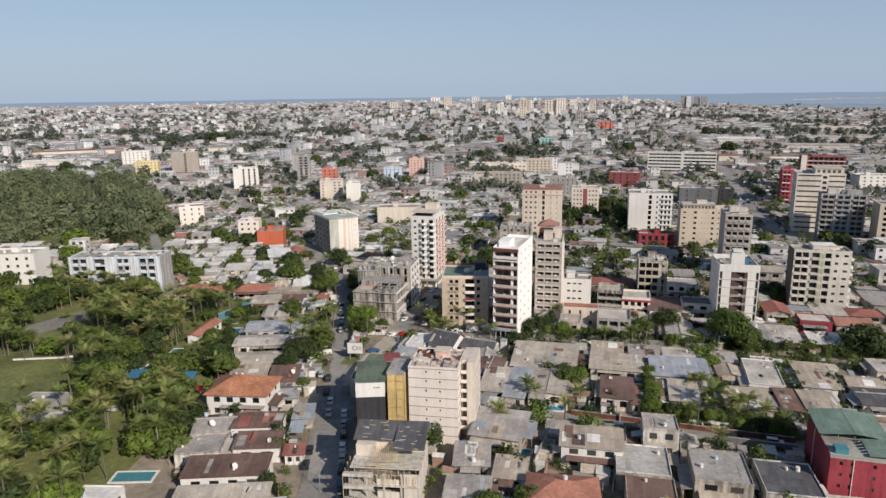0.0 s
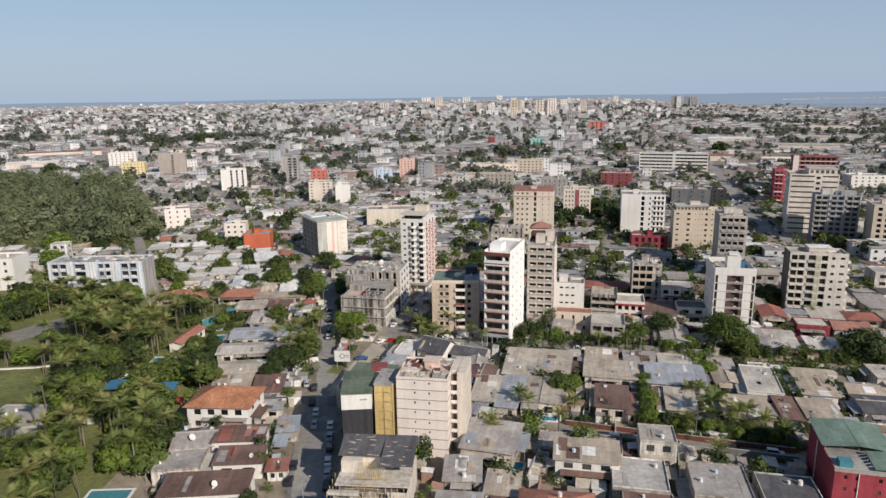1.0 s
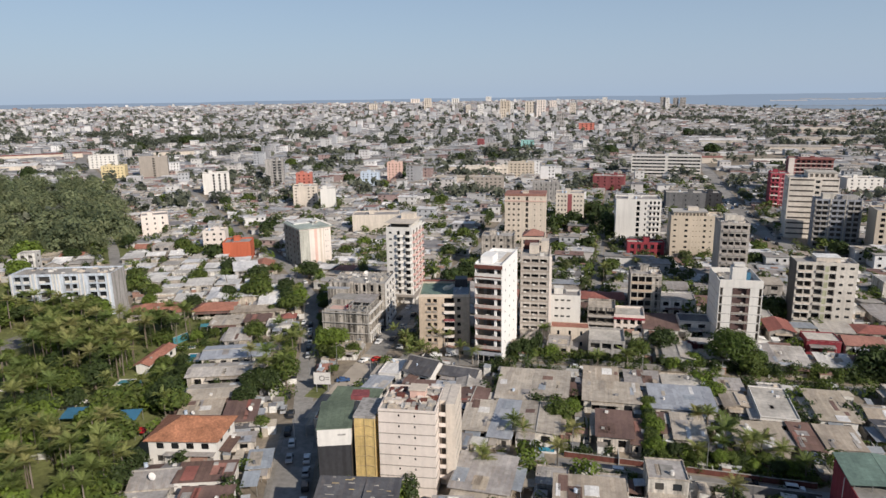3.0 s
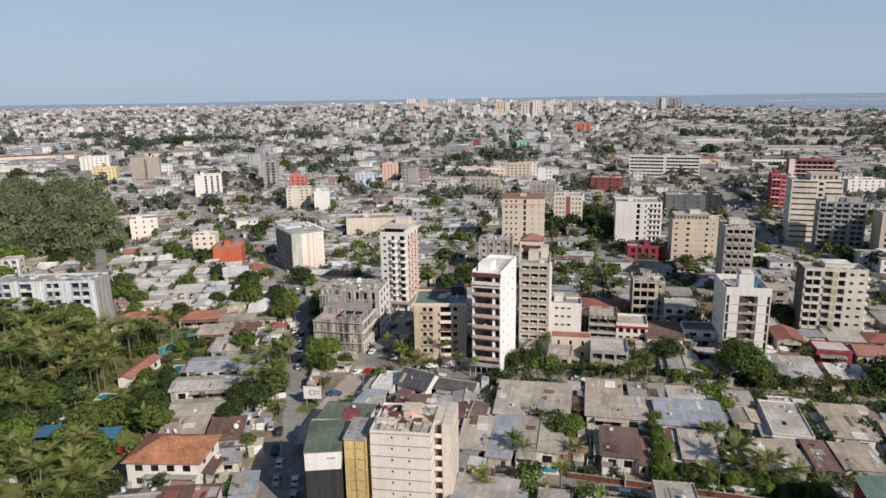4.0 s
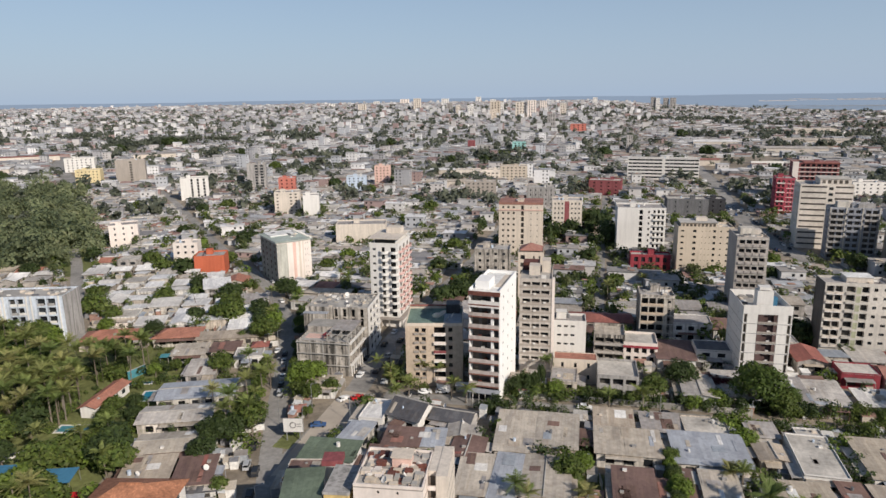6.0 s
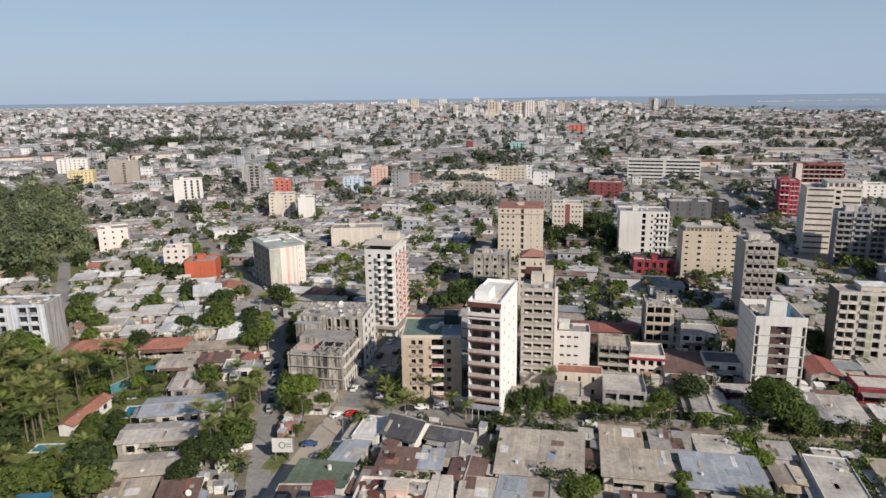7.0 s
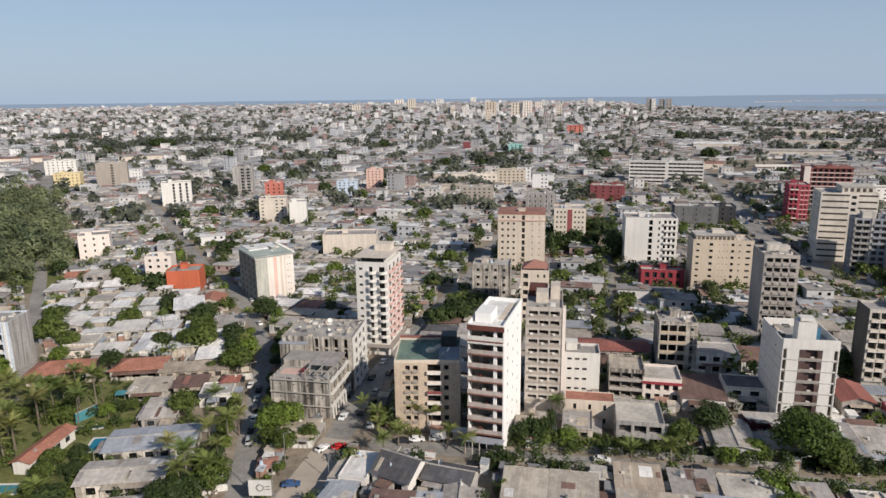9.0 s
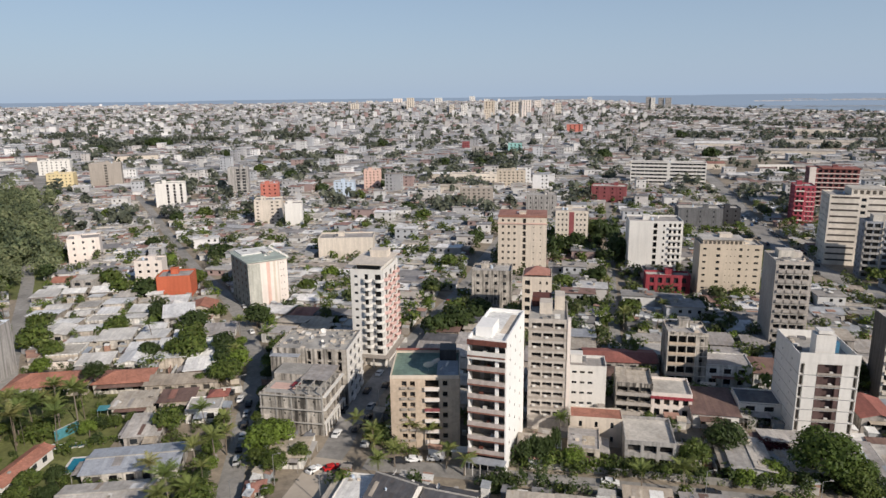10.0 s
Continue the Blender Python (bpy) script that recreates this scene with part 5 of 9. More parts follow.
def scaffold_house():
    x, y, rot = -46.2, 132.5, 11
    took(x, y, rot, 18, 18)
    root = thing("unfinished_house", x, y, rot, 0, "unfinished concrete house with timber props under a dark sheet roof", "building")
    W, D = 16.0, 15.0
    for k, z in enumerate((3.2, 6.4, 9.4)):
        slab(root, "floor_slab", "palecon", -W / 2, -D / 2 + (2.2 if k == 2 else 0), z - 0.3, W / 2, D / 2, z)
    for k in range(3):
        z0, z1 = (0, 3.2, 6.4)[k], (2.9, 6.1, 9.1)[k]
        for i in range(5):
            for j in (0, 1, 2):
                u, v = -W / 2 + 0.3 + i * (W - 0.6) / 4, -D / 2 + 0.5 + j * 6.8
                slab(root, "column", "palecon", u - 0.2, v - 0.2, z0, u + 0.2, v + 0.2, z1)
        slab(root, "wall_panel", "cream", -1.5, -D / 2 + 0.4, z0, 3.4, -D / 2 + 0.6, z1 - 1.4)
        slab(root, "wall_panel", "cream", 4.4, -D / 2 + 0.4, z0, 7.6, -D / 2 + 0.6, z1)
        # back wall in the shaded tone, so the storeys read as dark inside
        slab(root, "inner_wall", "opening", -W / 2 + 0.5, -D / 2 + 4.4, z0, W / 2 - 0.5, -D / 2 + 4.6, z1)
        slab(root, "side_wall", "cream", W / 2 - 0.25, -D / 2 + 1, z0, W / 2 - 0.02, D / 2, z1)
        slab(root, "balcony_edge", "palecon", -W / 2 - 0.8, -D / 2 - 1.0, z1 - 0.2, -2.2, -D / 2 + 0.0, z1 + 0.5)
    slab(root, "room", "cream", -W / 2 + 0.4, -0.5, 9.4, -3.2, D / 2 - 0.4, 12.2)
    slab(root, "room_wall", "cream", -3.2, 2.2, 9.4, W / 2 - 0.4, D / 2 - 0.4, 12.0)
    # two dark roof sheets
    for u0, u1, v0 in ((-W / 2 - 0.6, 1.2, 1.2), (1.25, W / 2 + 0.5, -2.6)):
        g = Geo()
        p = [(u0, v0, 12.5), (u1, v0, 12.5), (u1, D / 2 + 0.4, 14.2), (u0, D / 2 + 0.4, 14.2)]
        g.quad(*p)
        g.quad(*[(a, b, c - 0.12) for a, b, c in reversed(p)])
        for i in range(4):
            a, b = p[i], p[(i + 1) % 4]
            g.quad((a[0], a[1], a[2] - 0.12), (b[0], b[1], b[2] - 0.12), b, a)
        part("roof_sheet", g, "darkroof", root)
    q = random.Random(4)
    # bare laths and lifted strips on the dark sheets
    for k in range(26):
        right = k % 2
        v0 = -2.6 if right else 1.2
        v1 = D / 2 + 0.4
        u = q.uniform(1.4, W / 2 - 1.8) if right else q.uniform(-W / 2 - 0.4, -0.8)
        v = q.uniform(v0 + 0.1, v1 - 0.4)
        z = 12.5 + (v - v0) * 1.7 / (v1 - v0)
        slab(root, "lath", q.choice(("palecon", "scaffoldwood", "concrete")), u, v, z - 0.02, u + q.uniform(0.5, 2.0), v + 0.14, z + 0.1)
    for k in range(22):
        u, v = -W / 2 + 1 + (k % 11) * 1.4, -D / 2 - 0.3 + (k // 11) * 2.4
        g = Geo()
        g.beam((u, v, 6.4), (u + q.uniform(-0.2, 0.2), v, 9.0), 0.09, 0.09, 4)
        part("timber_prop", g, "scaffoldwood", root)
    for k in range(12):
        u = -3.4 + k * 0.5
        g = Geo()
        g.beam((u, -3.2, 9.4), (u, -0.8, 12.2), 0.08, 0.08, 4)
        part("timber_prop", g, "scaffoldwood", root)
    for k in range(9):
        g = Geo()
        a = Vector((q.uniform(-W / 2, W / 2 - 3), -D / 2 + q.uniform(-0.4, 4), q.uniform(9.5, 10.2)))
        g.beam(a, a + Vector((q.uniform(2, 5), q.uniform(-1, 1), q.uniform(0, 0.5))), 0.08, 0.08, 4)
        part("plank", g, "scaffoldwood", root)
    for k in range(4):
        g = Geo()
        g.beam((-W / 2 - 0.9, -D / 2 - 0.9 + k * 2.4, 0), (-W / 2 - 0.9, -D / 2 - 0.9 + k * 2.4, 9.6), 0.08, 0.08, 4)
        part("scaffold_pole", g, "scaffoldwood", root)


def black_house():
    x, y, rot, w, d, h = -60.8, 157.4, 20, 7.4, 14.0, 18.0
    took(x, y, rot, w, d + 2)
    root = thing("narrow_building", x, y, rot, 0, "narrow black-clad building with a white attic and olive roof", "building")
    slab(root, "wall", "dark", -w / 2, -d / 2, 0, w / 2, d / 2, 14.0, label="black cladding")
    slab(root, "attic", "white", -w / 2 - 0.05, -d / 2 - 0.05, 14.0, w / 2 + 0.05, d / 2 + 0.05, 17.9, label="white attic wall")
    slab(root, "air_grille", "grey", 0.8, -d / 2 - 0.1, 16.4, 2.6, -d / 2 - 0.052, 16.8)
    slab(root, "roof", "olive", -w / 2 - 0.3, -d / 2 + 0.1, 17.9, w / 2 + 0.3, d / 2 + 0.3, 18.1)
    x, y, rot = -53.4, 160.2, 8
    took(x, y, rot, 5.4, 10)
    root = thing("narrow_building", x, y, rot, 0, "narrow ochre building under construction, faced with timber ledges", "building")
    slab(root, "wall", "ochre", -2.6, -4.6, 0, 2.2, 4.6, 19.0)
    slab(root, "cap", "grey", -2.8, -4.9, 19.0, 2.3, 4.8, 19.5)
    slab(root, "side_wall", "ochre", 2.2, -3.0, 0, 3.2, 4.6, 18.6)
    for k in range(7):
        g = Geo()
        z = 1.8 + k * 2.5
        g.beam((-2.65, -4.7, z), (0.6, -4.9, z + 0.5), 0.09, 0.09, 4)
        g.beam((0.6, -4.9, z + 0.5), (2.3, -4.7, z - 0.1), 0.09, 0.09, 4)
        part("timber_ledge", g, "scaffoldwood", root)
    for u in (-2.6, -0.2, 2.0):
        g = Geo()
        g.beam((u, -4.75, 0), (u, -4.75, 18.6), 0.08, 0.08, 4)
        part("timber_pole", g, "scaffoldwood", root)
    root = thing("annex", -59.2, 168.6, 14, 0, "small white roof house with a red top", "building")
    slab(root, "wall", "white", -1.8, -1.6, 0, 1.8, 1.6, 17.5)
    slab(root, "roof", "maroon", -2.1, -1.9, 17.5, 2.1, 1.9, 18.6)


def red_house():
    x, y, rot, w, d, h, n = 59.6, 166.0, 1, 21.0, 20.6, 11.0, 4
    root = put(x, y, rot, w, d, h, n, "red", "red rendered building with small windows under green roof sheets", {"F": ((0.05, 0.26, 2, 0.3, 0.35, 0.68, 0.2), (0.34, 0.95, 4, 0.22, 0.35, 0.68, 0.2))}, roof="concrete", clutter=0, parapet=0.15)
    slab(root, "eave_beam", "taupe", -w / 2 - 0.15, -d / 2 - 0.25, h - 0.1, w / 2, -d / 2 + 0.3, h + 0.5)
    for u0, u1, v0, v1, z0, z1 in ((-w / 2 - 0.5, -3.6, -1.8, d / 2 + 0.4, 12.2, 12.9), (-3.55, 3.6, -1.8, d / 2 + 0.4, 12.95, 12.3), (-2.6, 8.0, -d / 2 + 1.0, -2.0, 11.7, 12.2)):
        g = Geo()
        p = [(u0, v0, z0), (u1, v0, z1), (u1, v1, z1 + 0.4), (u0, v1, z0 + 0.4)]
        g.quad(*p)
        g.quad(*[(a, b, c - 0.1) for a, b, c in reversed(p)])
        for i in range(4):
            a, b = p[i], p[(i + 1) % 4]
            g.quad((a[0], a[1], a[2] - 0.1), (b[0], b[1], b[2] - 0.1), b, a)
        part("roof_sheet", g, "greenroof", root)
    for u in (-w / 2 + 0.2, -7, -3.6, 0.2, 3.4):
        for v in (-1.6, 4, d / 2 - 0.2):
            slab(root, "roof_post", "metal", u - 0.08, v - 0.08, h, u + 0.08, v + 0.08, 12.2)
    slab(root, "water_tank", "teal", -9.2, -8.6, h, -6.6, -6.2, h + 1.3)
    for k in range(5):
        g = Geo()
        g.beam((-5.6, -8.6 + k * 1.3, h + 0.2), (-2.8, -8.3 + k * 1.3, h + 0.9), 0.07, 0.07, 4)
        part("frame_bar", g, "metal", root)
    g = Geo()
    g.beam((-5.9, -d / 2 - 0.12, 0), (-5.9, -d / 2 - 0.12, h + 0.3), 0.1, 0.1, 6)
    part("down_pipe", g, "white", root)
    g = Geo()
    g.beam((-w / 2 - 0.12, 3.0, 0), (-w / 2 - 0.12, 3.0, h), 0.1, 0.1, 6)
    part("down_pipe", g, "white", root)


def blue_slab():
    x, y, rot, w, d, h, n = -230.7, 255.0, 17, 43.0, 13.0, 17.6, 5
    root = put(x, y, rot, w, d, h, n, "whiteblue", "blue-white apartment slab with stacked loggias and white fins", {"F": ((0.03, 0.2, 2, 0.86, 0.08, 0.9, 1.4), (0.27, 0.4, 1, 0.92, 0.08, 0.9, 1.4), (0.52, 0.66, 2, 0.86, 0.08, 0.9, 1.4), (0.76, 0.94, 2, 0.86, 0.08, 0.9, 1.4)), "R": ()}, clutter=0, roof="concrete", parapet=0.7)
    for s in (0.015, 0.21, 0.25, 0.42, 0.45, 0.48, 0.68, 0.72, 0.96):
        u = -w / 2 + s * w
        slab(root, "fin", "white", u, -d / 2 - 0.5, 0, u + 0.4, -d / 2 - 0.003, h + 0.8)
    fh = h / n
    for k in range(n):
        for s in (0.045, 0.13, 0.29, 0.54, 0.61, 0.775, 0.865):
            slab(root, "loggia_rail", "white" if (k + int(s * 100)) % 3 else "grey", -w / 2 + s * w, -d / 2 - 0.12, k * fh + 0.3, -w / 2 + s * w + 2.6, -d / 2 - 0.003, k * fh + 1.3)
    # plain grey sheet over the whole right end
    slab(root, "end_wall", "grey", w / 2 + 0.003, -d / 2, 0, w / 2 + 0.06, d / 2, h + 0.6, label="grey end wall")
    rubble(root, w, d, h, 34, 5)


M["pinkbalcony"] = paint("pale_pink_balcony", (0.66, 0.44, 0.40))
M["rbwall"] = paint("greyish_cream_render", (0.57, 0.535, 0.48), streak=0.15)
M["greybeige"] = paint("grey_beige_render", (0.50, 0.455, 0.41), streak=0.15)
M["greygreen"] = paint("grey_green_render", (0.48, 0.475, 0.42), streak=0.2)
# blue-grey wall with the unlit look of the front put into it
M["blueshade"] = paint("shaded_blue_grey_render", (0.32, 0.33, 0.36), streak=0.2)
M["bgcream"] = paint("warm_cream_render", (0.74, 0.67, 0.585), streak=0.08)
M["warmtan"] = paint("warm_tan_render", (0.56, 0.45, 0.345), streak=0.12)
M["brightwhite"] = paint("fresh_white_render", (0.84, 0.825, 0.80), streak=0.05, big=(0.05, 0.05), fine=(1.2, 0.04))
M["paleteal"] = paint("pale_turquoise_render", (0.28, 0.50, 0.47), streak=0.1)
# taupe deepened to carry the shade of a side wall
M["darktaupe"] = paint("shaded_side_taupe", (0.15, 0.135, 0.12), streak=0.3)
M["brickred"] = paint("brick_red_render", (0.27, 0.105, 0.10), streak=0.2)
M["brightred"] = paint("crimson_render", (0.40, 0.075, 0.10), streak=0.15)
# grey-green of the side wall, darkened by painted-in shade
M["sidegrey"] = paint("shaded_side_render", (0.27, 0.275, 0.245), streak=0.3)
# orange-red of far blocks, turned pinkish to include haze
M["salmon"] = paint("hazed_red_render", (0.50, 0.17, 0.13), streak=0.12)
M["ochretan"] = paint("ochre_tan_render", (0.56, 0.475, 0.375), streak=0.1, big=(0.05, 0.1), fine=(1.2, 0.07))
M["ofgrey"] = paint("warm_grey_render", (0.40, 0.365, 0.335), streak=0.15)
M["greenrender"] = paint("faded_green_render", (0.42, 0.43, 0.29), streak=0.2)
M["plum"] = paint("dull_plum_brown_tile", (0.125, 0.078, 0.072))
M["ochre"] = paint("ochre_render", (0.62, 0.46, 0.20))
M["whiteblue"] = paint("blue_white_render", (0.56, 0.61, 0.68))
front_tower()
hero()
tower2()
beige()
white_tower()
stained_house()
balcony_tower()
scaffold_house()
black_house()
red_house()
blue_slab()

RB = put(78.0, 308.2, 2, 21.4, 10.0, 25.0, 7, "rbwall", "cream apartment block with stacked corner balconies", {"F": ((0.02, 0.27, 2, 0.88, 0.2, 0.88, 1.4), (0.31, 0.46, 1, 0.9, 0.24, 0.88, 1.2), (0.54, 0.66, 1, 0.9, 0.2, 0.88, 1.2), (0.7, 0.8, 1, 0.6, 0.4, 0.75, 0.3), (0.84, 0.97, 1, 0.6, 0.45, 0.75, 0.3)), "L": win(2, 0.1)}, base=2.5, clutter=0)
for k in range(7):
    z = 2.5 + k * 3.214
    for c in (-10.2, -7.4):
        slab(RB, "balcony", "cream", c, -5.6, z, c + 2.5, -5.4, z + 0.85)
        slab(RB, "balcony_slab", "white", c - 0.1, -5.6, z - 0.2, c + 2.6, -5.004, z)
    slab(RB, "pale_panel", "greenrender", -0.7, -5.06, z + 0.3, 0.7, -5.004, z + 2.6, label="faded green panel between windows")
    slab(RB, "balcony", "rbwall", -4.0, -5.5, z, -0.9, -5.004, z + 0.8)
    slab(RB, "end_balcony", "white", 10.7, -4.0, z - 0.2, 12.0, 1.0, z + 0.7)
# dark sheet paints shade onto the side turned from the sun
slab(RB, "side_wall", "darktaupe", -10.78, -5.0, 0, -10.704, 5.0, 25.6, label="side wall sheet darkened for its shade")
slab(RB, "stair_tower", "cream", -3, -1.5, 25, 5.5, 4.6, 27.0)
slab(RB, "stair_tower_roof", "whiteroof", -3.3, -1.8, 27.0, 5.8, 4.9, 27.2)
rubble(RB, 20, 9, 25, 12, 61)
SLB = put(40.0, 411.0, 4, 26.6, 14.0, 24.2, 8, "ochretan", "ochre apartment slab with rows of small dark windows", {"F": ((0.03, 0.13, 1, 0.55, 0.36, 0.66, 0.4), (0.24, 0.36, 1, 0.5, 0.3, 0.72, 0.5), (0.4, 0.6, 3, 0.2, 0.4, 0.56, 0.25), (0.61, 0.7, 1, 0.55, 0.3, 0.72, 0.5), (0.72, 0.82, 1, 0.3, 0.4, 0.62, 0.25), (0.85, 0.97, 1, 0.62, 0.36, 0.66, 0.4))}, clutter=0)
slab(SLB, "roof_gallery", "ochretan", -11.8, -5.2, 24.2, 5.5, 5.5, 26.6)
slab(SLB, "gallery_roof", "flatroof", -12.3, -5.7, 26.6, 6.0, 6.0, 26.9)
for c in range(9):
    slab(SLB, "gallery_window", "opening", -11.2 + c * 1.85, -5.26, 24.6, -10.0 + c * 1.85, -5.203, 26.1)
slab(SLB, "lift_room", "cream", -4.0, -1.0, 26.9, 1.5, 3.5, 28.6)
rubble(SLB, 26, 13, 24.2, 16, 31)
OF = put(49.7, 347.6, 2, 12.0, 17.0, 32.8, 9, "ofgrey", "grey-beige office block with recessed window bands", {"F": ((0.06, 0.94, 4, 0.8, 0.42, 0.84, 1.3),), "L": ()}, clutter=0, roof="concrete")
for k in range(9):
    z = k * 3.644
    for c in range(4):
        slab(OF, "balcony", "ofgrey", -5.1 + c * 2.64, -9.05, z + 0.35, -2.9 + c * 2.64, -8.504, z + 1.35)
    slab(OF, "floor_ledge", "palecon", -6.1, -8.8, z + 3.3, 6.1, -8.504, z + 3.5)
slab(OF, "stair_head", "palecon", -3.2, 0.0, 32.8, 2.4, 5.0, 35.6)
slab(OF, "lift_room", "greybeige", 2.6, 2.0, 32.8, 5.4, 6.0, 34.6)
rubble(OF, 11, 16, 32.8, 16, 44)
BW = put(10.2, 453.6, 4, 26.6, 18.0, 26.4, 8, "white", "white apartment block with a blank gable wall", {"F": ((0.42, 0.56, 1, 0.5, 0.1, 0.85, 0.9), (0.6, 0.7, 1, 0.35, 0.3, 0.7, 0.3), (0.72, 0.98, 3, 0.55, 0.15, 0.85, 0.8))}, clutter=3)
for k in range(8):
    slab(BW, "balcony", "white", 6.2, -9.9, k * 3.3 + 0.1, 12.8, -9.0, k * 3.3 + 1.05)
BT = put(-56.6, 435.6, 5, 24.8, 17.0, 30.0, 9, "tan", "tan apartment tower with a red attic band", {"F": ((0.04, 0.4, 3, 0.4, 0.35, 0.72, 0.3), (0.5, 0.58, 1, 0.8, 0.1, 0.85, 0.9), (0.66, 0.95, 2, 0.14, 0.4, 0.6, 0.2))}, clutter=3)
slab(BT, "attic_band", "redroof", -12.5, -8.7, 30.0, 12.5, 8.7, 31.2)
slab(BT, "cornice", "pink", -12.7, -8.9, 26.6, 12.7, -8.5, 27.2)
RW = put(-35.0, 501.9, 5, 19.4, 15.0, 22.0, 7, "cream", "cream apartment block with a red-brown centre strip", {"F": ((0.04, 0.4, 3, 0.4, 0.3, 0.7, 0.3), (0.6, 0.96, 3, 0.4, 0.3, 0.7, 0.3))}, clutter=3)
slab(RW, "centre_strip", "maroon", -1.6, -7.6, 0, 1.4, -7.5, 22)
put(-61.8, 592.0, 5, 22.5, 16.0, 18.0, 5, "grey", "plain grey concrete office building", {"F": win(5, 0.2)}, clutter=3)
put(-12.4, 685.4, -4, 29.0, 18.0, 13.0, 4, "maroon", "dark red rendered commercial building", {"F": win(4, 0.2)})
put(45.1, 806.9, -4, 72.5, 16.0, 22.0, 6, "white", "long white slab with dark balcony bands", {"F": ((0.01, 0.49, 8, 0.94, 0.45, 0.96, 1.4), (0.53, 0.99, 8, 0.94, 0.45, 0.96, 1.4))})
BG = put(114.5, 488.5, -4, 27.6, 20.0, 37.0, 11, "bgcream", "large cream office slab with dark window bands", {"F": ((0.03, 0.5, 1, 0.99, 0.76, 0.97, 0.5), (0.53, 0.63, 1, 0.85, 0.3, 0.8, 0.8), (0.66, 0.98, 1, 0.99, 0.76, 0.97, 0.5)), "L": win(5, 0.3)}, clutter=3)
for k in range(11):
    z = k * 3.3636
    slab(BG, "window_band", "darkbrown", -13.0, -10.05, z + 2.35, 0.0, -10.003, z + 3.3)
    slab(BG, "window_band", "darkbrown", 4.4, -10.05, z + 2.35, 13.3, -10.003, z + 3.3)
slab(BG, "attic", "bgcream", -3, -6, 37, 13, 9, 40.6)
slab(BG, "attic_roof", "flatroof", -3.4, -6.4, 40.6, 13.4, 9.4, 41.0)
# shaded-tone panels on the wall stand in for open bays
for k in range(5):
    slab(BG, "attic_opening", "opening", -2.0 + k * 2.9, -6.08, 38.0, -0.3 + k * 2.9, -6.003, 40.0)
BS = put(121.6, 457.4, -4, 24.2, 10.0, 28.0, 9, "blueshade", "blue-grey apartment block with stacked balconies and pale pilasters", {"F": ((0.03, 0.3, 2, 0.8, 0.15, 0.88, 1.2), (0.36, 0.64, 2, 0.7, 0.2, 0.85, 1.0), (0.7, 0.97, 2, 0.8, 0.15, 0.88, 1.2)), "L": win(2, 0.3)}, clutter=3)
for k in range(9):
    z = k * 3.111
    for c, wide in ((-11.6, 6.9), (-3.4, 6.6), (4.8, 6.9)):
        slab(BS, "balcony", "grey" if c != -3.4 else "blueshade", c, -6.1, z - 0.1, c + wide, -5.004, z + 0.95)
for c in (-12.0, -4.3, 3.5, 11.5):
    slab(BS, "pilaster", "palecon", c, -5.5, 0, c + 0.6, -5.006, 28.6)
slab(BS, "roof_house", "palecon", -8, -2, 28, -2, 4, 31.4)
slab(BS, "roof_house", "grey", 2, -2.5, 28, 10, 4, 30.6)
put(149.0, 443.0, -4, 25.5, 18.0, 25.0, 8, "beige", "brown-beige apartment block with balconies", {"F": win(6, 0.55, 0.25, 0.85, 0.8)}, clutter=3)
RE = put(118.6, 602.0, -4, 13.0, 18.0, 27.0, 8, "brightred", "bright red apartment building with balconies", {"F": ((0.04, 0.5, 2, 0.6, 0.2, 0.8, 1.0), (0.56, 0.96, 2, 0.5, 0.3, 0.75, 0.5)), "L": win(3, 0.3)})
DR = put(156.0, 671.0, -4, 34.0, 18.0, 32.0, 9, "brickred", "dark red and white apartment complex with open floors", {"F": ((0.15, 0.97, 7, 0.72, 0.3, 0.85, 1.2),), "L": win(3, 0.3)}, clutter=3)
slab(DR, "white_bay", "pinkwhite", -17.4, -9.6, 0, -13, -9.004, 33.5)
for k in range(9):
    slab(DR, "floor_band", "pinkwhite", -12.9, -9.5, k * 3.555, 17.1, -9.004, k * 3.555 + 0.55)
slab(DR, "roof_ledge", "redroof", -9, -9.8, 32.2, 17.6, 9.4, 33.0)
for k in range(8):
    slab(RE, "balcony", "pinkwhite" if k % 2 else "brightred", -6.0, -9.9, k * 3.375 + 0.1, -0.4, -9.004, k * 3.375 + 0.9)
    slab(RE, "floor_band", "pinkwhite", 0.6, -9.1, k * 3.375 - 0.1, 6.5, -9.004, k * 3.375 + 0.25)
put(47.4, 574.3, 3, 28.8, 16.0, 14.0, 4, "darkgrey", "plain dark grey office block", {"F": win(3, 0.1)})
put(68.8, 583.5, 3, 11.8, 14.0, 13.0, 4, "dark", "small black clad cube building", {"F": win(2, 0.2)})
took(78.5, 457, 0, 18, 48)
FL = put(-167.4, 358.0, 47, 17.6, 25.0, 21.2, 7, "pinkwhite", "pale apartment block with a jutting flat roof", {"L": ((0.1, 0.9, 4, 0.3, 0.3, 0.72, 0.3),), "F": ((0.8, 0.94, 2, 0.24, 0.4, 0.62, 0.3),)}, clutter=0)
slab(FL, "roof_plate", "paleroof", -9.6, -13.4, 21.6, 9.7, 13.2, 22.0)
slab(FL, "roof_plate", "whiteroof", -7.2, 1.0, 22.0, 7.4, 12.6, 22.5)
# sheet over the side wall: its grey-green plus the shade it lies in
slab(FL, "side_cladding", "sidegrey", -8.87, -12.5, 0, -8.803, 12.5, 20.8, label="grey-green side wall darkened for its shade")
slab(FL, "front_cladding", "greygreen", -8.7, -12.57, 0, -3.4, -12.503, 20.8)
slab(FL, "front_stripe", "pink", -0.6, -12.56, 0, 0.9, -12.503, 20.8)
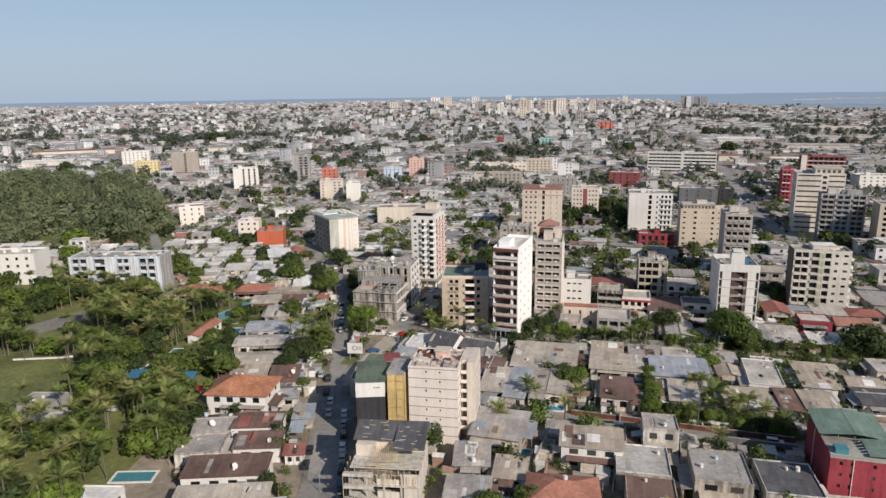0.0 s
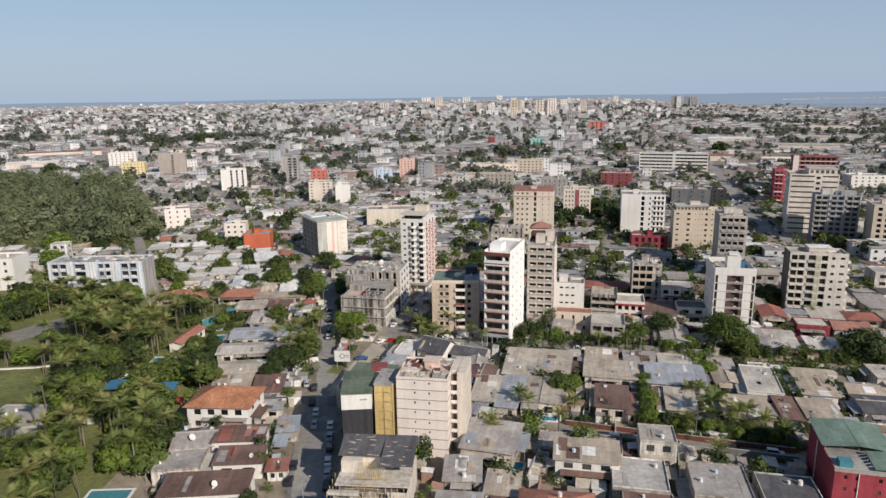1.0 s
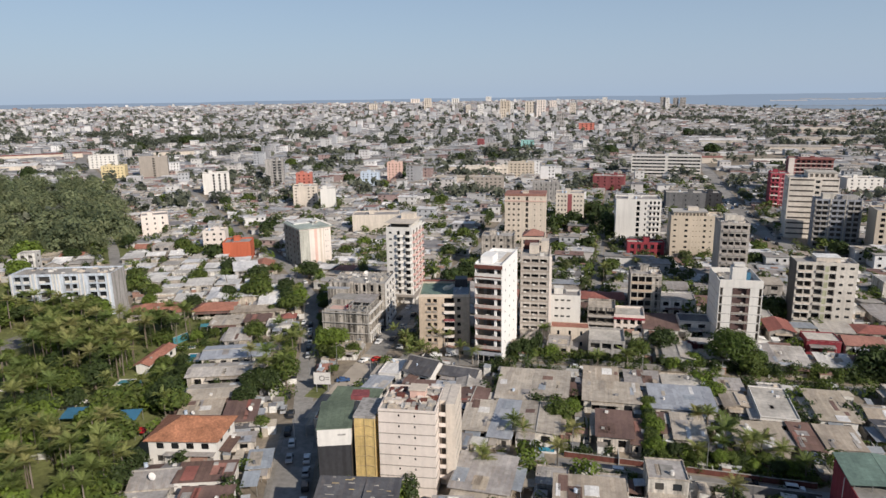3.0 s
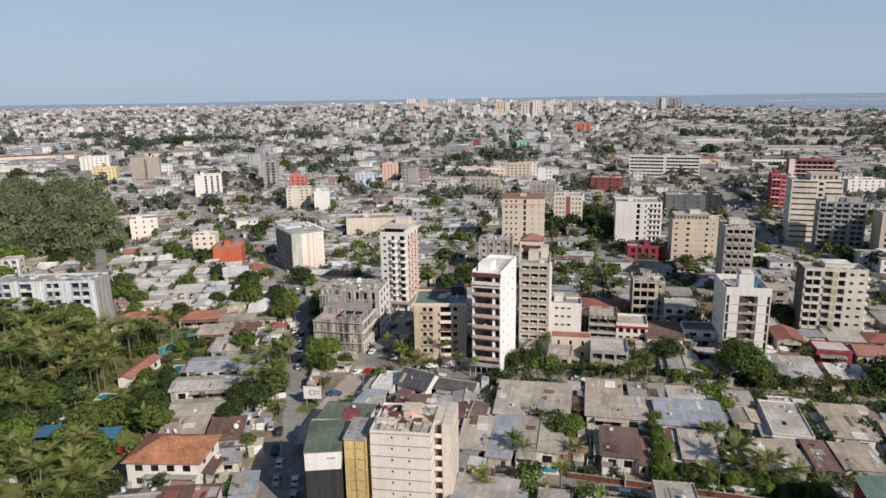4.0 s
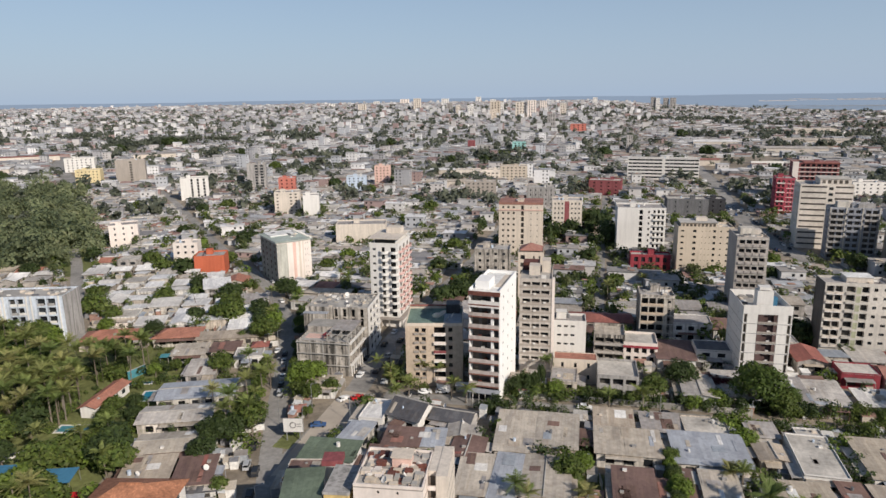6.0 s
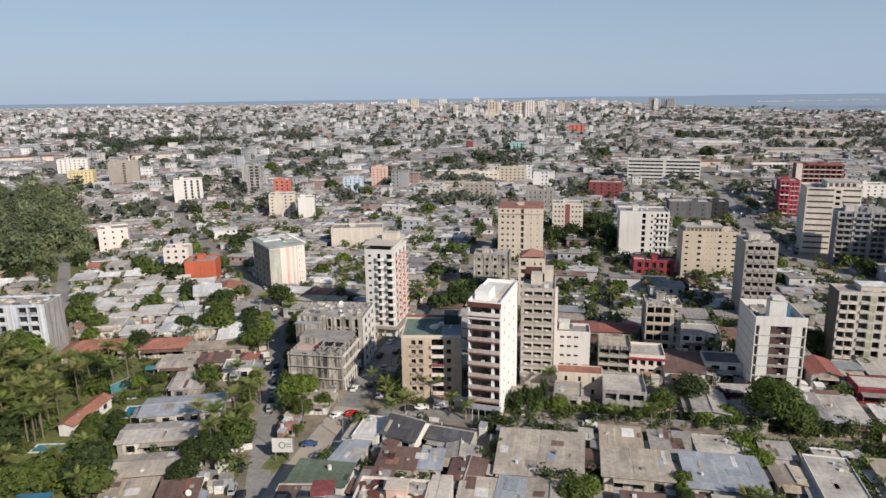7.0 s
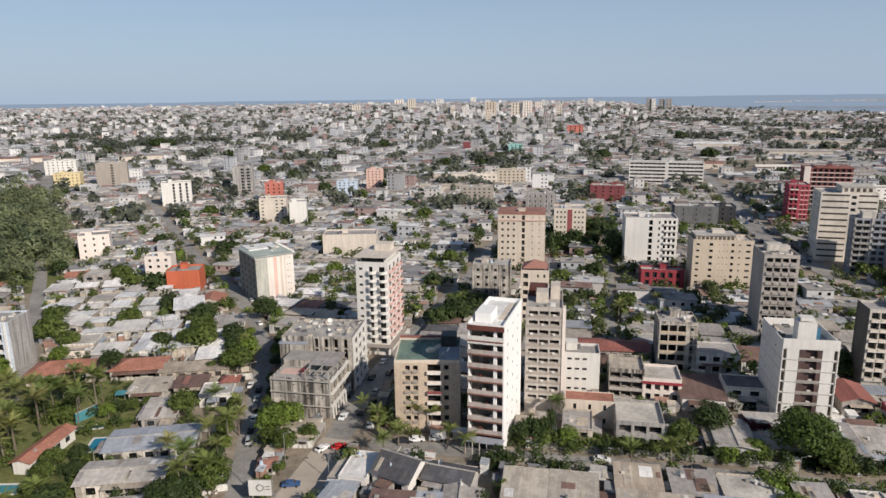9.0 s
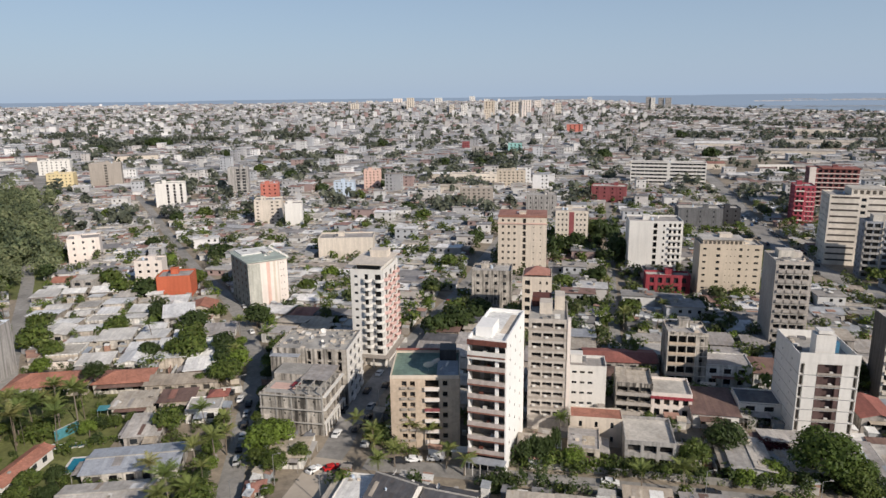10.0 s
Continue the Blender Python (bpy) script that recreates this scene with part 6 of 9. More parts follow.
slab(FL, "front_stripe", "tan", 2.4, -12.56, 0, 3.4, -12.503, 20.8)
slab(FL, "front_stripe", "cream", 4.4, -12.56, 0, 5.0, -12.503, 20.8)
for k in range(7):
    for v in (-9.5, -3.5, 2.5, 8.0):
        slab(FL, "side_window", "glass", -8.92, v, 1.0 + k * 2.95, -8.873, v + 1.2, 2.4 + k * 2.95)
for k in range(14):
    slab(FL, "roof_fin", "white", 8.6, -12.6 + k * 1.8, 22.0, 9.5, -12.2 + k * 1.8, 22.7)
rubble(FL, 16, 20, 22.0, 18, 6)
put(-212.8, 360.4, 22, 15.4, 13.0, 9.6, 3, "orange", "bright orange rendered apartment house", {"R": win(3, 0.2)})
put(-234.8, 371.3, 22, 13.0, 10.0, 13.0, 4, "pinkwhite", "pale pink four-storey apartment house", {"F": win(3, 0.35)})
put(-306.3, 408.2, 36, 16.6, 14.0, 14.0, 4, "pinkwhite", "pale grey four-storey apartment house", {"F": win(3, 0.2)})
put(-569.2, 675.4, 28, 25.5, 15.0, 16.0, 5, "yellow", "yellow five-storey apartment building", {"F": win(6, 0.3)})
put(-685.7, 791.7, 30, 36.0, 18.0, 17.0, 5, "white", "white five-storey apartment building", {"F": win(6, 0.3)})
put(-531.0, 696.0, 33, 30.6, 14.0, 25.0, 9, "taupe", "brown-grey slab with a stair slot", {"F": ((0.46, 0.56, 1, 0.9, 0.1, 0.7, 1.0),)})
put(-383.0, 597.0, 33, 24.6, 14.0, 19.6, 7, "white", "white apartment block with dark window stripes", {"F": ((0.3, 0.95, 3, 0.35, 0.1, 0.9, 0.6),)})
put(-356.0, 664.0, 24, 18.4, 15.0, 26.0, 9, "grey", "grey tower with dark stacked balconies", {"F": ((0.4, 0.6, 1, 0.8, 0.2, 0.9, 1.0), (0.68, 0.9, 1, 0.8, 0.2, 0.9, 1.0))})
put(-256.5, 535.0, 22, 19.6, 14.0, 18.0, 7, "cream", "cream seven-storey apartment block", {"F": ((0.05, 0.2, 1, 0.5, 0.3, 0.7, 0.3), (0.55, 0.95, 2, 0.4, 0.3, 0.75, 0.4))}, clutter=3)
put(-230.0, 522.0, 22, 11.9, 12.0, 18.0, 6, "white", "white and black apartment block", {"R": win(3, 0.3)})
put(-296.0, 612.0, 22, 15.0, 12.0, 19.0, 6, "salmon", "orange-red six-storey apartment building", {"F": win(3, 0.3)})
put(-158.8, 443.6, 16, 30.8, 16.0, 13.0, 4, "cream", "plain cream windowless storage hall", {})
put(-247.0, 660.0, 15, 18.4, 13.0, 15.5, 6, "paleblue", "white and pale blue apartment house", {"F": win(4, 0.3)})
put(-239.8, 715.9, 14, 16.2, 13.0, 20.0, 7, "pink", "pinkish seven-storey apartment block", {"F": win(4, 0.3)})
put(-121.3, 643.8, 8, 27.6, 14.0, 15.0, 5, "taupe", "brown-grey five-storey apartment block", {"F": win(6, 0.4)})
put(-107.5, 751.4, 10, 28.0, 14.0, 18.0, 6, "beige", "tan six-storey apartment block", {"F": win(6, 0.4)})
SA = put(11.7, 308.4, 4, 12.3, 12.0, 17.0, 5, "dirty", "unfinished apartment house with open floors", {"F": ((0.03, 0.7, 3, 0.88, 0.06, 0.88, 2.0), (0.76, 0.94, 1, 0.5, 0.35, 0.65, 0.4)), "L": win(2, 0.25)}, clutter=3)
for k in range(5):
    slab(SA, "balcony", "warmtan", -5.9, -6.5, k * 3.4 + 0.05, 2.4, -6.004, k * 3.4 + 0.95)
    slab(SA, "floor_edge", "palecon", -6.2, -6.3, k * 3.4 + 3.1, 6.2, -6.004, k * 3.4 + 3.35)
for c in (-6.1, -3.3, -0.5, 2.3):
    slab(SA, "column", "palecon", c, -6.4, 0, c + 0.35, -6.006, 17.2)
rubble(SA, 12, 11, 17, 14, 17)
put(-18.7, 282.8, 5, 11.5, 8.5, 13.0, 4, "white", "white four-storey house with strip windows", {"F": ((0.1, 0.7, 3, 0.6, 0.5, 0.72, 0.2),)}, clutter=2)
N2 = put(-4.8, 284.3, 2, 10.4, 12.0, 9.0, 3, "dirty", "stained house with open balcony galleries", {"F": ((0.03, 0.97, 3, 0.85, 0.3, 0.85, 1.4),)}, clutter=0, roof="metalroof")
for k in range(3):
    slab(N2, "gallery_rail", "greybeige", -5.1, -6.9, k * 3 + 0.1, 5.1, -6.0, k * 3 + 0.9)
N3 = put(5.6, 283.6, 2, 11.2, 11.5, 7.0, 2, "pinkwhite", "cream two-storey house with a red eaves band", {"F": ((0.04, 0.96, 4, 0.62, 0.12, 0.8, 1.0),)}, clutter=0, roof="flatroof")
slab(N3, "eaves_band", "red", -5.8, -6.2, 6.0, 5.8, -5.76, 6.7)
put(-15.1, 260.5, 4, 13.6, 6.0, 8.0, 2, "tan", "two-storey house with a salmon tile roof", {"F": win(3, 0.2)}, clutter=0, roof="pinktile", parapet=0.2)
put(-2.0, 255.0, 3, 12.2, 13.5, 7.0, 2, "grey", "two-storey concrete house with a front balcony", {"F": ((0.03, 0.97, 3, 0.8, 0.3, 0.9, 1.4),)}, clutter=0, roof="flatroof")
put(-297, 256, 20, 26.0, 15.0, 15.0, 4, "white", "white apartment house with a blank bright end wall", {"F": win(5, 0.3)}, clutter=3)
TB = put(-39.4, 342.0, 5, 11.0, 13.0, 23.5, 7, "tan", "tan apartment tower under a red hipped roof", {"F": ((0.05, 0.3, 1, 0.7, 0.2, 0.8, 1.0), (0.5, 0.95, 2, 0.3, 0.35, 0.7, 0.3)), "L": win(2, 0.25)}, clutter=0)
_g = Geo()
roof_geo(_g, 9.0, 9.0, 24.6, "hip", 0.5)
part("red_roof", _g, "redroof", TB)
put(-62.0, 372.0, 5, 17.0, 13.0, 17.0, 5, "dirty", "stained concrete apartment block with a cluttered roof", {"F": win(4, 0.35)}, clutter=3)
put(14.5, 411.0, 4, 20.0, 8.0, 8.0, 2, "red", "bright red two-storey house with white gallery rails", {"F": win(5, 0.55, 0.2, 0.85, 0.8)}, clutter=2)
put(-144.7, 797.8, 8, 69.3, 14.0, 8.5, 2, "bgcream", "long pale cream hall with a flat roof", {"F": ((0.02, 0.98, 14, 0.5, 0.1, 0.4, 0.3),)}, clutter=2)
put(180.5, 962.9, 6, 42.2, 6.0, 4.5, 1, "white", "low white arcade beside the sports field", {"F": ((0.02, 0.98, 9, 0.55, 0.0, 0.7, 1.5),)}, clutter=0)
put(207.3, 704.9, 9, 30.7, 18.0, 12.5, 4, "white", "white four-storey apartment house with small windows", {"F": win(5, 0.3)}, clutter=3)
for q in ((-194, 791, 8, 28, 14), (-170.2, 712.2, 8, 40.7, 16), (109, 962, 6, 25.4, 20)):
    took(*q)

# ---- houses ----
house(-42.4, 214.6, 8, 6.4, 11.6, 4, "gable", "metalroof", pitch=0.18)
house(-38.4, 203.9, 2, 7.7, 9.7, 4, "gable", "brownroof", pitch=0.12)
house(-27.5, 214.6, 4, 9.9, 20, 4, "shed", "tanroof", pitch=0.04)
house(-17.1, 216.8, 2, 10.0, 17, 4.2, "shed", "metalroof", pitch=0.04)
house(0.7, 214.8, 3, 15.6, 12, 4.2, "shed", "metalroof", pitch=0.05)
house(-34.2, 192.2, 5, 7.4, 16, 3.8, "shed", "tanroof", pitch=0.04)
house(-26.9, 191.8, 1, 5.5, 20, 3.8, "shed", "bluegrey", pitch=0.04)
house(-18.1, 194.4, 3, 11.0, 17, 4.2, "gable", "metalroof", pitch=0.08)
house(1.9, 194.7, 3, 8.6, 13, 4.2, "shed", "brownroof", pitch=0.06)
house(8.2, 193.0, 3, 3.6, 12, 3.6, "shed", "brownroof", pitch=0.05)
house(-26.6, 162.6, 0, 13, 13.3, 4.6, "shed", "metalroof", pitch=0.08)
house(-2.6, 158.5, 5, 14.5, 9, 6.4, "shed", "tanroof", "white", pitch=0.06)
house(9.6, 154.4, 4, 12.3, 13, 4.6, "flat", "flatroof")
house(11.7, 139.5, 4, 10.6, 14, 5.0, "flat", "brownroof")
house(20.2, 215.4, 4, 17, 14, 4.2, "shed", "bluegrey", pitch=0.05)
house(20.8, 198.0, 2, 7.4, 13, 4.0, "shed", "tanroof", pitch=0.05)
house(14.6, 200.0, 2, 4.2, 10, 3.4, "shed", "brownroof", pitch=0.05)
house(44.8, 217.6, 0, 9.9, 20, 4.4, "flat", "flatroof", "white")
house(59.5, 219.4, 2, 9, 18, 4.4, "shed", "tanroof", "white", pitch=0.03)
house(37.9, 197.8, 4, 12, 12.6, 4.0, "shed", "tanroof", pitch=0.04)
house(57.3, 201.1, 4, 8.5, 11, 4.0, "shed", "tanroof", pitch=0.04)
house(49.3, 200.5, 4, 5.0, 13, 3.6, "shed", "brownroof", pitch=0.04)
house(26.5, 153.6, 4, 12.2, 14, 6.0, "flat", "flatroof")
house(41.1, 154.5, 4, 12.1, 14, 4.8, "flat", "darkroof")
house(-6.9, 135.4, 8, 15.0, 11, 5.6, "hip", "pinktile", pitch=0.35)
house(-27.6, 132.3, 9, 9.5, 10, 3.8, "shed", "metalroof", pitch=0.05)
house(-20.1, 144.1, 5, 7.0, 8.6, 3.8, "shed", "tanroof", pitch=0.05)
house(-30.4, 147.5, 12, 8.0, 9.5, 3.8, "shed", "metalroof", pitch=0.06)
house(47.4, 257.1, 2, 9.4, 15, 4.0, "shed", "metalroof", pitch=0.06)
house(57.5, 256.5, 2, 9.0, 15, 4.0, "shed", "metalroof", pitch=0.06)
house(21.7, 254.0, 2, 9.0, 15, 4.4, "gable", "metalroof", pitch=0.14)
house(-17.9, 250.6, 2, 8.0, 11, 5.4, "flat", "flatroof")
house(16.9, 281.8, 3, 12.0, 16, 4.6, "shed", "brownroof", "white", pitch=0.04)
house(29.3, 284.5, 3, 11.2, 9.5, 6.0, "flat", "darkroof", "white")
house(-8.4, 312.3, 6, 23.0, 11, 4.6, "gable", "redroof", pitch=0.22)
house(24.5, 308.9, 2, 14.6, 11, 7.0, "flat", "flatroof")
house(36.4, 310.3, 2, 7.8, 11, 5.4, "shed", "brownroof", pitch=0.06)
house(59.5, 287.0, 2, 8.5, 13, 4.6, "gable", "redroof", pitch=0.3)
house(71.0, 276.0, 2, 11, 9, 5.0, "flat", "flatroof", "red")
house(84.0, 277.0, 2, 12, 10, 4.4, "gable", "redroof", pitch=0.3)
house(-57.8, 219.0, -16, 10.0, 10.0, 4.6, "gable", "darkroof", "white", pitch=0.6)
house(-45.8, 219.5, -6, 11.0, 7.5, 4.2, "gable", "darkroof", "white", pitch=0.35)
house(-68.4, 219.0, 2, 6.8, 12.0, 3.8, "flat", "whitesheet", "white")
house(-69.2, 204.3, -6, 6.0, 10.6, 3.8, "shed", "bluegrey", pitch=0.05)
house(-70.6, 191.8, 4, 13.0, 8.6, 5.8, "shed", "olive", "white", pitch=0.05)
house(-73.0, 181.5, 12, 8.4, 10.0, 5.6, "flat", "brownroof")
house(-56.0, 204.8, 6, 9.0, 8.4, 4.2, "shed", "brownroof", pitch=0.05)
house(-58.3, 194.1, 6, 6.8, 9.1, 4.2, "shed", "brownroof", pitch=0.05)
house(-48.5, 206.0, 8, 6.2, 8.0, 4.2, "shed", "bluegrey", pitch=0.05)
house(-103.8, 161.9, 12, 17.5, 12.5, 7.0, "hip", "tile", "white", pitch=0.45, ov=0.9)
house(-90.6, 148.3, 19, 13, 7.4, 4.2, "shed", "brownroof", pitch=0.08, wall="white", lean=False, ov=0.35)
house(-84.6, 138.8, 19, 11.5, 7.6, 4.2, "shed", "brownroof", pitch=0.08, wall="white", lean=False, ov=0.35)
house(-85.0, 125.6, 20, 19.5, 8.4, 4.4, "shed", "brownroof", pitch=0.08, wall="white", lean=False, ov=0.35)
house(-78.5, 113.0, 20, 20, 10, 4.2, "shed", "tanroof", pitch=0.08)
house(-81.8, 157.5, 22, 5.0, 6.6, 3.4, "shed", "bluegrey", pitch=0.1)
house(-74.5, 138.8, 20, 4.4, 3.8, 3.0, "shed", "redroof", pitch=0.12)
house(-99.8, 178.4, 22, 8.4, 11.0, 4.0, "shed", "brownroof", pitch=0.06)
house(-111.5, 176.5, 22, 11.0, 9.4, 4.0, "shed", "tanroof", pitch=0.08)
house(-114.4, 189.3, 22, 16.7, 9.6, 4.0, "gable", "tanroof", pitch=0.15)
house(-122.8, 203.9, 21, 19.5, 10.0, 4.0, "gable", "metalroof", pitch=0.15)
house(-126.6, 219.6, 23, 22.0, 11.5, 4.0, "gable", "bluegrey", pitch=0.12)
house(-186.0, 255.8, 22, 24.0, 11.5, 3.8, "hip", "pinktile", pitch=0.35)
house(-164.4, 263.2, 21, 16.5, 10.5, 3.8, "hip", "pinktile", pitch=0.35)
house(-144.6, 265.5, 21, 22.0, 6.6, 3.6, "shed", "tanroof", pitch=0.06)
house(-149.5, 249.0, 21, 10.8, 9.6, 3.6, "shed", "tanroof", pitch=0.05)
house(-138.6, 254.4, 22, 9.5, 7.4, 3.6, "shed", "brownroof", pitch=0.05)
house(-136.0, 236.2, 22, 9, 12, 3.4, "shed", "metalroof", pitch=0.05)
house(-127.0, 250.6, 22, 9.6, 9.0, 3.8, "flat", "flatroof", "white")
house(-153.3, 211.0, 99, 18.0, 4.6, 3.4, "gable", "pinktile", "white", pitch=0.3)
house(-185.0, 321.9, 34, 11.5, 13.0, 5.4, "shed", "whitesheet", "grey", pitch=0.1)
house(-92.4, 217.2, 22, 4.0, 4.0, 2.4, "hip", "redroof", pitch=0.4, name="kiosk", label="small kiosk under a red hipped roof")
house(-91.6, 233.6, 12, 9.0, 9.4, 3.6, "hip", "tanroof", pitch=0.12)
house(-126.2, 256.8, 22, 5.0, 4.4, 4.6, "hip", "redroof", pitch=0.45, name="gazebo", label="garden gazebo under a red hipped roof")
house(-159.5, 147.6, 14, 20, 8, 2.2, "flat", "flatroof", "concrete", lean=False)
house(-157.3, 133.6, 26, 22, 7, 2.2, "flat", "flatroof", "concrete", lean=False)
house(-113.4, 108.7, 14, 20, 5, 3, "flat", "whitesheet", "white", lean=False)
house(-96.2, 174.7, 22, 8, 5, 3, "shed", "darkroof")
house(-94.0, 166.6, 22, 9, 4, 2.8, "shed", "metalroof")

# ---- the rest of the quarter, lot by lot ----
ROADS = [(MAIN[:5], 6.6), (MAIN[4:], 4.0), (CROSS[:5], 5.5), (CROSS[4:], 4.2), ([(-12, 179), (75, 178)], 4.0), ([(-72, 236), (-33, 238), (40, 241), (60, 240), (110, 250)], 4.4),
         ([(-9, 330), (-10, 391), (-12, 620), (-14, 780)], 2.6), ([(124, 400), (106, 432), (95, 466), (89, 500), (87, 535), (88, 606), (94, 800), (96, 1000)], 7.5),
         ([(-185, 225), (-222, 274), (-259, 315), (-302, 362), (-420, 480), (-560, 640)], 3.8), ([(-560, 640), (-610, 692), (-798, 868), (-1000, 1110), (-1182, 1347)], 9.0)]
PARK = [(-330, 120), (-86, 60), (-96, 118), (-103, 136), (-112, 150), (-122, 190), (-135, 214), (-172, 240), (-205, 246), (-262, 300), (-300, 300)]
WOOD = [(-740, 610), (-505, 590), (-322, 408), (-280, 345), (-380, 310), (-600, 430)]
VILLA = [(-204, 238), (-165, 196), (-146, 188), (-118, 186), (-104, 208), (-122, 262), (-150, 276), (-205, 270)]
LOT = [(68, 448), (90, 460), (84, 502), (66, 500)]
FIELDS = [[(-1085, 975), (-1275, 1245), (-1125, 1300), (-895, 1035)], [(108, 900), (205, 945), (230, 1115), (124, 1065)]]


def within(x, y, poly):
    odd = False
    for (ax, ay), (bx, by) in zip(poly, poly[1:] + poly[:1]):
        if (ay > y) != (by > y) and x < (bx - ax) * (y - ay) / (by - ay) + ax:
            odd = not odd
    return odd


def road_gap(x, y):
    """Metres from the nearest carriageway's verge."""
    best = 99.0
    for line, half in ROADS:
        for (ax, ay), (bx, by) in zip(line, line[1:]):
            dx, dy = bx - ax, by - ay
            k = min(1, max(0, ((x - ax) * dx + (y - ay) * dy) / (dx * dx + dy * dy)))
            best = min(best, math.hypot(x - ax - k * dx, y - ay - k * dy) - half)
    return best


def seen_from_path(x, y, slack=4.0):
    """Whether the place comes into the wedge that the flight looks over."""
    for ex, ey, yaw in ((6, 3, 17), (-15, 91, 14)):
        a = math.degrees(math.atan2(-(x - ex), y - ey)) - yaw
        if abs(a) < 34 + slack and math.hypot(x - ex, y - ey) > 75:
            return True
    return False


def left_side(x, y):
    """West of the main street and its prolongation."""
    return x < -63 - 0.46 * (y - 132) if y < 294 else x < -137 - 0.72 * (y - 294)


def pick(rr, table):
    k = rr.random() * sum(w for w, _ in table)
    for w, v in table:
        k -= w
        if k <= 0:
            return v
    return table[-1][1]


RIGHT = [(40, "metalroof"), (22, "tanroof"), (9, "bluegrey"), (9, "brownroof"), (4, "redroof"), (16, "flatroof"), (3, "whitesheet"), (3, "darkroof")]
WHITE = [(62, "whitesheet"), (16, "metalroof"), (6, "pinktile"), (10, "flatroof"), (6, "tanroof")]


def fill(rot, west, cw, cd, ymax, seed):
    rr = random.Random(seed)
    a = radians(rot)
    ca, sa = math.cos(a), math.sin(a)
    for i in range(-40, 41):
        for j in range(6, 60):
            lx, ly = i * cw + rr.uniform(-0.8, 0.8), j * cd + rr.uniform(-0.8, 0.8)
            x, y = lx * ca - ly * sa, lx * sa + ly * ca
            w, d = cw * rr.uniform(0.72, 1.02), cd * rr.uniform(0.72, 1.02)
            if y < 112 or y > ymax or left_side(x, y) != west or not seen_from_path(x, y, 2):
                continue
            if within(x, y, PARK) or within(x, y, VILLA) or within(x, y, WOOD) or within(x, y, LOT) or road_gap(x, y) < min(w, d) * 0.5 or rr.random() < 0.06:
                continue
            if road_gap(x, y) < max(w, d) * 0.55:
                w = d = min(w, d)
            k = 0
            while any(inside(x + p * w * 0.5, y + q * d * 0.5, 0.3) for p in (-1, 0, 1) for q in (-1, 0, 1)) and k < 3:
                w, d, k = w * 0.72, d * 0.72, k + 1
            if k == 3 or min(w, d) < 3.5:
                continue
            mat = pick(rr, WHITE if west and y > 270 else RIGHT)
            h = rr.uniform(2.7, 3.7)
            if rr.random() < (0.05 if west else 0.07):
                h, mat = rr.choice((6.4, 7.0, 6.6, 9.8)), rr.choice((mat, "flatroof", "flatroof"))
            kind = "flat" if mat == "flatroof" else rr.choice(("shed", "shed", "gable")) if mat not in ("pinktile", "redroof") else rr.choice(("gable", "hip"))
            turn = rot + rr.uniform(-1.5, 1.5)
            if kind == "shed" and rr.random() < 0.5:
                turn += 180
            house(x, y, turn, w, d, h, kind, mat, pitch=rr.uniform(0.04, 0.1) if kind == "shed" else rr.uniform(0.16, 0.32), lean=y < 292)


fill(4, False, 12.6, 12.0, 346, 11)
fill(23, True, 12.6, 11.6, 366, 12)

# ---- the city beyond, to the horizon ----
class Far(Geo):
    def block(self, roofs, x, y, z, rot, w, d, h, gable):
        c, s = math.cos(rot), math.sin(rot)
        P = lambda a, b, zz: (x + a * c - b * s, y + a * s + b * c, zz)
        p, q = w / 2, d / 2
        ring = [(-p, -q), (p, -q), (p, q), (-p, q)]
        k = len(self.v)
        self.v += [P(a, b, z - 2) for a, b in ring] + [P(a, b, z + h) for a, b in ring]
        self.f += [(k, k + 1, k + 5, k + 4), (k + 1, k + 2, k + 6, k + 5), (k + 2, k + 3, k + 7, k + 6), (k + 3, k, k + 4, k + 7)]
        o = 0.6
        e = [(-p - o, -q - o), (p + o, -q - o), (p + o, q + o), (-p - o, q + o)]
        k = len(roofs.v)
        if gable == 0:
            roofs.v += [P(a, b, z + h) for a, b in e] + [P(a, b, z + h + 0.25) for a, b in e]
            roofs.f += [(k + 4, k + 5, k + 6, k + 7), (k, k + 1, k + 5, k + 4), (k + 1, k + 2, k + 6, k + 5), (k + 2, k + 3, k + 7, k + 6), (k + 3, k, k + 4, k + 7)]
        elif gable == 1:
            r = 0.09 * d
            roofs.v += [P(*e[0], z + h), P(*e[1], z + h), P(*e[2], z + h + r), P(*e[3], z + h + r), P(*e[2], z + h - 0.1), P(*e[3], z + h - 0.1)]
            roofs.f += [(k, k + 1, k + 2, k + 3), (k + 1, k + 4, k + 2), (k, k + 3, k + 5), (k + 4, k + 5, k + 3, k + 2)]
        else:
            r = 0.13 * d
            roofs.v += [P(a, b, z + h) for a, b in e] + [P(-p - o, 0, z + h + r), P(p + o, 0, z + h + r)]
            roofs.f += [(k, k + 1, k + 5, k + 4), (k + 2, k + 3, k + 4, k + 5), (k + 1, k + 2, k + 5), (k + 3, k, k + 4)]


far_walls, far_roofs, far_panes = Far(), Far(), Geo()
mid_roofs, east_roofs = Far(), Far()


roof_bits = Far()


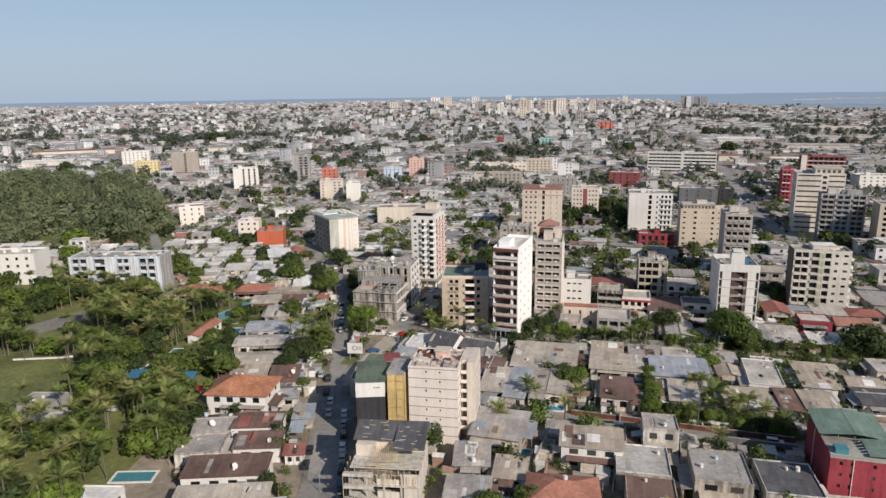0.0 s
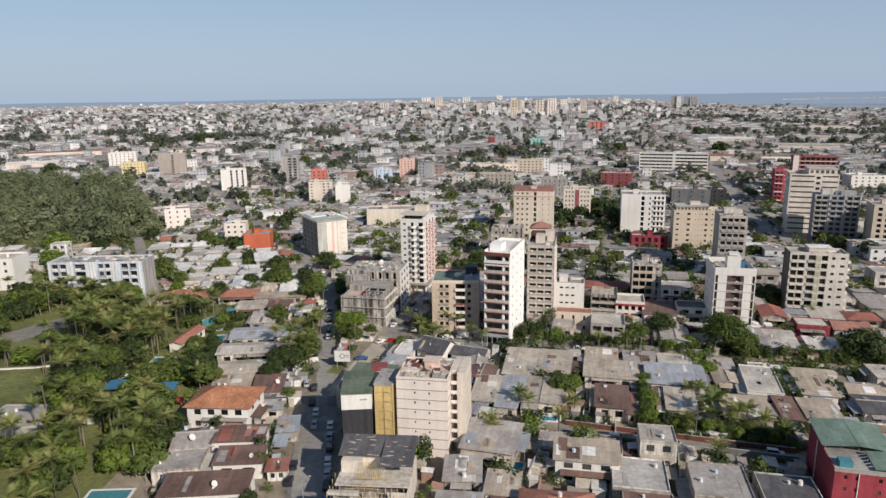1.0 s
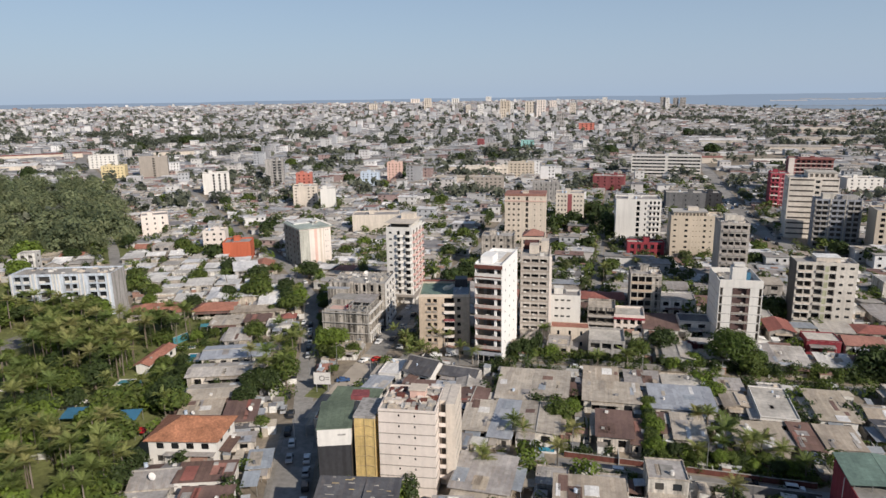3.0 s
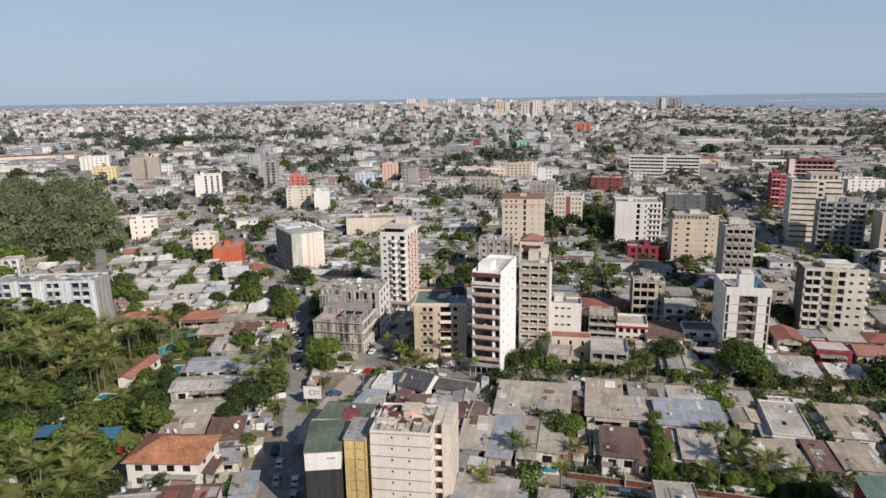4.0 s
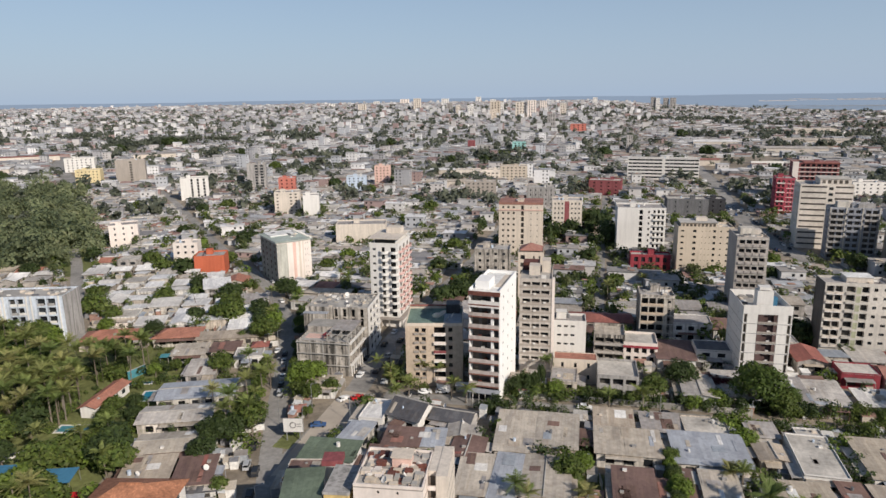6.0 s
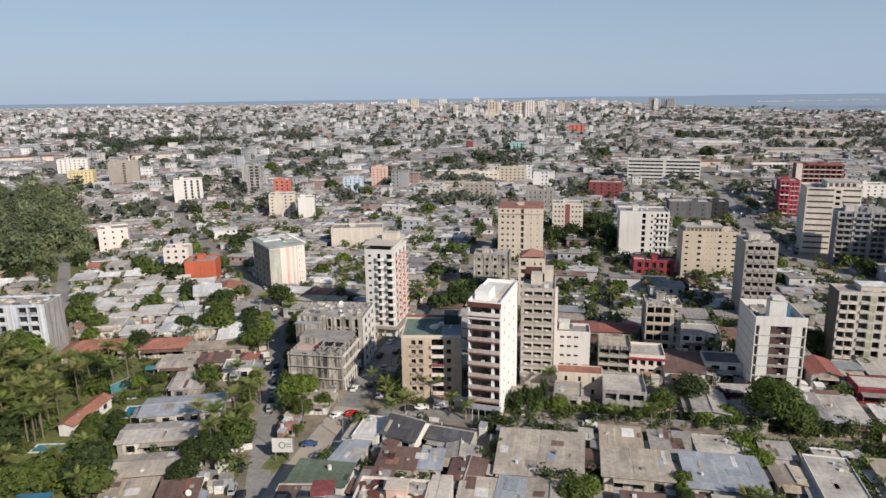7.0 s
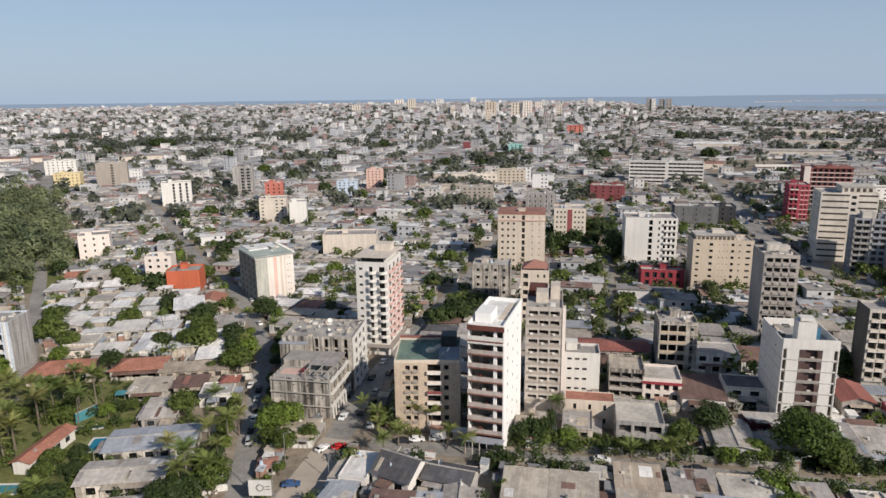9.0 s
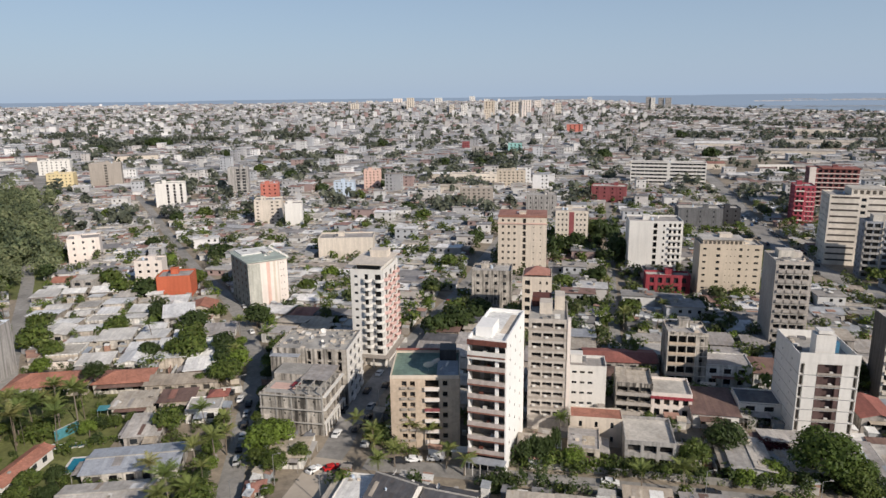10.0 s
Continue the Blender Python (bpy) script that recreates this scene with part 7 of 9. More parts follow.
def roof_clutter(q, x, y, z, rot, w, d, h):
    """Tanks, sheds and stacked blocks on a roof, and a lower sheet roof built against the house."""
    c, s = math.cos(rot), math.sin(rot)
    for k in range(q.randint(1, 4)):
        u, v = q.uniform(-0.38, 0.38) * w, q.uniform(-0.38, 0.38) * d
        roof_bits.block(roof_bits, x + u * c - v * s, y + u * s + v * c, z + h + 1.9, rot, q.uniform(0.5, 2.2), q.uniform(0.5, 1.8), q.uniform(0.1, 1.4) - 1.4, 0)
    if q.random() < 0.6:
        u, v = q.uniform(-0.3, 0.3) * w, -d / 2 - 1.0
        roof_bits.block(roof_bits, x + u * c - v * s, y + u * s + v * c, z + 1.9, rot, w * q.uniform(0.3, 0.6), q.uniform(1.8, 3.4), q.uniform(0.2, 0.8), 1)


def far_windows(x, y, z, rot, w, d, h):
    """Dark openings set proud on the two sides that the flight sees."""
    fl = max(1 if h < 5 else 2, int(h / 3.2))
    for turn, L, off in ((0, w, d / 2), (90, d, w / 2)):
        c, s = math.cos(rot + radians(turn)), math.sin(rot + radians(turn))
        n = max(2, int(L / 3.6))
        for f in range(fl):
            for i in range(n):
                u = -L / 2 + (i + 0.5) * L / n
                z0 = z + (f + 0.32) * h / fl
                pts = [(u - 0.62, z0), (u + 0.62, z0), (u + 0.62, z0 + 1.35), (u - 0.62, z0 + 1.35)]
                far_panes.quad(*[(x + a * c + (off + 0.04) * s, y + a * s - (off + 0.04) * c, b) for a, b in pts])


def far_fill(rot, west, cw, cd, y0, y1, seed, detail):
    rr = random.Random(seed)
    a = radians(rot)
    ca, sa = math.cos(a), math.sin(a)
    n = int(y1 * 1.5 / cw) + 3
    for j in range(int(y0 * 0.55 / cd), int(y1 * 1.35 / cd) + 2):
        if j % 6 == 4 and detail and j * cd > 700 and rr.random() < 0.4:
            continue
        for i in range(-n, n):
            if i % 13 == 7 and j * cd > 700:
                continue
            lx, ly = (i + 0.5 * (j % 2)) * cw + rr.uniform(-1.5, 1.5), j * cd + rr.uniform(-1.5, 1.5)
            x, y = lx * ca - ly * sa, lx * sa + ly * ca
            D = math.hypot(x, y - 45)
            if D < y0 or D > y1 or (left_side(x, y) != west) or not seen_from_path(x, y, 2):
                continue
            if lagoon(x, y) or rr.random() < (0.04 if detail else 0.12):
                continue
            if D < 1300 and (within(x, y, WOOD) or any(within(x, y, f) for f in FIELDS) or inside(x, y, cw * 0.5) or road_gap(x, y) < cw * 0.45 or within(x, y, LOT)):
                continue
            if y < 380 and D < 700:
                if y < (366 if west else 346) + cd * 0.5 or inside(x, y, cw * 0.45):
                    continue
            w, d = cw * rr.uniform(0.7, 1.25), cd * rr.uniform(0.6, 1.0)
            t = rr.random()
            core = math.exp(-((x + 560) / 600) ** 2 - ((y - 3000) / 900) ** 2)
            east = x > 120 and y > 850
            if t < 0.91:
                h = rr.uniform(2.4, 3.6)
            elif t < 0.965:
                h = rr.uniform(5.8, 7.6)
            elif t < 0.992 - 0.04 * core:
                h = rr.uniform(9, 14)
            else:
                h = rr.uniform(13, 20) + 20 * core * rr.random()
            if D < 650:
                h = min(h, 7.4 if D < 420 else 10.4)
            if east:
                h = min(h, 8.5)
                w, d = w * rr.uniform(1.0, 1.9), d * rr.uniform(1.0, 1.6)
            if h > 8:
                w, d = min(w, 17), min(d, 15)
            z = rise(x, y)
            kind = 0 if h > 5 or rr.random() < 0.25 else rr.choice((1, 1, 2))
            r = a + rr.uniform(-0.05, 0.05) + (math.pi if kind == 1 and rr.random() < 0.5 else 0)
            # from 800 m on the roofs take the haze-cooled colours
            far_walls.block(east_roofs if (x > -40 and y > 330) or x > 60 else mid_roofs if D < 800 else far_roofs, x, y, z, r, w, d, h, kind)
            if D < 760:
                roof_clutter(rr, x, y, z, r, w, d, h)
            if h > 5 and D < 1500 or D < 620:
                far_windows(x, y, z, a, w, d, h)


far_fill(4, False, 12.6, 11.8, 290, 1200, 21, True)
far_fill(26, True, 12.4, 11.6, 290, 1200, 22, True)
far_fill(2, False, 13.6, 12.8, 1200, 2500, 23, False)
far_fill(30, True, 13.6, 12.8, 1200, 2500, 24, False)
far_fill(8, False, 18.0, 17.0, 2500, 4700, 25, False)
far_fill(30, True, 18.0, 17.0, 2500, 4700, 26, False)
alone("far_house_walls", far_walls, "farwall", "countless plastered houses of the far city in haze-paled colours", "houses", "stuff")
alone("far_house_roofs", far_roofs, "farroof", "grey, tan and white roofs of the far city, cooled for haze", "roofs", "stuff")

alone("roof_clutter", roof_bits, "clutter", "tanks, sheds and sheet roofs on and beside the houses", "clutter", "stuff")
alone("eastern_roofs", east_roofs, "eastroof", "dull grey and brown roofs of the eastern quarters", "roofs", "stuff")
alone("middle_roofs", mid_roofs, "midroof", "weathered grey, tan and white roofs of closely packed houses", "roofs", "stuff")

# towers of the skyline
NEAR_LAGOON = (
        (-358, 2642, 8, 41, 20, 62, "cream", "wide cream slab tower on the skyline"), (-316, 2637, 8, 33, 20, 68, "pinkwhite", "tall cream slab tower on the skyline"),
        (175, 3747, 2, 23, 18, 66, "grey", "grey tower near the lagoon"), (198, 3740, 2, 20, 18, 62, "white", "white tower near the lagoon"), (254, 3979, 2, 28, 18, 60, "grey", "grey twin tower near the lagoon"), (290, 3969, 2, 30, 18, 60, "grey", "grey twin tower near the lagoon"),
        (-133, 4255, 4, 27, 18, 66, "white", "white tower far on the skyline"), (-1017, 4090, 12, 45, 20, 71, "white", "wide white tower block on the skyline"), (-737, 3222, 12, 22, 16, 43, "cream", "cream tower block on the skyline"),
        (-898, 4524, 12, 36, 18, 78, "white", "tall white tower far on the skyline"), (-507, 2934, 10, 44, 18, 62, "beige", "tan tower block on the skyline"), (-379, 3660, 8, 34, 16, 55, "pinkwhite", "pale tower block behind the slabs"),
        (-167, 1820, 6, 20, 14, 41, "grey", "slim grey tower among low houses"), (-1353, 4341, 16, 60, 20, 70, "pinkwhite", "long pale tower block on the skyline"))
FAR_TOWERS = (
        (-1046, 3588, 14, 40, 18, 76, "cream", "cream tower block on the skyline"),
        (-1509, 4231, 18, 40, 18, 58, "white", "white tower block among houses"), (-1653, 3847, 20, 34, 16, 50, "white", "white tower block at the city edge"), (-64, 4231, 4, 34, 16, 48, "white", "white tower block before the lagoon"),
        (-1343, 3540, 16, 44, 18, 49, "cream", "cream tower block among houses"), (-1557, 3825, 18, 24, 16, 53, "grey", "grey tower block among houses"), (-640, 3050, 10, 26, 16, 46, "white", "white tower block beside the slabs"), (-820, 3400, 12, 28, 16, 52, "grey", "grey tower block on the skyline"),
        (-440, 2500, 8, 24, 14, 38, "tan", "tan tower block on the skyline"), (-560, 3400, 10, 26, 16, 54, "white", "white tower block on the skyline"), (-230, 3050, 6, 26, 16, 50, "cream", "cream tower block beside the slabs"), (-690, 3900, 12, 32, 16, 64, "white", "white tower far on the skyline"),
        (16, 1160, 4, 9, 9, 25, "grey", "slim grey tower among low houses"), (-159, 1164, 6, 22, 14, 14, "paleteal", "turquoise rendered block among houses"), (-93, 1711, 4, 37, 18, 19, "salmon", "bright red block among houses"), (-248, 1206, 8, 12, 12, 13, "maroon", "dark red block among houses"), (-197, 1065, 6, 24, 16, 16, "grey", "plain grey block among houses"), (390, 1596, -4, 80, 30, 13, "cream", "long pale depot on the eastern plain"))
for x, y, rot, w, d, h, mat, words in NEAR_LAGOON + FAR_TOWERS:
    h = max(8, h - rise(x, y))
    root = thing("tower_block", x, y, rot, rise(x, y), words, "building", "towers of the skyline")
    g = Geo()
    wall_face(g, root, "F", w, d, h, max(4, int(h / 9)), ((0.08, 0.92, 3, 0.3, 0.2, 0.85, 1.0),))
    for f in "RBL":
        wall_face(g, root, f, w, d, h, 1, ())
    part("wall", g, mat, root)
    roof_top(root, w, d, h, "flatroof", 1.0, mat)
alone("far_windows", far_panes, "glass", "dark windows of the many far houses", "windows", "stuff")

for x, y, rot, w, d, h, mat, words in ((-194, 791, 8, 28, 14, 9, "whitesheet", "white-roofed hall among houses"), (-170.2, 712.2, 8, 40.7, 16, 6.5, "metalroof", "low grey-roofed market hall among houses"), (393, 1590, 0, 82, 30, 10, "tanroof", "long tan-roofed warehouse on the eastern plain"), (109, 962, 6, 25.4, 20, 7, "redroof", "red-roofed hall beside the sports field"), (-769, 722, 32, 62, 24, 9, "whitesheet", "long white-roofed hall beside the wood"), (-905, 900, 40, 120, 14, 7, "redroof", "long red-roofed stand beside the sports ground"),
                                       (-700, 960, 34, 60, 26, 9, "metalroof", "grey-roofed hall behind the sports ground"), (250, 1150, -4, 90, 26, 8, "metalroof", "long grey-roofed shed on the eastern plain"), (330, 1330, -6, 110, 34, 8, "tanroof", "long tan-roofed shed on the eastern plain"), (160, 1290, -4, 70, 30, 8, "whitesheet", "pale-roofed shed on the eastern plain")):
    root = thing("hall", x, y, rot, 0, words, "hall")
    g = Geo()
    for f in "FRBL":
        wall_face(g, root, f, w, d, h, 1, ())
    part("wall", g, "cream", root)
    g = Geo()
    roof_geo(g, w, d, h + 0.16, "gable", 0.16, 0.6)
    part("roof", g, mat, root)
    took(x, y, rot, w, d)

# ---- trees ----
import itertools

def far_trees(name, spots, leaves, size, mat, label, ruffle=0.5):
    """Woods and street trees too far and many to count: lumps of leaf blades on short trunks."""
    rng = np.random.default_rng(5)
    V, k = [], 0
    for x, y, z, r in spots:
        lumps = rng.normal(0, 0.42, (5, 3)) * (r, r, r * 0.7)
        which = rng.integers(0, 5, leaves)
        v = rng.normal(0, 1, (leaves, 3)) + (0, 0, 0.35)
        v /= np.linalg.norm(v, axis=1)[:, None]
        p = lumps[which] + v * (r * rng.uniform(0.38, 0.62, (leaves, 1))) + (x, y, z + r * 1.15)
        n = v + rng.uniform(-ruffle, ruffle, (leaves, 3)) + (0, 0, 0.25)
        n /= np.linalg.norm(n, axis=1)[:, None]
        t1 = np.cross(n, rng.normal(0, 1, (leaves, 3)))
        t1 /= np.linalg.norm(t1, axis=1)[:, None]
        t2 = np.cross(n, t1)
        s = size * r * rng.uniform(0.6, 1.3, (leaves, 1))
        V.append(np.stack([p - t1 * s, p - t2 * s * 0.7, p + t1 * s, p + t2 * s * 0.7], 1).reshape(-1, 3))
    V = np.concatenate(V)
    g = Geo()
    g.v = V.tolist()
    g.f = np.arange(len(V)).reshape(-1, 4).tolist()
    alone(name, g, mat, label, "trees", "stuff")


rr = random.Random(77)
spots, dark = [], []
while len(spots) < 1500:
    D = 560 + 3450 * rr.random() ** 1.2
    a = radians(15.5 + rr.uniform(-36, 36))
    x, y = -3 - D * math.sin(a), 45 + D * math.cos(a)
    if lagoon(x, y) or (D < 1300 and (inside(x, y, 1.0) or road_gap(x, y) < 1)) or y < 352:
        continue
    if x > 120 and y > 850 and rr.random() < 0.55:
        continue
    if noise.noise((x / 75, y / 75, 1.7)) + 0.5 * noise.noise((x / 37, y / 37, 4)) < rr.uniform(-0.1, 0.35):
        continue
    (spots if rr.random() < 0.5 else dark).append((x, y, rise(x, y), rr.uniform(2.6, 5.8) * (1 + D / 4000)))
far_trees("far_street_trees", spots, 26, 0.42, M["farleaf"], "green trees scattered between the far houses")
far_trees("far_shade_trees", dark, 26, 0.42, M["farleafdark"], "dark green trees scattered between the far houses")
wood = []
oldwood = []
while len(wood) + len(oldwood) < 330:
    x, y = rr.uniform(-740, -280), rr.uniform(310, 610)
    if within(x, y, WOOD) and road_gap(x, y) > -2.5:
        (wood if noise.noise((x / 30, y / 30, 2.2)) > -0.1 else oldwood).append((x, y, rr.uniform(-4, 1), rr.uniform(4.0, 6.5) if rr.random() < 0.5 else rr.uniform(7.0, 11.5)))
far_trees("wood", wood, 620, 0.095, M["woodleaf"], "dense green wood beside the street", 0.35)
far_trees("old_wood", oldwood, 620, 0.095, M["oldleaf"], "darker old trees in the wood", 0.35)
belt = []
for _ in range(420):
    k = rr.random()
    x, y = rr.choice(((60 + 300 * k, 2450 - 150 * k), (250 + 500 * k, 1250 + 60 * k), (150 + 500 * k, 1500), (330 + 300 * k, 900 + 200 * k), (280 + 420 * k, 2050 - 250 * k)))
    belt.append((x + rr.gauss(0, 25), y + rr.gauss(0, 30), 0, rr.uniform(5, 9)))
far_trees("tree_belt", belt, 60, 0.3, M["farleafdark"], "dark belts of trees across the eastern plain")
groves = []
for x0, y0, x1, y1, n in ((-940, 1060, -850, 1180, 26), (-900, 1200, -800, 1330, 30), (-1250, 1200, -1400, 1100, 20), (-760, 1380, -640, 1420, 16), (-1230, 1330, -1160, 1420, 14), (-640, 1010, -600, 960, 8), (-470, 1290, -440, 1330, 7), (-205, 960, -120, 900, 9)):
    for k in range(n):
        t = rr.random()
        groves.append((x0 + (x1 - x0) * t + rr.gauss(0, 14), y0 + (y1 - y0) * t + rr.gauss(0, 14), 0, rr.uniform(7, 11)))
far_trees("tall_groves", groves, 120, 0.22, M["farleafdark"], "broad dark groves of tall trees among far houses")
far_trees("dark_grove", [(-15 + rr.gauss(0, 9), 471 + rr.gauss(0, 9), 0, rr.uniform(5, 8)) for _ in range(12)], 300, 0.15, M["leafdark"], "dark grove of tall trees beside the lane")

# single trees that can be told apart: x, y, crown radius, height, leaf
GROVES = {}
GROVES["park"] = ((-126, 179, 5, 10, "leafdark"), (-138, 188, 5, 10, "leafdark"), (-141, 205, 4, 8, "leaf"), (-119, 144, 4.5, 8, "leafdark"), (-111, 141, 5, 9, "leafdark"), (-111, 147, 4.5, 8, "leafdark"), (-215, 247, 6, 11, "leaf"), (-212, 226, 7, 12, "leaf"), (-221, 264, 5, 10, "leafdark"), (-234, 239, 5, 9, "leaf"), (-178, 250, 4.5, 8, "leaf"), (-174, 263, 4.5, 9, "leafdark"), (-131, 163, 4.5, 9, "leaf"), (-162, 183, 5, 9, "leaf"), (-252, 210, 8, 13, "leafbright"), (-251, 229, 6, 9, "leaf"), (-301, 293, 7, 11, "leafbright"), (-281, 237, 6, 11, "leaf"))
GROVES["street"] = ((-137, 252, 5, 9, "leaf"), (-160, 293, 5.5, 9, "leaf"), (-134, 282, 4.5, 9, "leafbright"), (-136, 301, 5, 11, "leafdark"), (-103, 198, 5, 9, "leafdark"), (-100, 205, 5, 10, "leaf"), (-105, 221, 4, 8, "leaf"), (-233, 298, 4.5, 9, "leaf"), (-237, 351, 5, 9, "leaf"), (-226, 354, 5, 9, "leafdark"), (-197, 324, 5, 8, "leafdark"), (-202, 306, 5, 8, "leaf"), (-122, 244, 3.5, 7, "leaf"), (-117, 261, 4, 8, "leafdark"), (-151, 325, 6, 10, "leafdark"), (-163, 287, 4, 8, "leaf"), (-172, 285, 4, 7, "leafdark"), (-205, 276, 4, 8, "leaf"))
GROVES["quarter"] = ((-323, 519, 6, 10, "leafdark"), (-315, 541, 7, 10, "leaf"), (-227, 422, 7.5, 11, "leafdark"), (-388, 525, 7, 10, "leaf"), (-352, 500, 6, 9, "leafdark"), (-252, 363, 6, 10, "leaf"), (-223, 350, 6, 9, "leafdark"), (-174, 316, 5.5, 9, "leafdark"), (-182, 359, 5, 9, "leaf"), (-328, 325, 9, 13, "leafbright"), (-522, 616, 6, 9, "leafdark"), (-671, 654, 11, 17, "leafdark"), (-280, 682, 8, 11, "leafdark"), (-294, 367, 5, 9, "leafdark"), (-213, 377, 5, 8, "leaf"), (-316, 413, 5, 8, "leaf"), (-250, 407, 5, 8, "leafbright"), (-288, 443, 5, 8, "leafdark"), (-303, 331, 5, 8, "leafdark"), (-307, 355, 4, 7, "leaf"))
GROVES["east"] = ((-146, 562, 7, 10, "leaf"), (-93, 494, 6, 10, "leafdark"), (-94, 425, 5, 10, "leaf"), (-84, 427, 8, 12, "leafdark"), (-17, 506, 11, 17, "leafdark"), (-11, 485, 8, 12, "leafdark"), (-230, 649, 7, 10, "leaf"), (-167, 593, 7, 10, "leafdark"), (-191, 553, 6, 9, "leafdark"), (-234, 717, 8, 11, "leafdark"), (-33, 400, 5.5, 9, "leaf"), (-21, 376, 5, 8, "leafdark"), (-17, 418, 5.5, 9, "leafdark"), (24, 375, 5.5, 9, "leafdark"), (-3, 369, 5, 8, "leaf"), (-151, 372, 5, 8, "leaf"), (-149, 396, 5, 8, "leafbright"), (75, 421, 6, 10, "leaf"), (70, 398, 5, 8, "leafdark"), (-92, 381, 5, 9, "leafdark"))
GROVES["distance"] = ((-406, 1233, 12, 17, "leafdark"), (-173, 944, 10, 13, "leafdark"), (-221, 936, 9, 12, "leafdark"), (-20, 1048, 12, 15, "leafdark"), (-162, 1029, 9, 12, "leaf"), (-904, 1150, 14, 18, "leafdark"), (-842, 1056, 12, 16, "leafdark"), (-849, 1203, 14, 16, "leafdark"), (-824, 1206, 12, 15, "leafdark"), (-862, 1202, 12, 15, "leafdark"), (-583, 1015, 10, 13, "leafdark"), (-425, 831, 9, 12, "leaf"), (-355, 772, 9, 12, "leafdark"), (-399, 1017, 10, 13, "leafdark"), (-86, 818, 8, 11, "leaf"), (124, 1088, 12, 15, "leafdark"), (123, 1500, 13, 16, "leafdark"), (168, 862, 9, 12, "leafdark"), (118, 431, 6, 9, "leafdark"), (130, 413, 6, 10, "leafdark"))
GROVES["lanes"] = ((4, 243, 6.4, 12, "leafdense"), (9, 249, 4.5, 9, "leaf"), (38, 251, 8, 14.5, "leafdense"), (46, 250.5, 3.6, 8, "leafdense"), (44, 247, 4.5, 8, "leaf"), (17, 259, 5.5, 10, "leafdark"), (-28, 247, 3.0, 6.5, "leafdark"), (-20, 245, 3.2, 6.5, "leafbright"), (-13, 199, 4.5, 7.5, "leaf"), (-10, 204, 3, 6, "leafbright"), (83, 253, 8, 11, "leafdark"), (92, 250, 7, 10, "leafdark"), (-98, 230, 4.5, 11, "leafbright"), (-96, 237, 4.5, 9, "leafbright"), (-101, 241, 3.5, 7, "leafbright"), (-92, 226, 3.5, 7, "leaf"), (-251, 300, 6, 11, "leafdark"))
GROVES["villas"] = ((-163, 298, 6, 10, "leaf"), (-157, 287, 6.5, 10, "leaf"), (-221, 284, 6.5, 10, "leaf"), (-109, 205, 5, 11, "leafdark"), (-113, 199, 5, 10, "leafdark"), (-106, 195, 4, 9, "leafdark"), (-104, 187, 4, 8, "leafdark"), (-139, 282, 5, 9, "leafdark"), (-146, 292, 5, 10, "leafdark"), (-134, 270, 4.5, 9, "leaf"), (27, 262, 3.5, 5, "leafred"), (31, 262, 3, 4.5, "leafred"), (63, 313, 6, 9, "leafdark"), (-77, 330, 6, 9, "leafdark"), (-70, 338, 7, 10, "leafdark"), (-64, 352, 6.5, 9, "leafdark"), (-74, 350, 6, 9, "leaf"))
GROVES["lane_hedge"] = [(14 + 2.6 * i, 184.6 + (i * 7 % 5) * 0.5, 1.9 + 0.25 * (i % 4), 4.2 + 0.5 * (i * 3 % 4), ("leaf", "leafdark", "leafbright")[i % 3]) for i in range(13)]
GROVES["garden_row"] = [(10.6 + 0.3 * (i % 3), 187 + 3.4 * i, 1.9 + 0.2 * (i % 3), 5.0 + 0.5 * (i * 5 % 3), ("leafbright", "leaf", "leafdark")[i % 3]) for i in range(8)]
GROVES["street_edge"] = [(-101.2, 205.5, 3.0, 7, "leafdark"), (-104.6, 212, 2.5, 6, "leaf"), (-106.4, 217, 2.4, 5.5, "leafdark"), (-107.6, 222.5, 2.2, 5, "leafbright"), (-111.2, 229, 2.6, 6, "leaf"), (-113.8, 235.5, 2.4, 6, "leafdark"), (-116.4, 242, 2.6, 6, "leaf"), (-88.6, 216, 1.8, 4, "leaf"), (-90.4, 208, 1.6, 3.6, "leafbright")]
GROVES["villa_garden"] = ((-131, 239, 4.6, 8.5, "leaf"), (-170, 256, 4.0, 11, "leafdark"), (-174, 243, 4.8, 8.5, "leafdark"), (-130, 269, 4.4, 10, "leaf"), (-152, 232.5, 2.6, 5, "leafbright"), (-148, 238, 2.4, 4.5, "leaf"), (-144.5, 241, 2.2, 4, "leaf"), (-147, 207, 3.2, 5.5, "leaf"), (-142.5, 210.5, 2.8, 5, "leafdark"),
                          (-144, 201, 3.0, 5.5, "leaf"), (-138, 204, 2.4, 4.5, "leafdark"), (-188, 219, 5.5, 10.5, "leafdense"), (-193, 226, 4.8, 10, "leafdense"), (-182, 213, 4, 8, "leafdark"), (-139, 193, 3.6, 6.5, "leaf"), (-133, 192, 3.0, 6, "leafdark"), (-111, 206, 2.4, 5, "leaf"), (-117, 262, 3, 6, "leafdark"), (-140, 268, 2.6, 5, "leaf"), (-196, 262, 3.6, 8, "leafbright"))
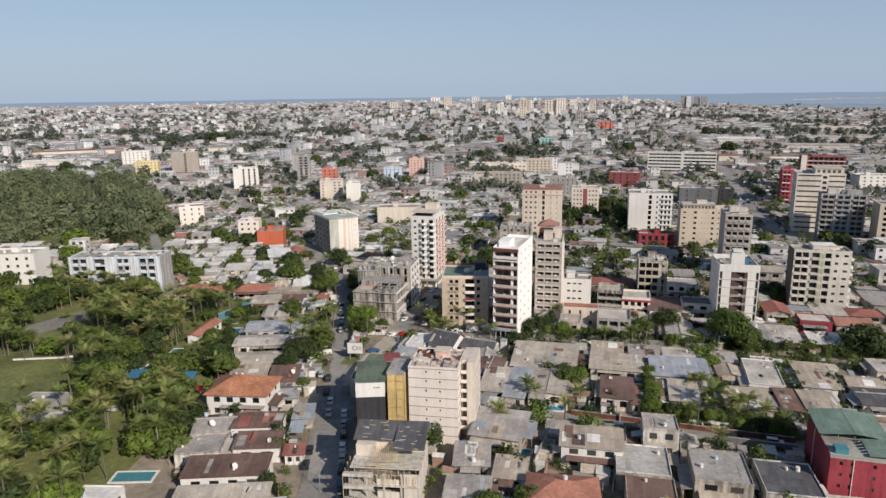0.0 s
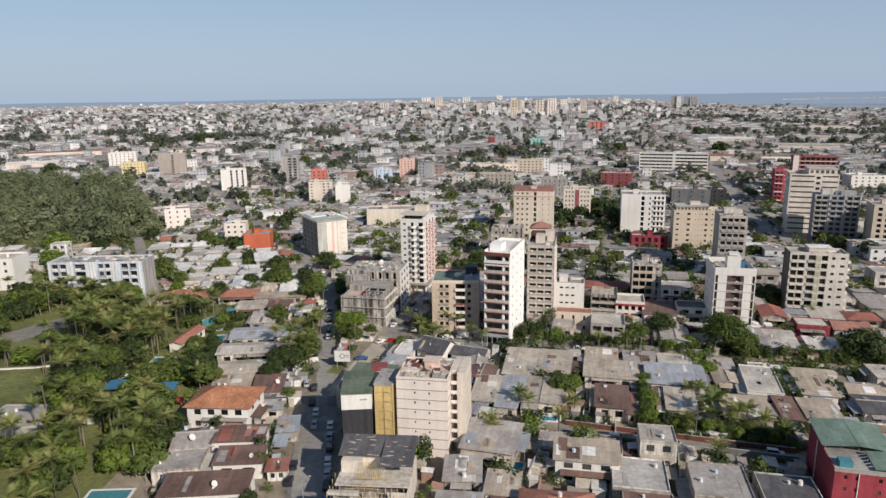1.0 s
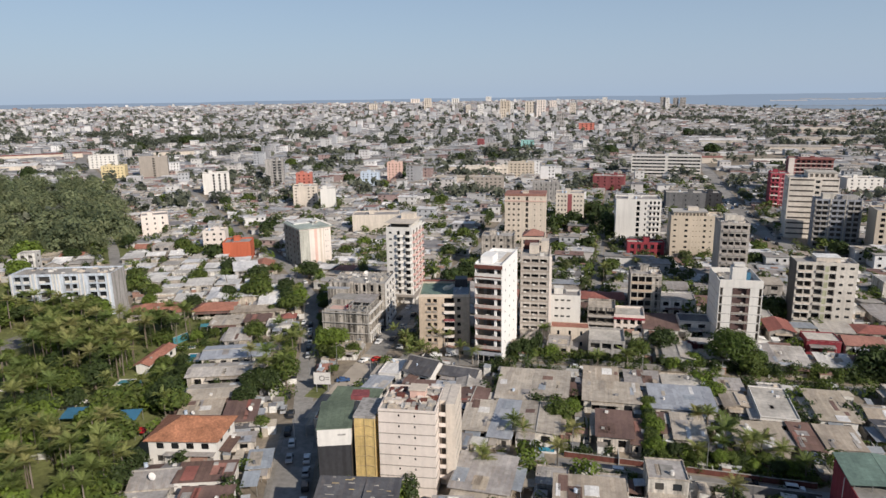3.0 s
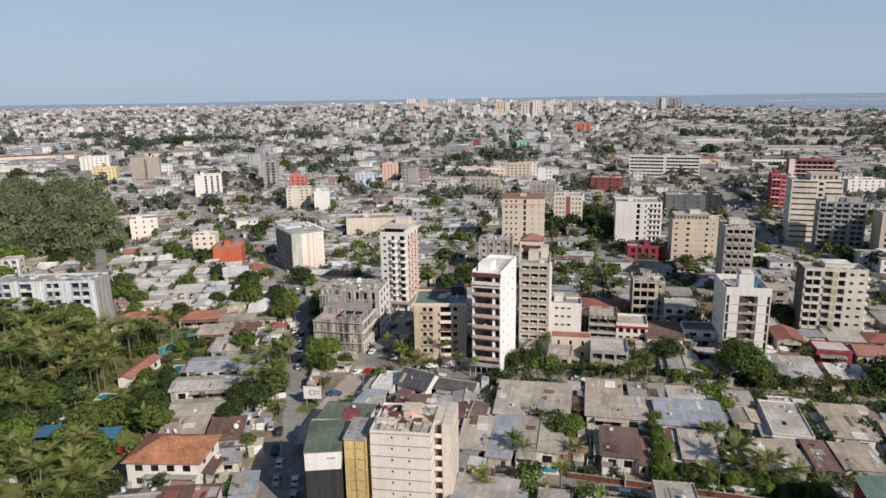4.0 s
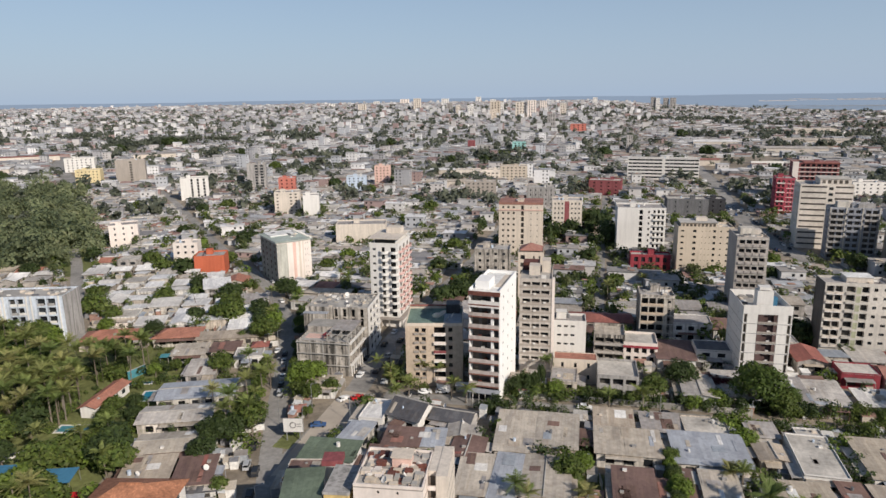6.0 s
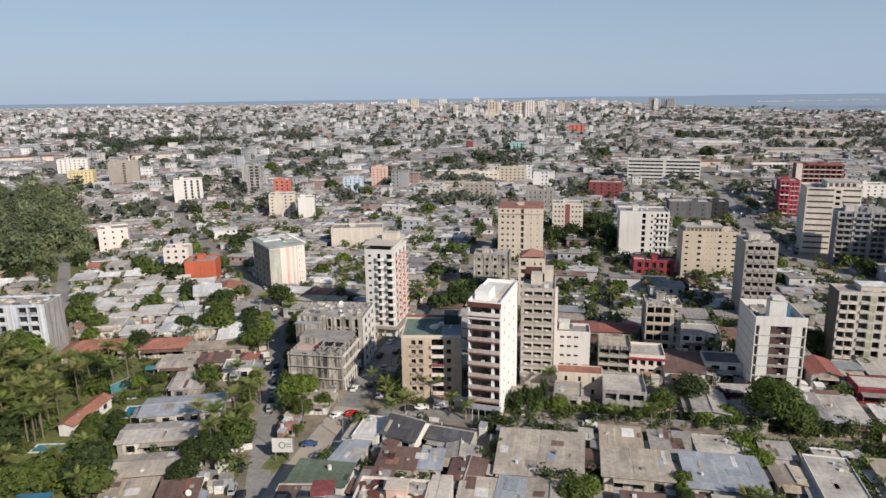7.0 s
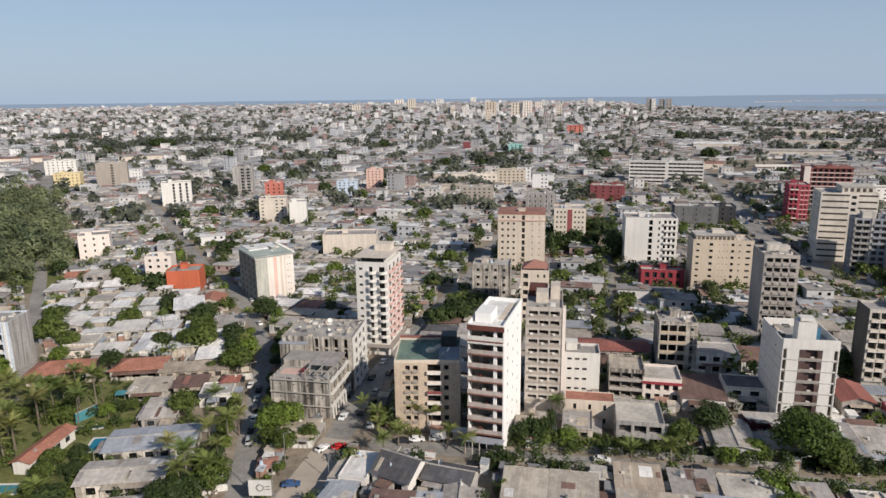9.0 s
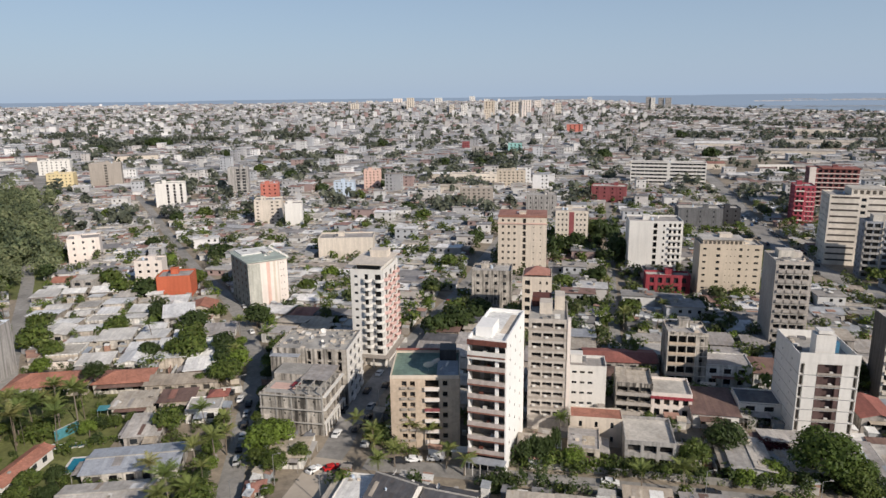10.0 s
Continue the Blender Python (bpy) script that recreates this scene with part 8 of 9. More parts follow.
GROVES["gardens"] = ((-135, 232, 5, 9, "leaf"), (-147, 246, 5, 8, "leaf"), (-152, 239, 4, 8, "leafdark"), (-165, 236, 4, 7, "leafbright"), (12, 196, 3.5, 7, "leafbright"), (12.5, 187, 3, 6, "leafbright"), (30, 225, 4, 6, "leafbright"), (-92, 176, 2.5, 5, "leaf"), (-80, 140, 2.5, 5, "leaf"), (-74, 125, 2.5, 5, "leafdark"), (-60, 222, 3, 5.5, "leaf"), (-72, 246, 3.5, 6, "leaf"), (-88, 232, 3, 6, "leaf"), (-14, 132, 4, 7, "leaf"), (-22, 128, 4, 7, "leaf"), (26, 249, 3.5, 6, "leafbright"), (20, 246, 3, 5, "leafbright"))
rr = random.Random(3)
GROVES["avenue"] = []
for side in (-1, 1):
    for s in range(13):
        y = 220 + 6.4 * s + rr.uniform(-1.5, 1.5)
        x = -101.5 - 0.45 * (y - 220) + side * rr.uniform(6.0, 7.4)
        if y < 300 and not inside(x, y, 0.3):
            GROVES["avenue"].append((x, y, rr.uniform(1.8, 3.0), rr.uniform(4.5, 7.5), rr.choice(("leaf", "leafdark", "leafbright"))))
k = 0
for x, y, r, h, mat in itertools.chain(*GROVES.values()):
    k += 1
    if within(x, y, VILLA) and (x, y, r, h, mat) not in GROVES["villa_garden"] and (x, y, r, h, mat) not in GROVES["street_edge"]:
        continue
    if road_gap(x, y) < 0.1 * r and (x, y, r, h, mat) not in GROVES["avenue"]:
        continue
    words = {"leaf": "broad-leaved tree with a dense green crown", "leafdark": "tall tree with a dark green crown", "leafbright": "bushy tree with bright green leaves", "leafred": "low tree with dark red foliage", "leafdense": "big round tree with a dense domed crown"}[mat]
    tree(x, y, r, h, mat, k, words, n=4200 if mat == "leafdense" else 2200 if y < 272 else 1300 if y < 330 else 700)


for x, y, h in ((-31.6, 244.6, 7.5), (-30, 245.6, 8.5), (-28.4, 244.8, 8), (-26.6, 245.4, 8.5), (-24.6, 246.2, 10.5), (-33, 245, 6.5)):
    tree(x, y, 1.5, h, "leafdark", int(x * -3), "slim drooping column-shaped tree", n=1300, squash=2.8)

# the park: palms and shade trees
rr = random.Random(9)
CLEAR = ((-157, 172, 4.5), (-151, 178, 4.5), (-146, 183, 4), (-140, 185, 4), (-149, 190, 5), (-152.6, 196.3, 8), (-152, 189, 6), (-146.8, 168.1, 6), (-146, 161, 5), (-132, 170.1, 6), (-131, 163, 5), (-104, 137, 5), (-122.5, 165, 5), (-121, 158, 5), (-109, 121.5, 8), (-110, 113, 7), (-159.5, 147, 9), (-157, 134, 9), (-150, 140, 6), (-160, 181, 5), (-148, 186, 5), (-190, 176, 6))
count = 0
while count < 335:
    x, y = rr.uniform(-262, -104), rr.uniform(98, 262)
    if not within(x, y, PARK) or within(x, y, VILLA) or not seen_from_path(x, y, 3) or inside(x, y, 1.5) or road_gap(x, y) < 2:
        continue
    open_lawn = (x + 184) ** 2 + ((y - 158) * 1.2) ** 2 < 19 ** 2 or (x + 131) ** 2 + (y - 121) ** 2 < 7 ** 2 or (x + 116) ** 2 + (y - 124) ** 2 < 7 ** 2 or (x + 163) ** 2 + (y - 147) ** 2 < 10 ** 2 or any((x + 222 - 19 * q) ** 2 + (y - 213 + 21 * q) ** 2 < 13 ** 2 for q in (0, 0.33, 0.67, 1)) or (x + 207) ** 2 + (y - 204) ** 2 < 9 ** 2 or (x + 182) ** 2 + (y - 242) ** 2 < 9 ** 2
    if open_lawn or any(math.hypot(x - px, y - py) < pr for px, py, pr in CLEAR):
        continue
    count += 1
    if count % 20 < (6 if x > -165 and y > 150 or y > 214 else 14):
        palm(x, y, rr.uniform(7.5, 13.5), 11 if y < 165 and count % 6 == 0 else 0, rr.uniform(0.82, 1.15), count)
    else:
        tree(x, y, rr.uniform(2.6, 4.8) + (1.2 if x > -165 or y > 214 else 0), rr.uniform(4.5, 9) + (1.5 if x > -165 or y > 214 else 0), rr.choice(("leaf", "leafdark", "leafdark", "leaf", "leafbright")), count, n=1000)
for k, (x, y, h) in enumerate(((-78, 247, 6.5), (-72, 243, 6), (-66, 246, 7), (-61, 245, 7.5), (-57, 244, 7), (-70, 238, 5.5), (-51, 238, 5.5), (-46, 236, 5), (-104, 214, 8), (-112, 222, 8), (-117, 214, 7.5), (-109, 232, 7), (-122, 206, 7), (-129, 212, 6), (-105, 206, 7.5), (-4, 237, 6),
                               (-24, 187, 6.5), (-21, 184, 6), (-28, 168, 5.5), (37, 190, 7), (33, 187, 6), (28, 189, 5.5), (42, 189, 5.5), (22, 186, 5), (23, 205, 5), (-160, 250, 9), (-167, 247, 9), (-173, 243, 8), (-8, 188, 5), (46, 184, 5), (-64, 236, 5), (-133, 300, 8), (-182, 300, 8), (-150, 310, 8), (-12, 395, 8), (-6, 350, 8))):
    if not within(x, y, VILLA):
        palm(x, y, h, 12 if k < 12 or 16 < k < 21 else 0, 1.0, 200 + k, label="leafy palm beside a street garden")
for k, (x, y, h, s) in enumerate(((-161, 241, 9.5, 1.15), (-154.5, 224, 11, 1.2), (-116, 211.5, 8.5, 1.0), (-108.5, 226, 9, 1.2), (-111, 221.5, 8, 1.05), (-122, 242.5, 7, 1.0), (-190, 212, 11, 1.15), (-181, 220, 12, 1.2), (-176, 213, 11, 1.1), (-170, 206, 12, 1.15), (-168, 214, 10, 1.1), (-176, 225, 11, 1.2), (-184, 230, 10.5, 1.15),
                                  (-197, 233, 11, 1.1), (-163, 203, 11, 1.2), (-160, 208, 10, 1.15), (-165, 221, 11, 1.2), (-171, 230, 10, 1.1), (-160, 197, 10, 1.1))):
    palm(x, y, h, 0, s, 700 + k, label="tall garden palm with full arching fronds")
rr = random.Random(26)
count = 0
while count < 58:
    x, y = rr.uniform(-206, -156), rr.uniform(192, 238)
    if not within(x, y, VILLA) and not within(x, y, PARK) or inside(x, y, 2.0) or math.hypot(x + 182, y - 244) < 13 or math.hypot(x + 156, y - 220) < 8 or x > -160 and y > 214:
        continue
    count += 1
    if count % 4:
        palm(x, y, rr.uniform(8.5, 12.5), 0, rr.uniform(1.0, 1.3), 800 + count, label="tall garden palm with full arching fronds")
    else:
        tree(x, y, rr.uniform(2.4, 4.2), rr.uniform(5, 8), rr.choice(("leaf", "leafdark")), count, n=1000)
garden = []
while len(garden) < 150:
    x, y = rr.uniform(-204, -104), rr.uniform(187, 274)
    if within(x, y, VILLA) and not inside(x, y, 0.6) and road_gap(x, y) > 0.5 and math.hypot(x + 182, y - 244) > 11 and math.hypot(x + 144, y - 219) > 5 and math.hypot(x + 150.5, y - 195.8) > 6:
        garden.append((x, y, -0.5, rr.uniform(0.8, 2.3)))

# trees in the yards of the middle distance
rr = random.Random(19)
mid = []
while len(mid) < 800:
    x, y = rr.uniform(-330, 190), rr.uniform(290, 560)
    if not seen_from_path(x, y, 0) or within(x, y, WOOD) or inside(x, y, 0.8) or road_gap(x, y) < 0.2 or noise.noise((x / 40, y / 40, 6.1)) < rr.uniform(-0.5, 0.2):
        continue
    mid.append((x, y, -0.5, rr.uniform(1.6, 4.4)))
count = 0
while count < 400:
    x, y = rr.uniform(-75, 180), rr.uniform(318, 760)
    if not seen_from_path(x, y, 0) or inside(x, y, 0.8) or road_gap(x, y) < 0.2 or noise.noise((x / 30, y / 30, 3.3)) < rr.uniform(-0.6, 0.1):
        continue
    count += 1
    mid.append((x, y, -0.5, rr.uniform(1.6, 4.6)))
far_trees("yard_trees", mid[::2], 110, 0.2, M["leaf"], "green trees in the yards of the middle distance")
far_trees("yard_trees", mid[1::2], 110, 0.2, M["yardleaf"], "darker green trees in the yards of the middle distance")

for k in range(16):
    palm(-112 - 3.4 * k + rr.uniform(-3, 3), 118 + (k * 7 % 5) * 6.5 + 0.9 * k + rr.uniform(-2, 2), rr.uniform(8, 12), 0, 0.95, 600 + k)

for x, y, h, s in ((28.6, 190.5, 8.5, 1.45), (34.5, 188.5, 7, 1.2), (5.5, 238, 7.5, 1.2), (-105, 203, 12, 1.2), (-103, 198, 11, 1.1), (-99, 203, 10, 1.1)):
    palm(x, y, h, 0, s, int(-x), label="tall palm with broad drooping fronds beside the street")

# gardens: shrubs and small trees between the houses, too many to count
rr = random.Random(31)
plots = {"leaf": [], "leafdark": [], "leafbright": []}
count = 0
while count < 620:
    x, y = rr.uniform(-330, 160), rr.uniform(118, 372)
    if not seen_from_path(x, y, 0) or within(x, y, PARK) or within(x, y, VILLA) or within(x, y, WOOD) or inside(x, y, 0.5) or road_gap(x, y) < 0.3:
        continue
    count += 1
    if count < 26:
        palm(x, y, rr.uniform(5, 8.5), 0, 0.9, 400 + count, label="slender palm in a house garden")
    else:
        plots[rr.choice(("leaf", "leafdark", "leaf", "leafbright"))].append((x, y, -0.6, rr.uniform(1.2, 3.6) if rr.random() < 0.6 else rr.uniform(0.8, 1.8)))
plots["leaf"] += garden[::2]
plots["leafdark"] += garden[1::2]
for mat, spots in plots.items():
    far_trees("garden_shrubs", spots, 210, 0.135, M[mat], "garden shrubs and small trees between the houses")
# green banks along the lane past the tall trees
rr = random.Random(8)
bank = []
for k in range(220):
    x = rr.uniform(-40, 92)
    y = 238 + 0.06 * (x + 30) + rr.choice((-5.2, 5.4, 5.8, 7.0)) + rr.gauss(0, 0.7)
    if not inside(x, y, 0.2):
        bank.append((x, y, -0.8, rr.uniform(1.2, 3.1)))
for k in range(70):
    x = rr.uniform(-10, 72)
    y = rr.choice((183.6, 185.2, 174.2)) + rr.gauss(0, 0.6)
    if not inside(x, y, 0.2):
        bank.append((x, y, -0.6, rr.uniform(0.9, 2.0)))
far_trees("lane_shrubs", bank[1::2], 200, 0.135, M["leafdark"], "dark overgrown shrubs along the lane")
far_trees("lane_shrubs", bank[::2], 200, 0.135, M["leaf"], "overgrown green shrubs along the lane")

# ---- streets and gardens: cars, walls, pools, signs ----


COLOURS = ("car_dark", "car_silver", "car_white", "car_dark", "car_silver", "car_white", "car_blue", "car_dark")
# along the main street: parked on its east side in the shade, and driving
for k, (x, y) in enumerate(((-60.9, 137.4), (-63.2, 142.6), (-65.5, 147.6), (-68.0, 153.6), (-70.6, 159.4), (-73.2, 165.2), (-58.2, 131.0), (-56.0, 125.2), (-53.8, 119.2))):
    car(x, y, 112 + (k * 37 % 7) - 3, COLOURS[k % 8], k % 3 == 0)
for x, y, c in ((-73.0, 143.7, "car_dark"), (-84.6, 176.6, "car_dark"), (-88.6, 186.2, "car_dark"), (-70.6, 137.0, "car_dark"), (-92.2, 188.4, "car_silver"), (-95.6, 197.6, "car_dark"), (-104.2, 229.0, "car_silver"), (-107.0, 235.0, "car_dark"), (-109.6, 241.0, "car_white"), (-112.4, 247.0, "car_dark"), (-115.5, 253.5, "car_silver"), (-118.2, 259.6, "car_dark"), (-127.6, 266.0, "car_dark"), (-122.4, 262.0, "car_white"), (-100.2, 210.0, "car_dark"), (-138, 292, "car_silver"), (-146, 303, "car_dark"), (-150, 318, "car_white"), (-163, 326, "car_dark"), (-170, 347, "car_silver"), (-181, 346, "car_dark"), (-196, 377, "car_white")):
    car(x, y, 112 if y < 294 else 132, c, (int(x) % 4) == 0)
car(-80.7, 171.5, 112, "car_white", label="white saloon car driving up the street")
car(-77.6, 164.2, 292, "car_silver", label="silver saloon car driving down the street")
for x, y, r, c in ((-83.1, 229.7, 66, "car_white"), (-79.1, 231.5, 40, "car_red"), (-83.6, 212.4, 20, "car_blue"), (-76.0, 232.4, 70, "car_dark"), (-75.2, 244.9, 95, "car_silver"), (-60.0, 239.7, 20, "car_white"), (-63.4, 238.2, 15, "car_dark"), (-54.8, 241.4, 15, "car_silver"), (-84.6, 248, 92, "car_white"), (-80.4, 252, 92, "car_dark"), (-88.2, 262, 92, "car_dark"), (-81.0, 266, 92, "car_silver"), (-85.9, 276, 92, "car_dark"), (-81.4, 281, 92, "car_dark"), (-86.6, 290, 92, "car_white"), (-79.4, 258.6, 92, "car_dark"), (-82, 372, 90, "car_red"), (-79, 388, 90, "car_dark"), (-82, 344, 90, "car_silver"),
                    (4.0, 177.5, 0, "car_white"), (18.1, 178.3, 180, "car_silver"), (42.7, 179.5, 0, "car_white"), (33, 180.0, 0, "car_dark"), (-11, 240.0, 2, "car_white"), (12, 240.6, 2, "car_dark"), (55, 238.5, 182, "car_silver"), (66, 242.5, 10, "car_white"), (60, 222.5, 100, "car_dark"), (-5, 191, 95, "car_dark")):
    car(x, y, r, c, c == "car_white" and x > 0)
rr = random.Random(15)
for k in range(44):
    t = rr.random() ** 1.4
    y0 = 440 + 200 * t
    x0 = 95 - 8 * min(1, max(0, (y0 - 466) / 69)) if y0 > 466 else 95 + 11 * (466 - y0) / 34
    car(x0 + rr.choice((-6.4, -2.4, 2.2, 6.2)) + rr.uniform(-0.4, 0.4), y0, 88 if k % 2 else 268, rr.choice(COLOURS), rr.random() < 0.3, "car on the wide avenue")
for k in range(9):
    car(72 + (k % 3) * 4.5, 464 + 5.5 * (k // 3) + rr.uniform(-1, 1), 80 + rr.uniform(-10, 10), rr.choice(COLOURS), k % 4 == 0, "car standing on the open parking lot")


def garden_wall(pts, h=2.2, mat="white", label="plastered compound wall along a plot"):
    """A thin wall with a coping, along a line."""
    g, c = Geo(), Geo()
    for (ax, ay), (bx, by) in zip(pts, pts[1:]):
        a, b = Vector((ax, ay)), Vector((bx, by))
        t = (b - a).normalized()
        n = Vector((-t.y, t.x))
        for geo, w, z0, z1 in ((g, 0.1, 0, h), (c, 0.17, h, h + 0.1)):
            p = [a - n * w, b - n * w, b + n * w, a + n * w]
            lo, hi = [(q.x, q.y, z0) for q in p], [(q.x, q.y, z1) for q in p]
            geo.quad(*hi)
            for i in range(4):
                geo.quad(lo[i], lo[(i + 1) % 4], hi[(i + 1) % 4], hi[i])
    root = thing("garden_wall", 0, 0, 0, 0, label, "wall")
    part("coping", c, "concrete", part("wall", g, mat, root))


garden_wall([(-10, 182.6), (12, 182.4), (40, 182.0), (48, 182.0)], 1.4, "brownred", "dark red compound wall along the lane")
garden_wall([(-10, 175.4), (18, 175.2), (28, 175.1)], 2.2, "concrete")
garden_wall([(28.2, 175.1), (47, 175.0)], 2.8, "darkgrey", "tall dark grey compound wall with gates")
garden_wall([(-36, 234.6), (-8, 235.4), (36, 237.2), (58, 236.4)], 1.8, "concrete")
garden_wall([(-30, 243.2), (0, 244.6), (36, 245.8)], 1.8, "concrete")
for x in (-22.6, -11.6, 9.8, 29.6, 39.4, 51.6, 65.2):
    garden_wall([(x, 184), (x + 0.6, 206)], 2.0, "white")
    garden_wall([(x + 0.8, 209), (x + 1.5, 234)], 2.0, "concrete")
garden_wall([(-15.5, 150), (-13.8, 174)], 3.0, "white", "tall white compound wall beside a house")
garden_wall([(3.4, 146), (4.2, 172)], 2.4, "white")
garden_wall([(18.6, 146), (19.0, 172)], 2.4, "concrete")
garden_wall([(33.6, 146), (34.0, 172)], 2.4, "concrete")
for a, b in (((-95, 170), (-118, 226)), ((-121, 196), (-106, 201.5)), ((-127, 212), (-112, 217)), ((-131, 228), (-115, 233.5)), ((-142, 243), (-122, 251))):
    garden_wall([a, b], 1.9, "white")
garden_wall([(-159.2, 228), (-157.6, 235)], 3.0, "teal", "tall blue-green wall beside a pool")
garden_wall([(-205, 268), (-190, 274), (-178, 279)], 2.6, "pinkwhite", "pale pink compound wall behind the tiled house")
garden_wall([(-166, 169), (-157, 175), (-152, 183), (-146, 187.5), (-138, 189.5)], 1.1, "white", "low white kerb wall winding through the park")
garden_wall([(-205, 172), (-190, 178), (-178, 186)], 0.6, "white", "low white kerb wall winding through the park")
garden_wall([(-128, 150), (-118, 155), (-110, 154)], 1.6, "white")
garden_wall([(-152, 146), (-138, 150)], 1.8, "white")
rr = random.Random(41)
for k in range(34):
    x, y = rr.uniform(-60, 150), rr.uniform(255, 420)
    if inside(x, y, 1) or road_gap(x, y) < 1:
        continue
    a = radians(4 + rr.choice((0, 90)))
    L = rr.uniform(5, 10)
    if any(inside(x + math.cos(a) * L * s, y + math.sin(a) * L * s, 0.2) for s in (0.25, 0.5, 0.75, 1.0)):
        continue
    garden_wall([(x, y), (x + math.cos(a) * L, y + math.sin(a) * L)], 2.0, rr.choice(("white", "concrete", "pinkwhite")))


def pool(x, y, rot, w, d, mat="pool"):
    root = thing("swimming_pool", x, y, rot, 0, "small blue swimming pool with a pale rim", "pool")
    slab(root, "water", mat, -w / 2, -d / 2, 0.02, w / 2, d / 2, 0.10)
    g = Geo()
    for q in ((-w / 2 - 0.6, -d / 2 - 0.6, w / 2 + 0.6, -d / 2), (-w / 2 - 0.6, d / 2, w / 2 + 0.6, d / 2 + 0.6), (-w / 2 - 0.6, -d / 2, -w / 2, d / 2), (w / 2, -d / 2, w / 2 + 0.6, d / 2)):
        g.box(q[0], q[1], 0.0, q[2], q[3], 0.18)
    part("rim", g, "white", root)


pool(-144.1, 218.9, 22, 4.0, 7.0)
pool(-11.6, 233.0, 4, 3.4, 6.5)
pool(-15.5, 184.9, 4, 5.5, 2.6)
pool(-150.5, 195.8, 15, 10, 3.6, "teal")
pool(-154, 226.6, 22, 8, 1.8, "teal")
pool(-19.5, 158.0, 0, 3.4, 3.4)
pool(-104, 137, 20, 4, 5)


def awning(x, y, rot, w, d, h, mat, label):
    root = thing("awning", x, y, rot, 0, label, "awning")
    g = Geo()
    p = [(-w / 2, -d / 2, h), (w / 2, -d / 2, h), (w / 2, d / 2, h + 0.5), (-w / 2, d / 2, h + 0.5)]
    g.quad(*p)
    g.quad(*[(a, b, c - 0.06) for a, b, c in reversed(p)])
    for i in range(4):
        a, b = p[i], p[(i + 1) % 4]
        g.quad((a[0], a[1], a[2] - 0.06), (b[0], b[1], b[2] - 0.06), b, a)
    part("sheet", g, mat, root)
    for u in (-w / 2 + 0.15, w / 2 - 0.15):
        for v in (-d / 2 + 0.15, d / 2 - 0.15):
            slab(root, "post", "metal", u - 0.05, v - 0.05, 0, u + 0.05, v + 0.05, h + (0.4 if v > 0 else 0.0))


pool(-109, 121.5, 18, 9.5, 4.2, "teal")
awning(-146.8, 168.1, 20, 7, 6, 3.0, "blue", "blue play shelter under palms")
awning(-132, 170.1, 20, 8, 6, 3.0, "blue", "blue shade sail under palms")
awning(-150.5, 245.4, 22, 15, 2.4, 2.8, "teal", "blue-green sheet lean-to behind a house")
awning(-122.5, 165, 10, 3, 2.4, 2.2, "car_red", "bright pink-red garden parasol roof")
awning(-80, 150, 20, 4, 6, 2.8, "bluegrey", "sheet carport beside the street")


def billboard(x, y, rot):
    root = thing("billboard", x, y, rot, 0, "white roadside billboard with a dark round emblem", "billboard")
    slab(root, "panel", "white", -2.6, -0.12, 2.6, 2.6, 0.12, 6.4)
    slab(root, "frame", "grey", -2.75, 0.12, 2.45, 2.75, 0.2, 6.55)
    g = Geo()
    g.beam((0, -0.15, 4.6), (0, -0.122, 4.6), 0.95, 0.95, 20)
    part("emblem", g, "grey", root)
    g = Geo()
    g.beam((0, -0.18, 4.6), (0, -0.152, 4.6), 0.6, 0.6, 20)
    part("emblem_core", g, "white", root)
    for k in range(2):
        slab(root, "text_bar", "grey", 1.1, -0.15, 4.1 + k * 0.7, 2.3, -0.121, 4.35 + k * 0.7)
    for u in (-1.8, 1.8):
        slab(root, "post", "metal", u - 0.12, -0.1, 0, u + 0.12, 0.1, 2.6)


billboard(-86.8, 203.6, 12)
for x, y, r in ((-86, 208, 12), (-75.7, 216.8, 0), (-94.4, 210, 20), (-90, 222, 10), (-79, 170, 22), (-62, 128, 22), (-77, 262, 0), (-8, 183, 0), (24, 182.8, 0), (10, 237, 0), (34, 238, 0), (-110, 237, 20), (-122, 262, 20), (93, 470, 0), (96, 520, 0), (97, 570, 0)):
    root = thing("street_lamp", x, y, r, 0, "slender grey street lamp on a tall post", "street lamp", "street lamps")
    g = Geo()
    g.beam((0, 0, 0), (0, 0, 8), 0.11, 0.07, 6)
    part("post", g, "metal", root)
    g = Geo()
    g.beam((0, 0, 8), (1.6, 0, 8.5), 0.05, 0.05, 5)
    slab(part("arm", g, "metal", root), "lamp_head", "grey", 1.3, -0.15, 8.42, 2.0, 0.15, 8.6)

for x, y, r, L in ((10.5, 172.6, 4, 12), (20, 182.9, 14, 20), (72, 221.5, 12, 14), (9.9, 208, 90, 22), (11.5, 190, 92, 12), (27, 184.2, 0, 18), (41, 184.0, 0, 9), (50, 247.5, 2, 12), (63, 243.6, 2, 14), (33, 238.6, 3, 12), (70, 205, 4, 14), (-147.5, 227.6, 33, 17), (-128, 197.4, 26, 10), (-134, 247, 22, 10), (-109.2, 219.5, 112, 20), (-88.0, 208.5, 112, 9)):
    hedge(x, y, r, L, 1.6, 2.0, "leaf" if L > 13 else "leafbright")
# grass verges
patch("verge", [(-91, 199), (-86, 199), (-86, 206), (-91, 207)], "lawn", 0.03, "grassy corner beside the junction", "lawn")
patch("verge", [(28, 222), (38, 222), (38.5, 236), (29, 236)], "lawn", 0.03, "overgrown garden plot", "lawn")
